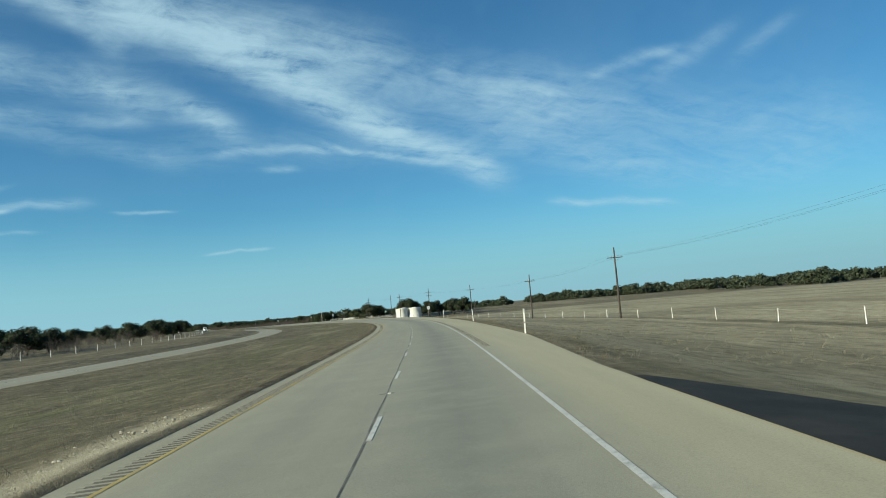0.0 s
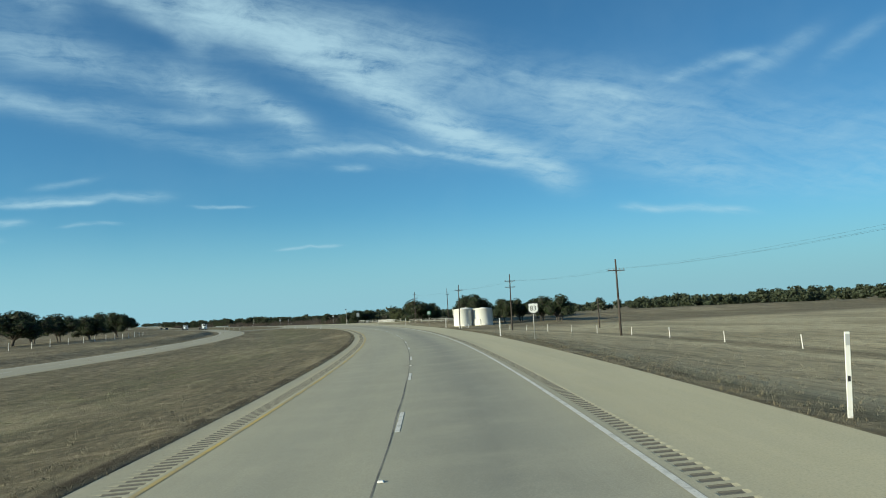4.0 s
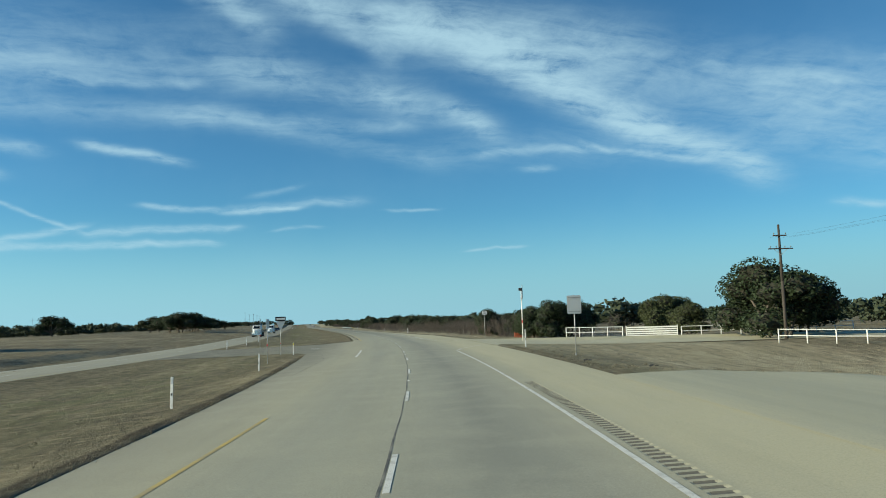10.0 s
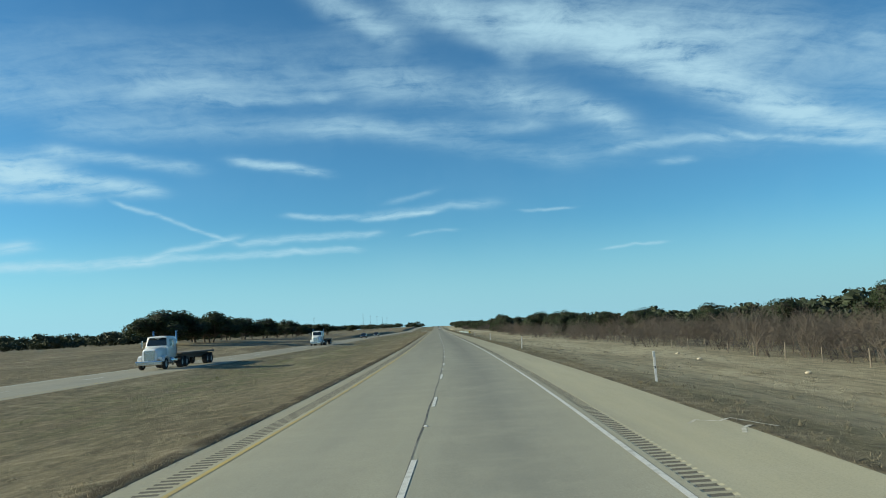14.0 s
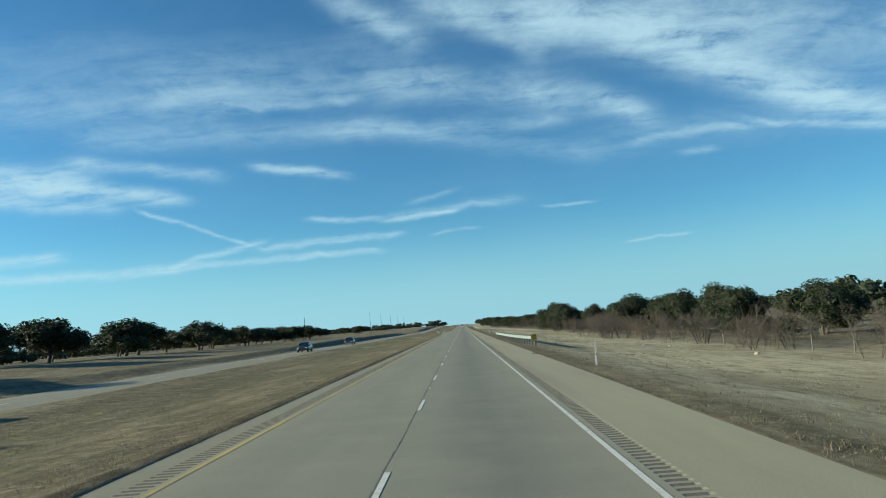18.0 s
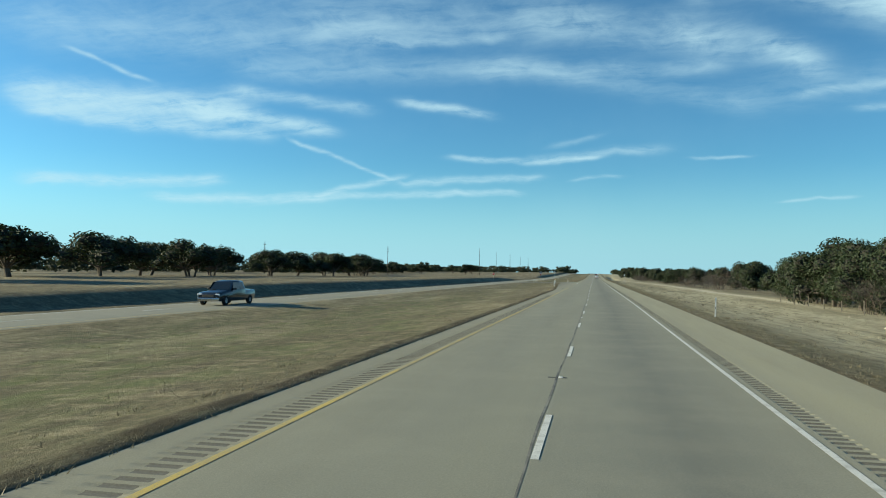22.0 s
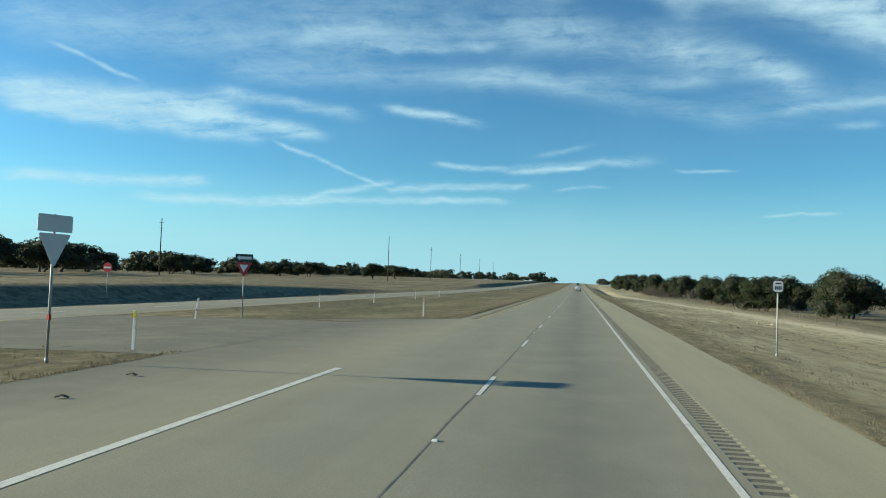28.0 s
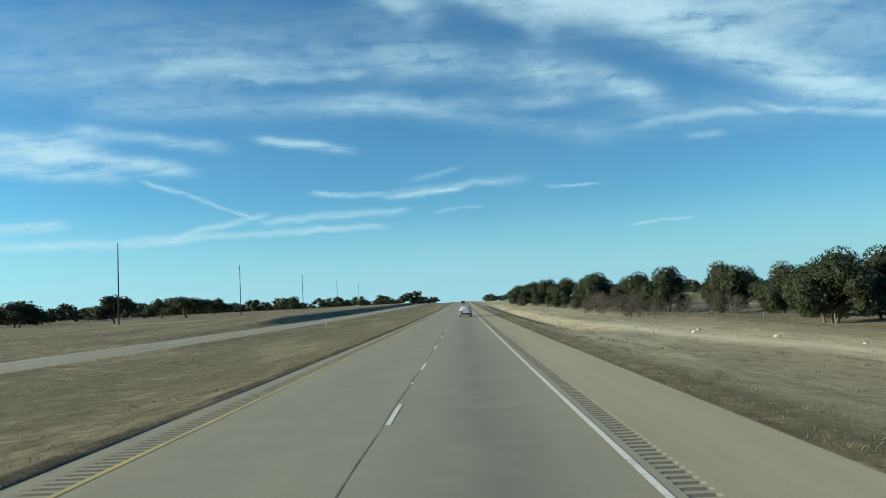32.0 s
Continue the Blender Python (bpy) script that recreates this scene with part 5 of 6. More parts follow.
def clear_of_paving(us, ls):
    keep = ~((us > -121) & (us < -76) & (ls < -4)) & ~((us > 435) & (us < 462) & (ls < -4) & (ls > -24))
    keep &= ~((us > -133) & (us < -82) & (ls > 6)) & ~((us > -198) & (us < -160) & (ls > 6)) & ~((us > -503) & (us < -474) & (ls > 6))
    return keep


for seed, count, mat, label, hi in ((3, 30000, STRAW, "dry straw-coloured grass tufts along the verges", 0.062), (4, 9000, GREEN_BLADE, "dull green grass tufts in the median", 0.075)):
    us = rng.uniform(-520, 690, count)
    off = rng.exponential(1.6, count) + 0.06
    if seed == 3:
        right = rng.random(count) < 0.55
        ls = np.where(right, edge_r(us) + off, edge_l(us) - off)
    else:
        ls = rng.normal(-16.5, 2.4, count)
    keep = clear_of_paving(us, ls) & (ls > -19.8)
    us, ls = us[keep], ls[keep]
    tufts("grass_tufts", us, ls, hi * (0.6 + rng.random(len(us))), mat, label, seed)
us = rng.uniform(-520, 690, 26000)
ls = edge_l(us) - np.abs(rng.normal(0.10, 0.18, len(us)))
keep = clear_of_paving(us, ls)
tufts("grass_tufts", us[keep], ls[keep], 0.075 * (0.4 + rng.random(keep.sum())), STRAW, "ragged dry grass edge along the pavement", 9, 5)
us = rng.uniform(-520, 690, 9000)
ls = np.where(rng.random(9000) < 0.6, edge_r(us) + rng.uniform(5, 22, 9000), rng.uniform(-60, -31, 9000))
keep = clear_of_paving(us, ls)
tufts("grass_tufts", us[keep], ls[keep], 0.10 * (0.5 + rng.random(keep.sum())), STRAW, "taller dry weeds beyond the mown verge", 6, 8)


WEED = leaf_material("weed_blade", (0.055, 0.048, 0.033), (0.185, 0.158, 0.105), 0.2)
# rough clumps of weeds on both verges
hubs = rng.uniform(-520, 700, 2600)
reach_ = rng.uniform(0.7, 11, 2600)
us = np.repeat(hubs, 7) + rng.normal(0, 0.75, 2600 * 7)
off = np.maximum(np.repeat(reach_, 7) + rng.normal(0, 0.28, 2600 * 7), 0.25)
ls = np.where(np.repeat(rng.random(2600) < 0.62, 7), edge_r(us) + off, edge_l(us) - off)
keep = clear_of_paving(us, ls) & (ls > near_l(us) + 0.6)
tufts("weed_clumps", us[keep], ls[keep], np.where(ls[keep] > 0, 0.085, 0.05) * (0.5 + rng.random(keep.sum())), WEED, "rough grey-brown weed clumps on the mown verges", 12, 7)


# ---- power lines ----
def power_pole(u, l, high, arms, label, lean=0.0, turn=0.0, group="power poles"):
    """A wooden pole; arms: (height, half length, braces, insulators)."""
    top = thing("power_pole", label, "utility pole", group)
    bm = bmesh.new()
    rod(bm, (0, 0, -0.6), (lean * high * 0.5, 0, high * 0.5), 0.17, 0.145, 10)
    rod(bm, (lean * high * 0.5, 0, high * 0.5), (lean * high, 0, high), 0.145, 0.10, 10)
    part("pole_shaft", bm, POLE_WOOD, top)
    for z, half, braces, pins in arms:
        x0 = lean * z
        bm = bmesh.new()
        box(bm, (x0, -0.14, z), (2 * half, 0.10, 0.12), bevel=0.012)
        part("crossarm", bm, POLE_WOOD, top)
        if braces:
            bm = bmesh.new()
            for s in (-1, 1):
                rod(bm, (x0 + s * half * 0.55, -0.15, z - 0.04), (x0, -0.15, z - 0.62), 0.022, None, 5)
            part("brace", bm, GALV_DULL, top)
        for p in pins:
            bm = bmesh.new()
            rod(bm, (x0 + p, -0.14, z + 0.06), (x0 + p, -0.14, z + 0.16), 0.02, None, 6)
            rod(bm, (x0 + p, -0.14, z + 0.14), (x0 + p, -0.14, z + 0.20), 0.055, 0.045, 8)
            rod(bm, (x0 + p, -0.14, z + 0.20), (x0 + p, -0.14, z + 0.27), 0.07, 0.03, 8)
            part("insulator", bm, CERAMIC, top)
    top.matrix_basis = put(u, l, turn)
    return top


RIGHT_POLES = [(-399, 31.5, 10.7), (-345, 31.5, 10.2), (-288, 30.6, 10.4), (-232, 31.0, 12.2), (-185.5, 31.9, 12.3), (-120.2, 37.4, 11.2)]
for k, (u, l, h) in enumerate(RIGHT_POLES):
    pins = (-1.05, -0.45, 0.45, 1.05)
    arms = [(h - 1.55, 1.2, True, pins)]
    if k in (3,):
        arms.append((h - 2.85, 1.1, True, (-0.95, 0.95)))
    if k == 5:
        arms = [(h - 1.1, 0.7, False, (-0.6, 0.6)), (h - 2.4, 1.25, True, pins)]
    power_pole(u, l, h, arms, "weathered wooden power pole with a crossarm beside the field", (0.0, 0.01, -0.01, 0.0, 0.012, 0.0)[k], group="roadside power line")
power_pole(-125.6, 48.4, 11.8, [(9.6, 0.9, False, (-0.8, 0.8))], "wooden power pole with a short crossarm behind the pipe fence", -0.02, 0.5, "roadside power line")
power_pole(-243, 46, 6.2, [(5.2, 0.35, False, ())], "short grey pole with a fitting at the field's edge", 0.0, 0.3, "roadside power line")
LEFT_POLES = [(505, -136, 13.5, 2), (595.3, -107.6, 15.2, 2), (716.8, -76.7, 18.7, 0), (813.5, -77.8, 18.0, 1), (922, -78.7, 18.2, 1), (1030, -79.5, 17.5, 1), (1135, -80, 17, 1)]
for u, l, h, k in LEFT_POLES:
    arms = [(h - 1.2 - 1.5 * j, 0.55, False, (-0.5, 0.5)) for j in range(k)]
    power_pole(u, l, h, arms, "tall slender wooden power pole in the pasture", group="pasture power line")
power_pole(540, -250, 15, [(13.0, 3.2, False, (-3, 0, 3))], "distant power pole with a wide crossarm", group="pasture power line")


def wires(name, poles, offsets, drop, sag, label):
    for off in offsets:
        data = bpy.data.curves.new("wire", "CURVE")
        data.dimensions, data.bevel_depth, data.bevel_resolution = "3D", 0.005, 1
        ends = []
        for u, l, h in poles:
            p = spot(u, l + off)
            ends.append(Vector((p.x, p.y, float(land(u, l)) + h - drop)))
        s = data.splines.new("POLY")
        pts = []
        for a, b in zip(ends, ends[1:]):
            pts += [a.lerp(b, k / 8) - Vector((0, 0, sag * 4 * (k / 8) * (1 - k / 8))) for k in range(8)]
        pts.append(ends[-1])
        s.points.add(len(pts) - 1)
        for q, p in zip(s.points, pts):
            q.co = (*p, 1)
        data.materials.append(WIRE)
        tagged(new(name, data), label, "power wire", group=name + "s")


wires("power_wire", [(-458, 32, 10.7), *RIGHT_POLES], (-1.05, 0.45, 1.05), 1.3, 0.55, "thin sagging power wire between the roadside poles")


# ---- markers and signs ----
def delineator(u, l, high=1.15, colour=None, lean=0.0):
    """A slim white roadside marker post with a reflector."""
    top = thing("marker_post", "slim white plastic roadside marker post" if colour is None else "white marker post with an amber top", "marker post", "roadside marker posts")
    bm = bmesh.new()
    box(bm, (0, 0, high / 2 - 0.1), (0.095, 0.022, high + 0.2), bevel=0.006)
    part("post", bm, POST_WHITE, top)
    bm = bmesh.new()
    box(bm, (0, -0.015, high - 0.14), (0.08, 0.008, 0.2), bevel=0.002)
    part("reflector", bm, colour or PLATE_BACK, top)
    if colour is None:
        bm = bmesh.new()
        box(bm, (0, -0.013, high * 0.45), (0.05, 0.005, 0.1))
        part("band", bm, PLASTIC, top)
    top.matrix_basis = put(u, l) @ Matrix.Rotation(lean, 4, "Y")
    return top


for k, (u, l) in enumerate([(-455.3, 7.2), (-413, 7.8), (-366.2, 8.1), (-321, 7.9), (-276.5, 8.4), (-226.5, 8.7), (-185.2, 8.8), (-26.5, 8.5), (20, 7.9), (68.7, 8.1), (117, 8.0), (213, 9.6), (261.5, 7.9), (612, 9.4)]):
    delineator(u, l, 1.5 if k < 7 else 1.15, None, (0.02, -0.03, 0.05, 0.0, 0.03, -0.02)[k % 6])
delineator(-131, 9.6, 1.35)
for u, l in [(-185, -6.8), (-162.5, -8.3), (-140.3, -9.6), (-82, -22.6), (-61, -22.5), (-42, -22.2), (-23, -21.8), (364, -7.2), (383, -8.3), (407, -9.4), (477.3, -20.3), (496, -20.6), (518, -20.7), (537, -20.8), (670, -20.8)]:
    delineator(u, l, 1.1, None, 0.02)
delineator(451, -17.6, 1.1, None, 0.14)
for u, l, tip in [(-117.3, -10.2, AMBER), (434.8, -10.6, AMBER), (462.6, -7.9, ORANGE)]:
    delineator(u, l, 1.15, tip)


def sign_pole(top, high, r=0.03, mat=None):
    bm = bmesh.new()
    rod(bm, (0, 0.03, -0.3), (0, 0.03, high), r, None, 8)
    part("sign_post", bm, mat or GALV_DULL, top)
    bm = bmesh.new()
    rod(bm, (0, 0.03, -0.02), (0, 0.03, 0.12), r * 1.5, None, 8)
    part("collar", bm, GALV_DULL, top)


def rect_plate(bm, cx, cz, w, h, y0, y1, cut=0.03):
    x, z = w / 2, h / 2
    panel(bm, [(cx - x + cut, cz - z), (cx + x - cut, cz - z), (cx + x, cz - z + cut), (cx + x, cz + z - cut), (cx + x - cut, cz + z), (cx - x + cut, cz + z), (cx - x, cz + z - cut), (cx - x, cz - z + cut)], y0, y1)


def words(name, text, size, x, z, y, mat, parent):
    data = bpy.data.curves.new(name, "FONT")
    data.body, data.size, data.align_x, data.align_y, data.extrude = text, size, "CENTER", "CENTER", 0.002
    data.materials.append(mat)
    ob = new(name, data)
    ob.parent = parent
    ob.matrix_basis = Matrix.Translation((x, y, z)) @ Matrix.Rotation(math.pi / 2, 4, "X")
    return ob


# the route marker before the tanks
top = thing("route_marker", "black square route sign with a white shield reading 83", "road sign")
sign_pole(top, 3.0)
bm = bmesh.new()
rect_plate(bm, 0, 2.62, 0.92, 0.92, -0.012, 0.0, 0.05)
plate_ = part("sign_plate", bm, SIGN_BLACK, top)
bm = bmesh.new()
panel(bm, [(-0.20, 2.24), (0.0, 2.20), (0.20, 2.24), (0.37, 2.38), (0.40, 2.55), (0.36, 2.74), (0.40, 2.90), (0.30, 2.99), (0.15, 2.96), (0.0, 3.01), (-0.15, 2.96), (-0.30, 2.99), (-0.40, 2.90), (-0.36, 2.74), (-0.40, 2.55), (-0.37, 2.38)], -0.018, -0.0125)
part("shield", bm, SIGN_WHITE, plate_)
words("route_number", "83", 0.56, 0, 2.58, -0.020, SIGN_BLACK, plate_)
top.matrix_basis = put(-322, 10.6, 0.0)

# the green sign by the tanks
top = thing("green_sign", "small green roadside sign with white lettering too small to read", "road sign")
sign_pole(top, 3.2)
bm = bmesh.new()
rect_plate(bm, 0, 2.85, 0.78, 0.68, -0.012, 0.0, 0.05)
plate_ = part("sign_plate", bm, SIGN_GREEN, top)
for z, w, h in ((3.06, 0.5, 0.1), (2.86, 0.6, 0.16), (2.66, 0.6, 0.12)):
    bm = bmesh.new()
    for k in range(4):
        box(bm, (-w / 2 + w * (k + 0.5) / 4, -0.016, z), (w / 4 * 0.7, 0.005, h))
    part("lettering", bm, SIGN_WHITE, plate_)
top.matrix_basis = put(-241.8, 11.1)

# backs of signs that face the other way
top = thing("road_sign", "tall rectangular road sign seen from its bare metal back", "road sign")
sign_pole(top, 4.0, 0.035)
bm = bmesh.new()
rect_plate(bm, 0, 3.35, 0.95, 1.22, -0.012, 0.0, 0.06)
plate_ = part("sign_plate", bm, PLATE_BACK, top)
bm = bmesh.new()
box(bm, (0, -0.03, 3.82), (0.78, 0.03, 0.05))
box(bm, (0, -0.03, 2.9), (0.78, 0.03, 0.05))
part("stiffener", bm, GALV_DULL, plate_)
top.matrix_basis = put(-140.6, 11.2)


def one_way(u, l, turn, high=3.6, yield_face=False, blank=False):
    """A one-way plate over a triangle."""
    top = thing("one_way_sign", "arrow plate above a yield triangle on a steel post", "road sign", "crossover signs")
    sign_pole(top, high, 0.033)
    bm = bmesh.new()
    rect_plate(bm, 0, high - 0.22, 1.0, 0.42, -0.012, 0.0, 0.03)
    p = part("arrow_plate", bm, SIGN_BLACK if not blank else PLATE_BACK, top)
    if not blank:
        bm = bmesh.new()
        z = high - 0.22
        panel(bm, [(-0.42, z), (-0.26, z - 0.15), (-0.26, z - 0.08), (0.42, z - 0.08), (0.42, z + 0.08), (-0.26, z + 0.08), (-0.26, z + 0.15)], -0.017, -0.0125)
        part("arrow", bm, SIGN_WHITE, p)
    z = high - 0.5
    bm = bmesh.new()
    panel(bm, [(-0.45, z), (-0.41, z + 0.03), (0.41, z + 0.03), (0.45, z), (0.04, z - 0.75), (-0.04, z - 0.75)], -0.012, 0.0)
    t = part("triangle_plate", bm, SIGN_RED if yield_face else PLATE_BACK, top)
    if yield_face:
        bm = bmesh.new()
        panel(bm, [(-0.24, z - 0.1), (0.24, z - 0.1), (0, z - 0.52)], -0.017, -0.0125)
        part("white_field", bm, SIGN_WHITE, t)
    bm = bmesh.new()
    box(bm, (0, 0.03, 1.1), (0.07, 0.07, 0.14))
    part("red_band", bm, SIGN_RED, top)
    top.matrix_basis = put(u, l, turn)
    return top


one_way(-115.6, -11.6, 0.1, 3.7)
one_way(431.3, -10.6, 1.38, 3.6, blank=True)
one_way(453.5, -16.2, 0.1, 3.5, yield_face=True)


def edge_sign(u, l, high, turn, label):
    """A narrow sign that stands edge on to the road."""
    top = thing("road_sign", label, "road sign", "crossover signs")
    sign_pole(top, high, 0.03)
    bm = bmesh.new()
    rect_plate(bm, 0, high - 0.35, 0.6, 0.75, -0.012, 0.0, 0.04)
    plate_ = part("sign_plate", bm, SIGN_WHITE, top)
    bm = bmesh.new()
    rect_plate(bm, 0, high - 0.35, 0.5, 0.62, -0.016, -0.0125, 0.04)
    part("sign_face", bm, PLATE_BACK, plate_)
    bm = bmesh.new()
    box(bm, (0, 0.03, high * 0.42), (0.07, 0.07, 0.16))
    part("red_band", bm, SIGN_RED, top)
    top.matrix_basis = put(u, l, turn)


edge_sign(-130.6, -10.6, 3.4, 1.3, "white road sign standing edge-on in the median")
edge_sign(-85.5, -17.6, 3.9, 1.5, "narrow road sign on a thin post in the median")


def marker_sign(u, l, high, w, h, label):
    top = thing("road_sign", label, "road sign", "right-hand road signs")
    sign_pole(top, high, 0.032)
    bm = bmesh.new()
    rect_plate(bm, 0, high - h / 2, w, h, -0.012, 0.0, 0.05)
    plate_ = part("sign_plate", bm, SIGN_BLACK, top)
    bm = bmesh.new()
    rect_plate(bm, 0, high - h / 2, w * 0.88, h * 0.86, -0.017, -0.0125, 0.07)
    part("white_field", bm, SIGN_WHITE, plate_)
    bm = bmesh.new()
    for k in range(4):
        box(bm, (w * (-0.24 + 0.16 * k), -0.02, high - h * 0.62), (w * 0.09, 0.005, h * 0.28))
    box(bm, (0, -0.02, high - h * 0.26), (w * 0.5, 0.005, h * 0.1))
    part("lettering", bm, SIGN_BLACK, plate_)
    top.matrix_basis = put(u, l)


marker_sign(-93.6, 12.1, 3.55, 0.7, 0.58, "white route plate with unreadable black figures on a tall post")
marker_sign(446.4, 9.7, 3.0, 0.42, 0.5, "small white roadside plate with unreadable black figures")

for u, l in [(466, -33.2)]:
    top = thing("no_entry_sign", "round red no-entry sign with a white bar", "road sign", "no-entry signs")
    sign_pole(top, 2.6)
    bm = bmesh.new()
    panel(bm, [(0.38 * math.cos(a * math.pi / 12), 2.2 + 0.38 * math.sin(a * math.pi / 12)) for a in range(24)], -0.012, 0.0)
    plate_ = part("sign_plate", bm, SIGN_RED, top)
    bm = bmesh.new()
    box(bm, (0, -0.016, 2.2), (0.56, 0.005, 0.12))
    part("white_bar", bm, SIGN_WHITE, plate_)
    top.matrix_basis = put(u, l)

# the tall measuring mast by the side road
top = thing("measuring_mast", "tall white mast with instruments on top and a red band", "mast")
bm = bmesh.new()
rod(bm, (0, 0, -0.3), (0, 0, 5.6), 0.06, 0.05, 10)
part("mast", bm, POST_WHITE, top)
for z in (1.9, 4.3):
    bm = bmesh.new()
    rod(bm, (0, 0, z), (0, 0, z + (0.28 if z < 3 else 0.1)), 0.066, None, 10)
    part("band", bm, SIGN_RED if z < 3 else GALV_DULL, top)
bm = bmesh.new()
box(bm, (-0.1, 0, 5.5), (0.34, 0.22, 0.3), bevel=0.03)
part("instrument_box", bm, PLASTIC, top)
bm = bmesh.new()
rod(bm, (0.12, 0, 4.6), (0.12, 0, 6.0), 0.035, None, 8)
part("antenna", bm, GALV_DULL, top)
bm = bmesh.new()
box(bm, (0.02, -0.05, 4.55), (0.22, 0.16, 0.12), bevel=0.01)
part("bracket", bm, GALV_DULL, top)
top.matrix_basis = put(-110.7, 13.4)


# ---- tank yard ----
def tank(u, l, radius, high, ladder=False):
    top = thing("storage_tank", "white painted steel storage tank with a shallow cone roof", "tank", "white storage tanks")
    bm = bmesh.new()
    prof = [(radius, -0.1), (radius, high - 0.08), (radius + 0.03, high - 0.06), (radius + 0.03, high), (radius - 0.15, high + 0.06)]
    seg = 48
    rings = [[bm.verts.new((r * math.cos(2 * math.pi * k / seg), r * math.sin(2 * math.pi * k / seg), z)) for k in range(seg)] for r, z in prof]
    for a, b in zip(rings, rings[1:]):
        for k in range(seg):
            bm.faces.new((a[k], a[(k + 1) % seg], b[(k + 1) % seg], b[k])).smooth = True
    part("shell", bm, TANK_WHITE, top)
    bm = bmesh.new()
    rod(bm, (0, 0, high + 0.04), (0, 0, high + 0.36), radius - 0.13, 0.25, 40)
    roof = part("roof", bm, TANK_WHITE, top)
    bm = bmesh.new()
    rod(bm, (0, 0, high + 0.3), (0, 0, high + 0.55), 0.14, None, 12)
    part("vent", bm, TANK_WHITE, roof)
    for z in (high * 0.33, high * 0.66):
        bm = bmesh.new()
        rod(bm, (0, 0, z - 0.012), (0, 0, z + 0.012), radius + 0.006, None, 48, False)
        part("weld_seam", bm, TANK_WHITE, top)
    bm = bmesh.new()
    rod(bm, (-0.7, -radius - 0.35, 0.35), (-0.7, -radius + 0.1, 0.35), 0.07, None, 10)
    rod(bm, (-0.7, -radius - 0.36, 0.12), (-0.7, -radius - 0.36, 0.46), 0.10, 0.06, 10)
    part("outlet", bm, TANK_WHITE, top)
    if ladder:
        bm = bmesh.new()
        for s in (-0.25, 0.25):
            rod(bm, (-radius - 0.3, s, high - 1.5), (-radius - 0.3, s, high + 0.5), 0.025, None, 6)
            rod(bm, (-radius - 0.3, s, high - 1.5), (-radius + 0.05, s, high - 1.8), 0.025, None, 6)
            rod(bm, (-radius - 0.3, s, high - 0.15), (-radius + 0.05, s, high - 0.15), 0.02, None, 6)
        for k in range(6):
            rod(bm, (-radius - 0.3, -0.25, high - 1.4 + 0.3 * k), (-radius - 0.3, 0.25, high - 1.4 + 0.3 * k), 0.015, None, 6)
        part("ladder", bm, FENCE_WHITE, top)
    top.matrix_basis = put(u, l)


tank(-158.5, 41.7, 2.9, 5.3, True)
tank(-152.9, 45.0, 2.6, 5.35)
tank(-159.2, 48.3, 3.2, 5.3)

top = thing("control_cabinet", "pale steel control cabinet on short legs beside the tanks", "cabinet")
bm = bmesh.new()
box(bm, (0, 0, 1.2), (1.9, 0.8, 1.6), bevel=0.03)
part("body", bm, TANK_WHITE, top)
bm = bmesh.new()
box(bm, (0, 0, 2.03), (2.0, 0.9, 0.07), bevel=0.015)
part("lid", bm, FENCE_WHITE, top)
for s_ in (-0.47, 0.47):
    bm = bmesh.new()
    box(bm, (s_, -0.41, 1.2), (0.88, 0.03, 1.4), bevel=0.008)
    d = part("door", bm, TANK_WHITE, top)
    bm = bmesh.new()
    box(bm, (s_ - math.copysign(0.36, s_), -0.44, 1.2), (0.03, 0.04, 0.16))
    part("handle", bm, GALV_DULL, d)
    for y in (-0.32, 0.32):
        bm = bmesh.new()
        box(bm, (s_ * 1.85, y, 0.15), (0.08, 0.08, 0.6))
        part("leg", bm, FENCE_WHITE, top)
top.matrix_basis = put(-166, 44.1, -0.6)

top = thing("braced_post", "white corner post with a diagonal pipe brace", "fence post")
bm = bmesh.new()
rod(bm, (0, 0, -0.2), (0, 0, 1.45), 0.07, None, 10)
part("post", bm, FENCE_WHITE, top)
bm = bmesh.new()
rod(bm, (0.05, 0, 1.15), (1.7, -0.3, 0.05), 0.05, None, 8)
part("brace", bm, FENCE_WHITE, top)
bm = bmesh.new()
rod(bm, (-0.6, 0.4, -0.2), (-0.6, 0.4, 1.0), 0.05, None, 8)
part("side_post", bm, FENCE_WHITE, top)
top.matrix_basis = put(-187.4, 31.9)
top = thing("braced_post", "short white pipe bollard beside the tank yard", "bollard")
bm = bmesh.new()
rod(bm, (0, 0, -0.2), (0, 0, 1.1), 0.07, None, 10)
part("post", bm, FENCE_WHITE, top)
top.matrix_basis = put(-176, 37.5)


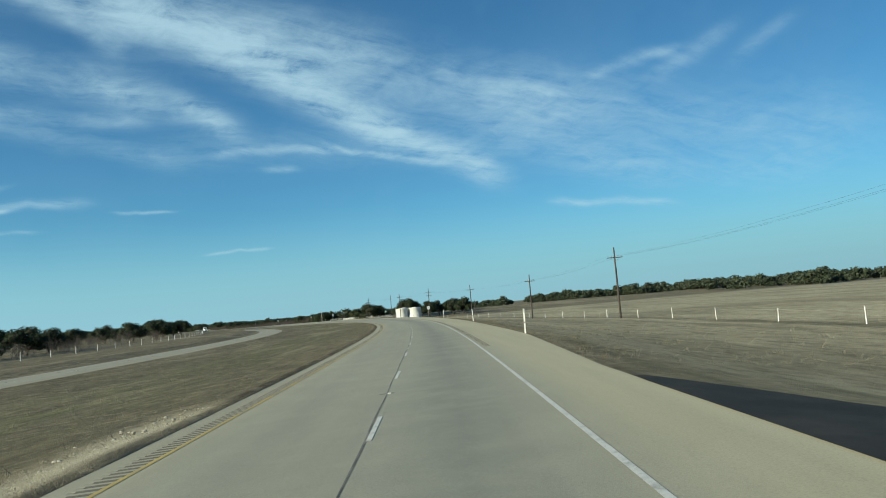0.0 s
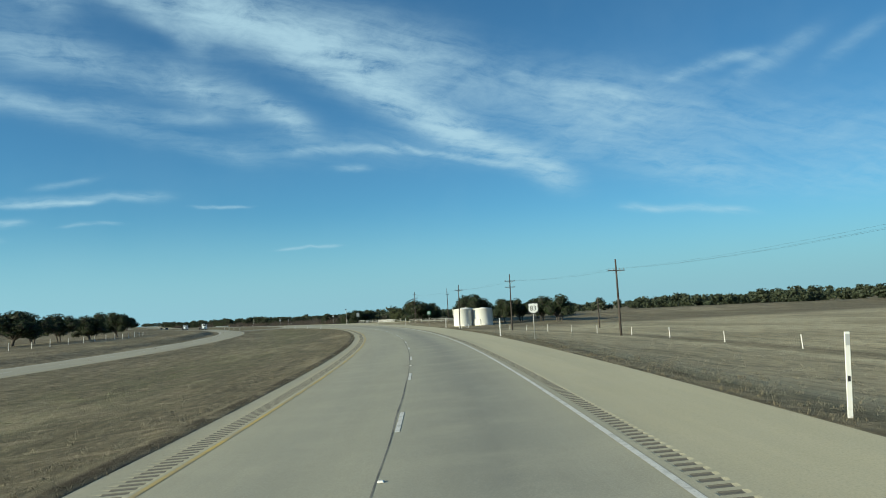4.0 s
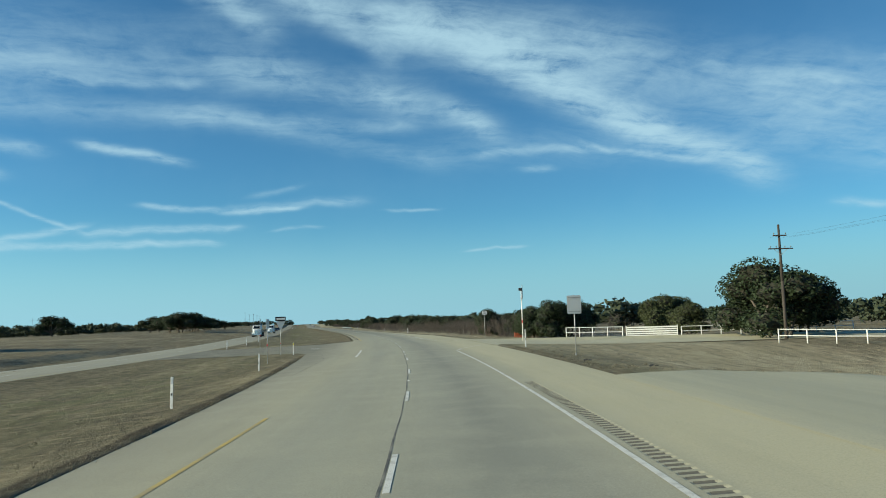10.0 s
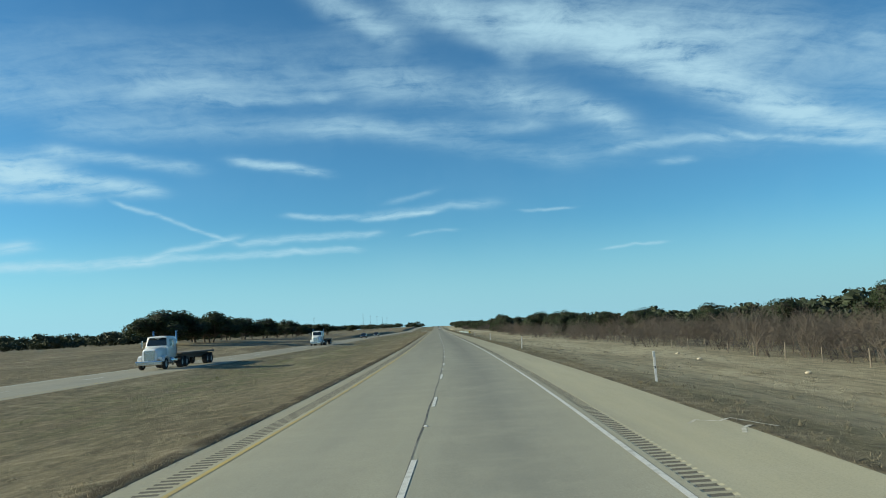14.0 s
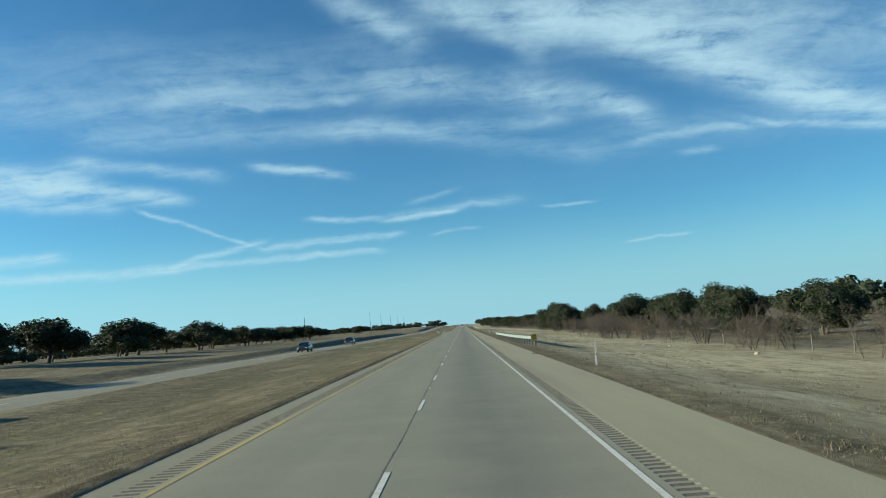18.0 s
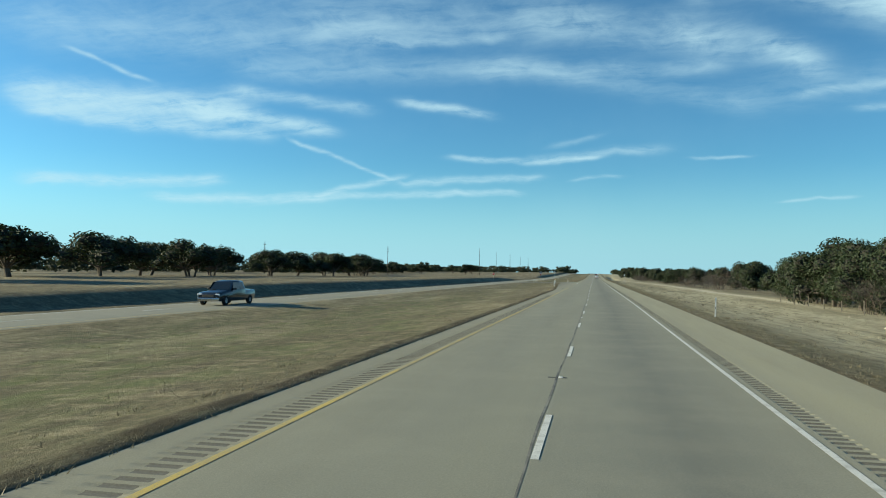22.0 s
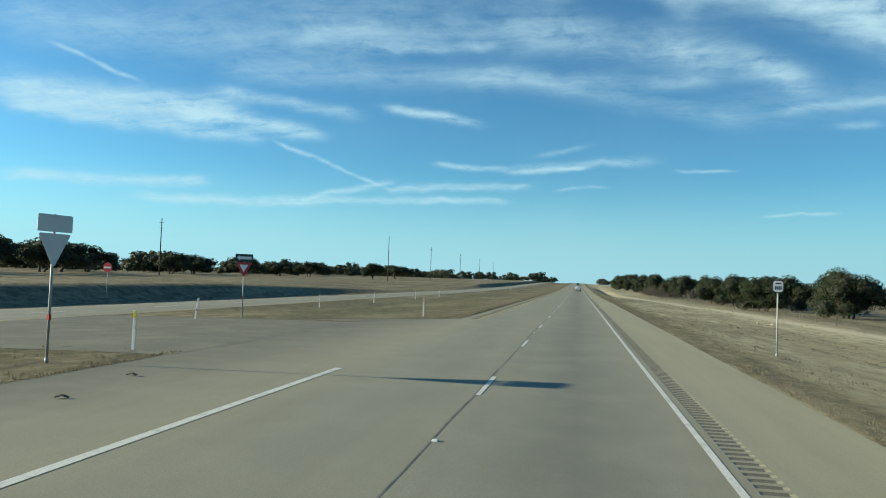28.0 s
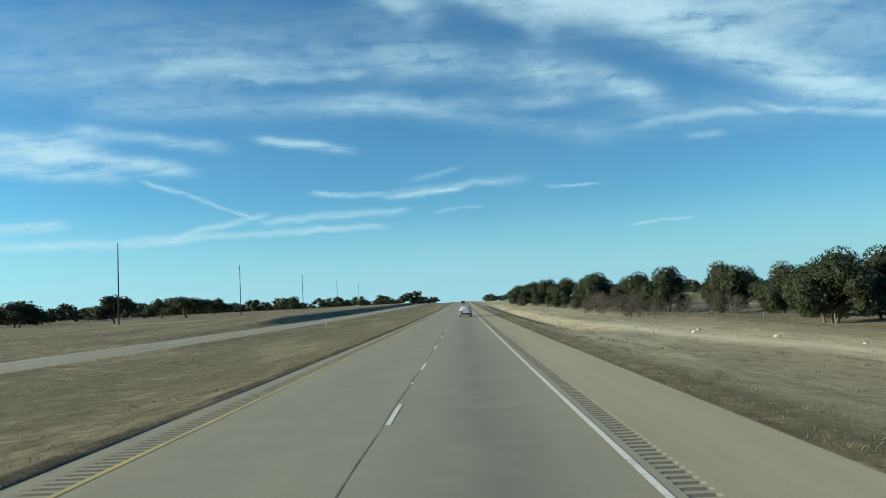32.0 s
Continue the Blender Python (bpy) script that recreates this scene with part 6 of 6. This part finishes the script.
def pipe_fence(points, high=1.25, rails=(0.65, 1.2), every=2.6, mesh=False, label="white steel pipe fence with two rails"):
    top = thing("pipe_fence", label, "fence", "white pipe fences")
    dense = []
    for (a, la), (b, lb) in zip(points, points[1:]):
        p, q = spot(a, la), spot(b, lb)
        steps = max(1, round((q - p).length / every))
        dense += [(a + (b - a) * k / steps, la + (lb - la) * k / steps) for k in range(steps)]
    dense.append(points[-1])
    spots = [spot(u, l) for u, l in dense]
    for p in spots:
        bm = bmesh.new()
        rod(bm, (p.x, p.y, p.z - 0.2), (p.x, p.y, p.z + high), 0.055, None, 8)
        part("post", bm, FENCE_WHITE, top)
    for z in rails:
        for p, q in zip(spots, spots[1:]):
            bm = bmesh.new()
            rod(bm, p + Vector((0, 0, z)), q + Vector((0, 0, z)), 0.045, None, 6)
            part("rail", bm, FENCE_WHITE, top)
    if mesh:
        bm = bmesh.new()
        for p, q in zip(spots, spots[1:]):
            for k in range(9):
                rod(bm, p.lerp(q, k / 9) + Vector((0, 0, 0.06)), p.lerp(q, k / 9) + Vector((0, 0, high)), 0.006, None, 3, False)
            for k in range(7):
                rod(bm, p + Vector((0, 0, 0.1 + 0.16 * k)), q + Vector((0, 0, 0.1 + 0.16 * k)), 0.006, None, 3, False)
        tagged(part("wire_mesh", bm, GALV_DULL, top), kind="stuff")
    return top


pipe_fence([(-133, 62), (-131.5, 46), (-128.5, 37), (-126.5, 33)])
pipe_fence([(-100.5, 21.0), (-101.5, 24), (-102.2, 27.5)], 1.35, (0.12, 0.72, 1.3), 1.7, True, "white pipe fence wing with wire mesh beside the side road")
pipe_fence([(-104.2, 34.0), (-105, 41), (-104, 56)])

top = thing("slatted_gate", "white gate of five broad horizontal slats", "gate")
a, b = spot(-102.4, 27.9), spot(-104.0, 33.6)
for p in (a, b):
    bm = bmesh.new()
    rod(bm, p - Vector((0, 0, 0.2)), p + Vector((0, 0, 1.4)), 0.06, None, 8)
    part("post", bm, FENCE_WHITE, top)
for k in range(5):
    bm = bmesh.new()
    mid = (a + b) / 2 + Vector((0, 0, 0.2 + 0.25 * k))
    box(bm, mid, ((b - a).length - 0.14, 0.035, 0.17), math.atan2(b.y - a.y, b.x - a.x), 0.008)
    part("slat", bm, FENCE_WHITE, top)


def wire_fence(points, every, high, mat, label, rows_=(0.3, 0.6, 0.9, 1.1), slim=0.05):
    top = thing("wire_fence", label, "fence", "wire fences")
    d = [0]
    for (a, la), (b, lb) in zip(points, points[1:]):
        d.append(d[-1] + math.hypot(b - a, lb - la))
    r = random.Random(len(points) * 7 + int(every))
    spots, s = [], 0.0
    while s < d[-1]:
        u, l = float(np.interp(s, d, [p[0] for p in points])), float(np.interp(s, d, [p[1] for p in points]))
        p = spot(u, l)
        spots.append(p)
        bm = bmesh.new()
        tip = p + Vector((r.gauss(0, 0.05), r.gauss(0, 0.05), high * r.uniform(0.9, 1.1)))
        rod(bm, p - Vector((0, 0, 0.2)), tip, slim * r.uniform(0.8, 1.2), slim * 0.8, 6)
        part("post", bm, mat, top)
        s += every * r.uniform(0.92, 1.08)
    for z in rows_:
        bm = bmesh.new()
        for p, q in zip(spots, spots[1:]):
            rod(bm, p + Vector((0, 0, z)), q + Vector((0, 0, z)), 0.004, None, 3, False)
        part("fence_wire", bm, WIRE, top)


wire_fence([(-560, 36), (-470, 35), (-360, 33.5), (-215, 33)], 12.5, 1.25, POST_WHITE, "wire fence with slim white posts along the field", slim=0.045)
wire_fence([(-20, 27), (120, 29), (240, 27.5), (330, 26)], 6.0, 1.25, GREY_WOOD, "wire fence on grey cedar posts before the brush", slim=0.06)
wire_fence([(405, 30), (520, 30), (640, 31)], 7.0, 1.2, GREY_WOOD, "wire fence on grey cedar posts before the woods", slim=0.055)
wire_fence([(-420, -58), (-250, -56), (-150, -54)], 9.0, 1.2, POST_WHITE, "wire fence beyond the other carriageway", slim=0.05)

# orange safety netting by the brush
top = thing("safety_netting", "crumpled orange plastic safety netting on stakes", "netting")
a, b = spot(-47.5, 27.0), spot(-44.0, 29.6)
bm = bmesh.new()
for i in range(26):
    p = a.lerp(b, i / 25) + Vector((0, 0.12 * math.sin(i * 1.1), 0))
    rod(bm, p + Vector((0, 0, 0.05)), p + Vector((0.03 * math.sin(i * 2.3), 0, 0.95 + 0.1 * math.sin(i * 0.7))), 0.018, None, 4, False)
    if i < 25:
        q = a.lerp(b, (i + 1) / 25) + Vector((0, 0.12 * math.sin((i + 1) * 1.1), 0))
        for k in range(9):
            rod(bm, p + Vector((0, 0, 0.08 + 0.105 * k)), q + Vector((0, 0, 0.08 + 0.105 * k + 0.02 * math.sin(i + k))), 0.02, None, 4, False)
part("net", bm, ORANGE, top)
for k in range(3):
    bm = bmesh.new()
    p = a.lerp(b, k / 2)
    rod(bm, p - Vector((0, 0, 0.2)), p + Vector((0, 0, 1.15)), 0.025, None, 6)
    part("stake", bm, GREY_WOOD, top)


# ---- guard rail ----
def guard_rail():
    top = thing("guard_rail", "galvanised steel guard rail on steel posts beside the shoulder", "guard rail")
    us_ = np.arange(153.2, 205.5, 0.95)
    ls_ = np.interp(us_, [153, 163, 176, 206], [8.35, 7.75, 7.45, 7.15])
    prof = [(0.02, 0.50), (-0.02, 0.52), (-0.075, 0.575), (-0.075, 0.605), (0.0, 0.655), (0.0, 0.685), (-0.075, 0.735), (-0.075, 0.765), (-0.02, 0.82), (0.02, 0.84)]
    v, f = [], []
    for u, l in zip(us_, ls_):
        e = float(land(u, 6.0))
        for off, z in prof:
            x, y = at(u, l + off)
            v.append((float(x), float(y), e + z - 0.02))
    k = len(prof)
    for i in range(len(us_) - 1):
        for j in range(k - 1):
            f.append((i * k + j, i * k + j + 1, (i + 1) * k + j + 1, (i + 1) * k + j))
    part("beam", quads("beam", v, f, GALV, smooth=False), None, top)
    for u, l in list(zip(us_, ls_))[::2]:
        e = float(land(u, 6.0))
        x, y = at(u, l + 0.24)
        bm = bmesh.new()
        box(bm, (float(x), float(y), e + 0.05), (0.15, 0.17, 1.55), heading(u), 0.012)
        part("post", bm, POST_STEEL, top)
        x, y = at(u, l + 0.09)
        bm = bmesh.new()
        box(bm, (float(x), float(y), e + 0.66), (0.14, 0.15, 0.34), heading(u), 0.01)
        part("spacer", bm, GREY_WOOD, top)
    # striped board at the near end
    p = spot(152.6, 8.4)
    bm = bmesh.new()
    z0 = float(land(153, 6.0)) + 0.42
    rect_plate(bm, 0, 0.3, 0.55, 0.6, -0.02, 0.0, 0.02)
    board = part("striped_board", bm, SIGN_YELLOW, top)
    board.matrix_basis = Matrix.Translation((p.x, p.y, z0))
    for k in range(4):
        bm = bmesh.new()
        s = -0.32 + 0.2 * k
        panel(bm, [(-0.27, max(0.01, min(0.59, 0.3 + s - 0.22))), (0.27, max(0.01, min(0.59, 0.3 + s + 0.16))), (0.27, max(0.012, min(0.592, 0.3 + s + 0.26))), (-0.27, max(0.012, min(0.592, 0.3 + s - 0.12)))], -0.026, -0.0205)
        part("black_stripe", bm, SIGN_BLACK, board)


guard_rail()


# ---- vehicles ----
def loft(bm, sections, cap=True):
    """A body through cross sections: (y, half widths and heights from the sill up to the middle of the roof)."""
    rings = []
    for y, prof in sections:
        pts = [(x, z) for x, z in prof] + [(-x, z) for x, z in reversed(prof)]
        rings.append([bm.verts.new((x, y, z)) for x, z in pts])
    n_ = len(rings[0])
    for a, b in zip(rings, rings[1:]):
        for k in range(n_):
            j = (k + 1) % n_
            bm.faces.new((a[k], a[j], b[j], b[k])).smooth = True
    if cap:
        bm.faces.new(rings[0][::-1])
        bm.faces.new(rings[-1])


def wheel(parent, x, y, r, width, name="wheel"):
    s = 1 if x > 0 else -1
    bm = bmesh.new()
    prof = [(r * 0.62, -width / 2), (r * 0.94, -width / 2), (r, -width * 0.36), (r, width * 0.36), (r * 0.94, width / 2), (r * 0.62, width / 2)]
    seg = 24
    rings = [[bm.verts.new((x + o, y + q * math.cos(2 * math.pi * k / seg), r + q * math.sin(2 * math.pi * k / seg))) for k in range(seg)] for q, o in prof]
    for a, b in zip(rings, rings[1:] + rings[:1]):
        for k in range(seg):
            bm.faces.new((a[k], a[(k + 1) % seg], b[(k + 1) % seg], b[k])).smooth = True
    w = part(name, bm, TYRE, parent)
    bm = bmesh.new()
    rod(bm, (x - width * 0.3 * s, y, r), (x + width * 0.36 * s, y, r), r * 0.6, r * 0.56, 20)
    for k in range(5):
        a = 2 * math.pi * k / 5
        rod(bm, (x + width * 0.42 * s, y, r), (x + width * 0.4 * s, y + r * 0.5 * math.cos(a), r + r * 0.5 * math.sin(a)), r * 0.09, r * 0.06, 5)
    part("rim", bm, RIM, w)


def car(name, label, paint, long=4.65, wide=1.84, high=1.68, bed=False, group=""):
    """A sport utility or a pickup; its front points to +y."""
    top = thing(name, label, "car", group)
    h, hw, L = high, wide / 2, long / 2
    sill = 0.30
    belt = h * 0.60
    def sec(y, w, low, top_z, roof_w=None, roof_z=None):
        if roof_z:
            return (y, [(w * 0.90, low), (w * 0.99, low + 0.14), (w, low + 0.38), (w * 0.985, top_z), (roof_w + 0.05, roof_z - 0.1), (roof_w * 0.9, roof_z - 0.02), (0.02, roof_z)])
        return (y, [(w * 0.90, low), (w * 0.99, low + 0.14), (w, low + 0.38), (w * 0.975, top_z - 0.06), (w * 0.9, top_z), (w * 0.5, top_z + 0.03), (0.02, top_z + 0.04)])
    bm = bmesh.new()
    hood = belt - 0.06
    if bed:
        ss = [sec(-L, hw * 0.94, sill + 0.18, belt - 0.03), sec(-L + 0.08, hw, sill + 0.05, belt), sec(-L + 1.55, hw, sill, belt), sec(-L + 1.65, hw, sill, belt, hw * 0.72, belt + 0.02),
              sec(-L + 1.8, hw, sill, belt, hw * 0.74, h - 0.03), sec(-0.4, hw, sill, belt, hw * 0.78, h), sec(0.35, hw, sill, belt, hw * 0.75, h - 0.05), sec(1.05, hw, sill, hood + 0.02)]
    else:
        ss = [sec(-L, hw * 0.90, sill + 0.20, belt - 0.08, hw * 0.70, belt + 0.06), sec(-L + 0.10, hw * 0.98, sill + 0.06, belt, hw * 0.72, belt + 0.22), sec(-L + 0.42, hw, sill, belt, hw * 0.74, h - 0.05), sec(-L + 1.2, hw, sill, belt, hw * 0.78, h),
              sec(0.0, hw, sill, belt, hw * 0.78, h), sec(0.45, hw, sill, belt, hw * 0.75, h - 0.07), sec(1.2, hw, sill, hood + 0.03)]
    ss += [sec(L - 0.35, hw * 0.97, sill, hood - 0.09), sec(L - 0.08, hw * 0.88, sill + 0.04, hood - 0.2), sec(L, hw * 0.8, sill + 0.12, hood - 0.3)]
    loft(bm, ss)
    body = part("body", bm, paint, top)
    # glass, set just proud of the body
    def pane(points, name_="window"):
        b = bmesh.new()
        b.faces.new([b.verts.new(p) for p in points])
        part(name_, b, GLASS, top)
    rw = hw * 0.74
    if not bed:
        pane([(-hw * 0.80, -L + 0.055, belt + 0.05), (hw * 0.80, -L + 0.055, belt + 0.05), (rw * 0.88, -L + 0.335, h - 0.17), (-rw * 0.88, -L + 0.335, h - 0.17)], "rear_window")
    else:
        pane([(-hw * 0.72, -L + 1.63, belt + 0.06), (hw * 0.72, -L + 1.63, belt + 0.06), (rw * 0.86, -L + 1.73, h - 0.14), (-rw * 0.86, -L + 1.73, h - 0.14)], "rear_window")
    pane([(hw * 0.80, 1.16, belt + 0.04), (-hw * 0.80, 1.16, belt + 0.04), (-rw * 0.88, 0.56, h - 0.14), (rw * 0.88, 0.56, h - 0.14)], "windscreen")
    y0 = -L + (1.85 if bed else 0.55)
    for s in (-1, 1):
        for a, b_ in ((y0, -0.32), (-0.25, 0.62)) if not bed else ((y0, -0.3), (-0.22, 0.62)):
            b = bmesh.new()
            pts = [(s * (hw * 0.99 + 0.012), a, belt + 0.05), (s * (hw * 0.985 + 0.012), b_ + 0.3 if b_ > 0.5 else b_, belt + 0.05), (s * (rw + 0.085), b_ if b_ > 0.5 else b_, h - 0.15), (s * (rw + 0.085), a + 0.12, h - 0.15)]
            b.faces.new([b.verts.new(p) for p in pts])
            part("side_window", b, GLASS, top)
        b = bmesh.new()
        box(b, (s * (hw + 0.10), 0.75, belt + 0.10), (0.20, 0.12, 0.15), bevel=0.03)
        part("mirror", b, paint if not bed else PLASTIC, top)
        b = bmesh.new()
        box(b, (s * hw * 0.80, -L + 0.03, belt - 0.20), (0.26, 0.10, 0.30), bevel=0.03)
        part("tail_lamp", b, LAMP_RED, top)
        b = bmesh.new()
        box(b, (s * hw * 0.70, L - 0.10, hood - 0.26), (0.36, 0.16, 0.16), bevel=0.03)
        part("headlight", b, LAMP_CLEAR, top)
        wheel(top, s * (hw - 0.10), L - 0.92, 0.36, 0.24)
        wheel(top, s * (hw - 0.10), -L + 0.86, 0.36, 0.24)
    b = bmesh.new()
    box(b, (0, -L + 0.02, sill + 0.2), (wide * 0.92, 0.16, 0.2), bevel=0.04)
    part("rear_bumper", b, PLASTIC, top)
    b = bmesh.new()
    box(b, (0, L - 0.04, sill + 0.16), (wide * 0.86, 0.16, 0.2), bevel=0.04)
    part("front_bumper", b, PLASTIC if not bed else CHROME, top)
    b = bmesh.new()
    box(b, (0, L - 0.02, hood - 0.34), (wide * 0.46, 0.07, 0.17), bevel=0.02)
    part("grille", b, PLASTIC, top)
    b = bmesh.new()
    box(b, (0, -L - 0.0, sill + 0.46), (0.34, 0.03, 0.16), bevel=0.005)
    part("number_plate", b, SIGN_WHITE, top)
    return top


def stand(ob, u, l, back=False):
    lay(ob, u, l, 0.012)
    if back:
        ob.matrix_basis = ob.matrix_basis @ Matrix.Rotation(math.pi, 4, "Z")


stand(car("suv", "silver sport utility car on the highway", CAR_SILVER), 667, 1.95)
stand(car("suv", "dark blue-black sport utility car on the opposite carriageway", CAR_DARK, 4.9, 1.95, 1.8), 214, -27.2, True)
stand(car("pickup", "dark pickup truck on the opposite carriageway", CAR_DARK, 5.6, 1.98, 1.85, True), 266, -27.0, True)
stand(car("suv", "small dark car far ahead on the highway", CAR_DARK, 4.5, 1.8, 1.5), 905, 1.9)


def flatbed_truck(u, l):
    """A white conventional tractor with a flatbed trailer, its front to +y, seen coming towards the camera."""
    top = thing("flatbed_truck", "white conventional truck tractor pulling an empty flatbed trailer", "truck", "flatbed trucks")
    def add(name, mat, centre, size, bevel=0.04, taper=1.0):
        bm = bmesh.new()
        box(bm, centre, size, 0, bevel, taper)
        return part(name, bm, mat, top)
    bm = bmesh.new()
    loft(bm, [(3.0, [(1.05, 1.0), (1.1, 1.5), (1.12, 2.2), (1.02, 2.85), (0.9, 2.98), (0.4, 3.03), (0.02, 3.05)]), (4.6, [(1.05, 1.0), (1.1, 1.5), (1.12, 2.1), (0.98, 2.85), (0.86, 2.96), (0.4, 3.0), (0.02, 3.02)]), (4.95, [(1.05, 1.0), (1.1, 1.5), (1.1, 1.95), (1.0, 2.05), (0.9, 2.1), (0.4, 2.12), (0.02, 2.13)])])
    cab = part("cab", bm, CAR_WHITE, top)
    bm = bmesh.new()
    loft(bm, [(4.9, [(0.85, 0.85), (0.95, 1.2), (0.95, 1.7), (0.85, 1.98), (0.6, 2.06), (0.3, 2.08), (0.02, 2.09)]), (6.4, [(0.7, 0.8), (0.78, 1.1), (0.76, 1.55), (0.66, 1.82), (0.5, 1.88), (0.3, 1.9), (0.02, 1.91)]), (6.65, [(0.62, 0.8), (0.68, 1.1), (0.66, 1.5), (0.58, 1.68), (0.45, 1.74), (0.3, 1.76), (0.02, 1.77)])])
    hood_ = part("hood", bm, CAR_WHITE, top)
    add("grille", CHROME, (0, 6.67, 1.28), (0.95, 0.06, 0.9), 0.03)
    add("front_bumper", CHROME, (0, 6.75, 0.62), (2.35, 0.25, 0.36), 0.06)
    bm = bmesh.new()
    bm.faces.new([bm.verts.new(p) for p in [(0.93, 4.965, 2.16), (-0.93, 4.965, 2.16), (-0.80, 4.665, 2.84), (0.80, 4.665, 2.84)]])
    part("windscreen", bm, GLASS, top)
    for s in (-1, 1):
        bm = bmesh.new()
        bm.faces.new([bm.verts.new(p) for p in [(s * 1.135, 3.7, 2.08), (s * 1.135, 4.7, 2.05), (s * 1.03, 4.5, 2.72), (s * 1.05, 3.7, 2.75)]])
        part("side_window", bm, GLASS, top)
        bm = bmesh.new()
        arch = [(5.08, 0.62), (5.12, 1.0), (5.35, 1.22), (5.7, 1.3), (6.05, 1.22), (6.3, 1.02), (6.36, 0.75), (6.26, 0.75), (6.2, 0.95), (5.98, 1.1), (5.7, 1.16), (5.42, 1.1), (5.22, 0.95), (5.18, 0.62)]
        faces_ = [[bm.verts.new((s * x, y, z)) for y, z in arch] for x in (0.84, 1.22)]
        bm.faces.new(faces_[0])
        bm.faces.new(faces_[1][::-1])
        for k in range(len(arch)):
            q = (k + 1) % len(arch)
            bm.faces.new((faces_[0][k], faces_[0][q], faces_[1][q], faces_[1][k]))
        bmesh.ops.recalc_face_normals(bm, faces=bm.faces)
        part("fender", bm, CAR_WHITE, hood_)
        add("headlight", LAMP_CLEAR, (s * 0.92, 6.45, 1.05), (0.34, 0.22, 0.26), 0.05)
        add("mirror", CHROME, (s * 1.42, 4.75, 2.3), (0.14, 0.1, 0.62), 0.03)
        bm = bmesh.new()
        rod(bm, (s * 1.08, 2.85, 1.1), (s * 1.08, 2.85, 3.5), 0.075, None, 12)
        part("exhaust_stack", bm, CHROME, top)
        bm = bmesh.new()
        rod(bm, (s * 0.95, 3.1, 0.75), (s * 0.95, 4.7, 0.75), 0.32, None, 18)
        part("fuel_tank", bm, CHROME, top)
        wheel(top, s * 1.05, 5.7, 0.52, 0.3)
        for y in (1.55, 0.3, -6.2, -7.45):
            wheel(top, s * 0.98, y, 0.5, 0.52)
    add("chassis", PLASTIC, (0, 2.6, 0.8), (0.9, 7.0, 0.24), 0.03)
    add("visor", CAR_WHITE, (0, 4.78, 2.9), (1.7, 0.25, 0.08), 0.02)
    add("trailer_deck", GREY_WOOD, (0, -3.1, 1.32), (2.5, 10.2, 0.14), 0.02)
    for s in (-1, 1):
        add("trailer_beam", PLASTIC, (s * 0.5, -3.1, 1.02), (0.16, 10.0, 0.46), 0.02)
        add("side_rail", PLASTIC, (s * 1.26, -3.1, 1.3), (0.05, 10.2, 0.16), 0.01)
        add("landing_leg", PLASTIC, (s * 0.6, -0.9, 0.62), (0.14, 0.14, 0.9), 0.01)
    add("rear_frame", PLASTIC, (0, -8.15, 0.85), (2.2, 0.1, 0.5), 0.02)
    stand(top, u, l, True)


flatbed_truck(18, -26.5)
flatbed_truck(106, -26.0)

# ---- small things on the verge ----
def stone(u, l, size, mat, seed, label, name="stone"):
    r = random.Random(seed)
    bm = bmesh.new()
    bmesh.ops.create_icosphere(bm, subdivisions=2, radius=size)
    for v in bm.verts:
        v.co *= 1 + 0.28 * (noise.noise(v.co * (1.8 / size) + Vector((seed, 0, 0))))
        v.co.z *= 0.6
    top = part(name, bm, mat, None)
    tagged(top, label, "stone", "pale stones")
    top.matrix_basis = put(u, l, r.random() * 6, -size * 0.2)


r_ = random.Random(5)
for k in range(44):
    u = r_.uniform(-60, 640)
    stone(u, float(edge_r(u)) + r_.uniform(12, 17), r_.uniform(0.08, 0.26), LIMESTONE, k, "pale limestone lump lying in the sandy verge")
for k in range(46):
    stone(r_.uniform(-484, -473), -6.5 + r_.gauss(0, 0.45), r_.uniform(0.02, 0.06), LIMESTONE, 70 + k, "pale broken stone at the pavement's edge")


def tread(u, l, turn, size=1.0):
    """A curled strip of shed tyre tread."""
    bm = bmesh.new()
    seg = 14
    rings = []
    for k in range(seg + 1):
        a = k / seg
        x, y, z = 0.46 * (a - 0.5), 0.06 * math.sin(a * 5), 0.03 + 0.05 * math.sin(a * math.pi) ** 2
        rings.append([bm.verts.new((x, y - 0.09, z)), bm.verts.new((x, y + 0.09, z + 0.02)), bm.verts.new((x, y + 0.085, z - 0.015)), bm.verts.new((x, y - 0.085, z - 0.03))])
    for a, b in zip(rings, rings[1:]):
        for k in range(4):
            bm.faces.new((a[k], a[(k + 1) % 4], b[(k + 1) % 4], b[k]))
    bm.faces.new(rings[0][::-1])
    bm.faces.new(rings[-1])
    ob = part("tyre_tread", bm, TYRE, None)
    tagged(ob, "curled strip of black shed tyre tread on the shoulder", "debris", "shed tyre treads")
    lay(ob, u, l, 0.02)
    ob.matrix_basis = ob.matrix_basis @ Matrix.Rotation(turn, 4, "Z") @ Matrix.Scale(size, 4)


for u, l, t in [(131.5, 6.35, 0.2), (187.5, 6.5, 1.0), (-152, 9.0, 0.1), (-156, 11.0, 0.4), (-111.4, 5.6, 0.2), (372, -6.3, 0.3), (340, -4.6, 0.7), (430, -7.5, 0.1), (427, -6.9, 0.5)]:
    tread(u, l, t, 0.5 if u > 300 or u == -111.4 else 0.85)
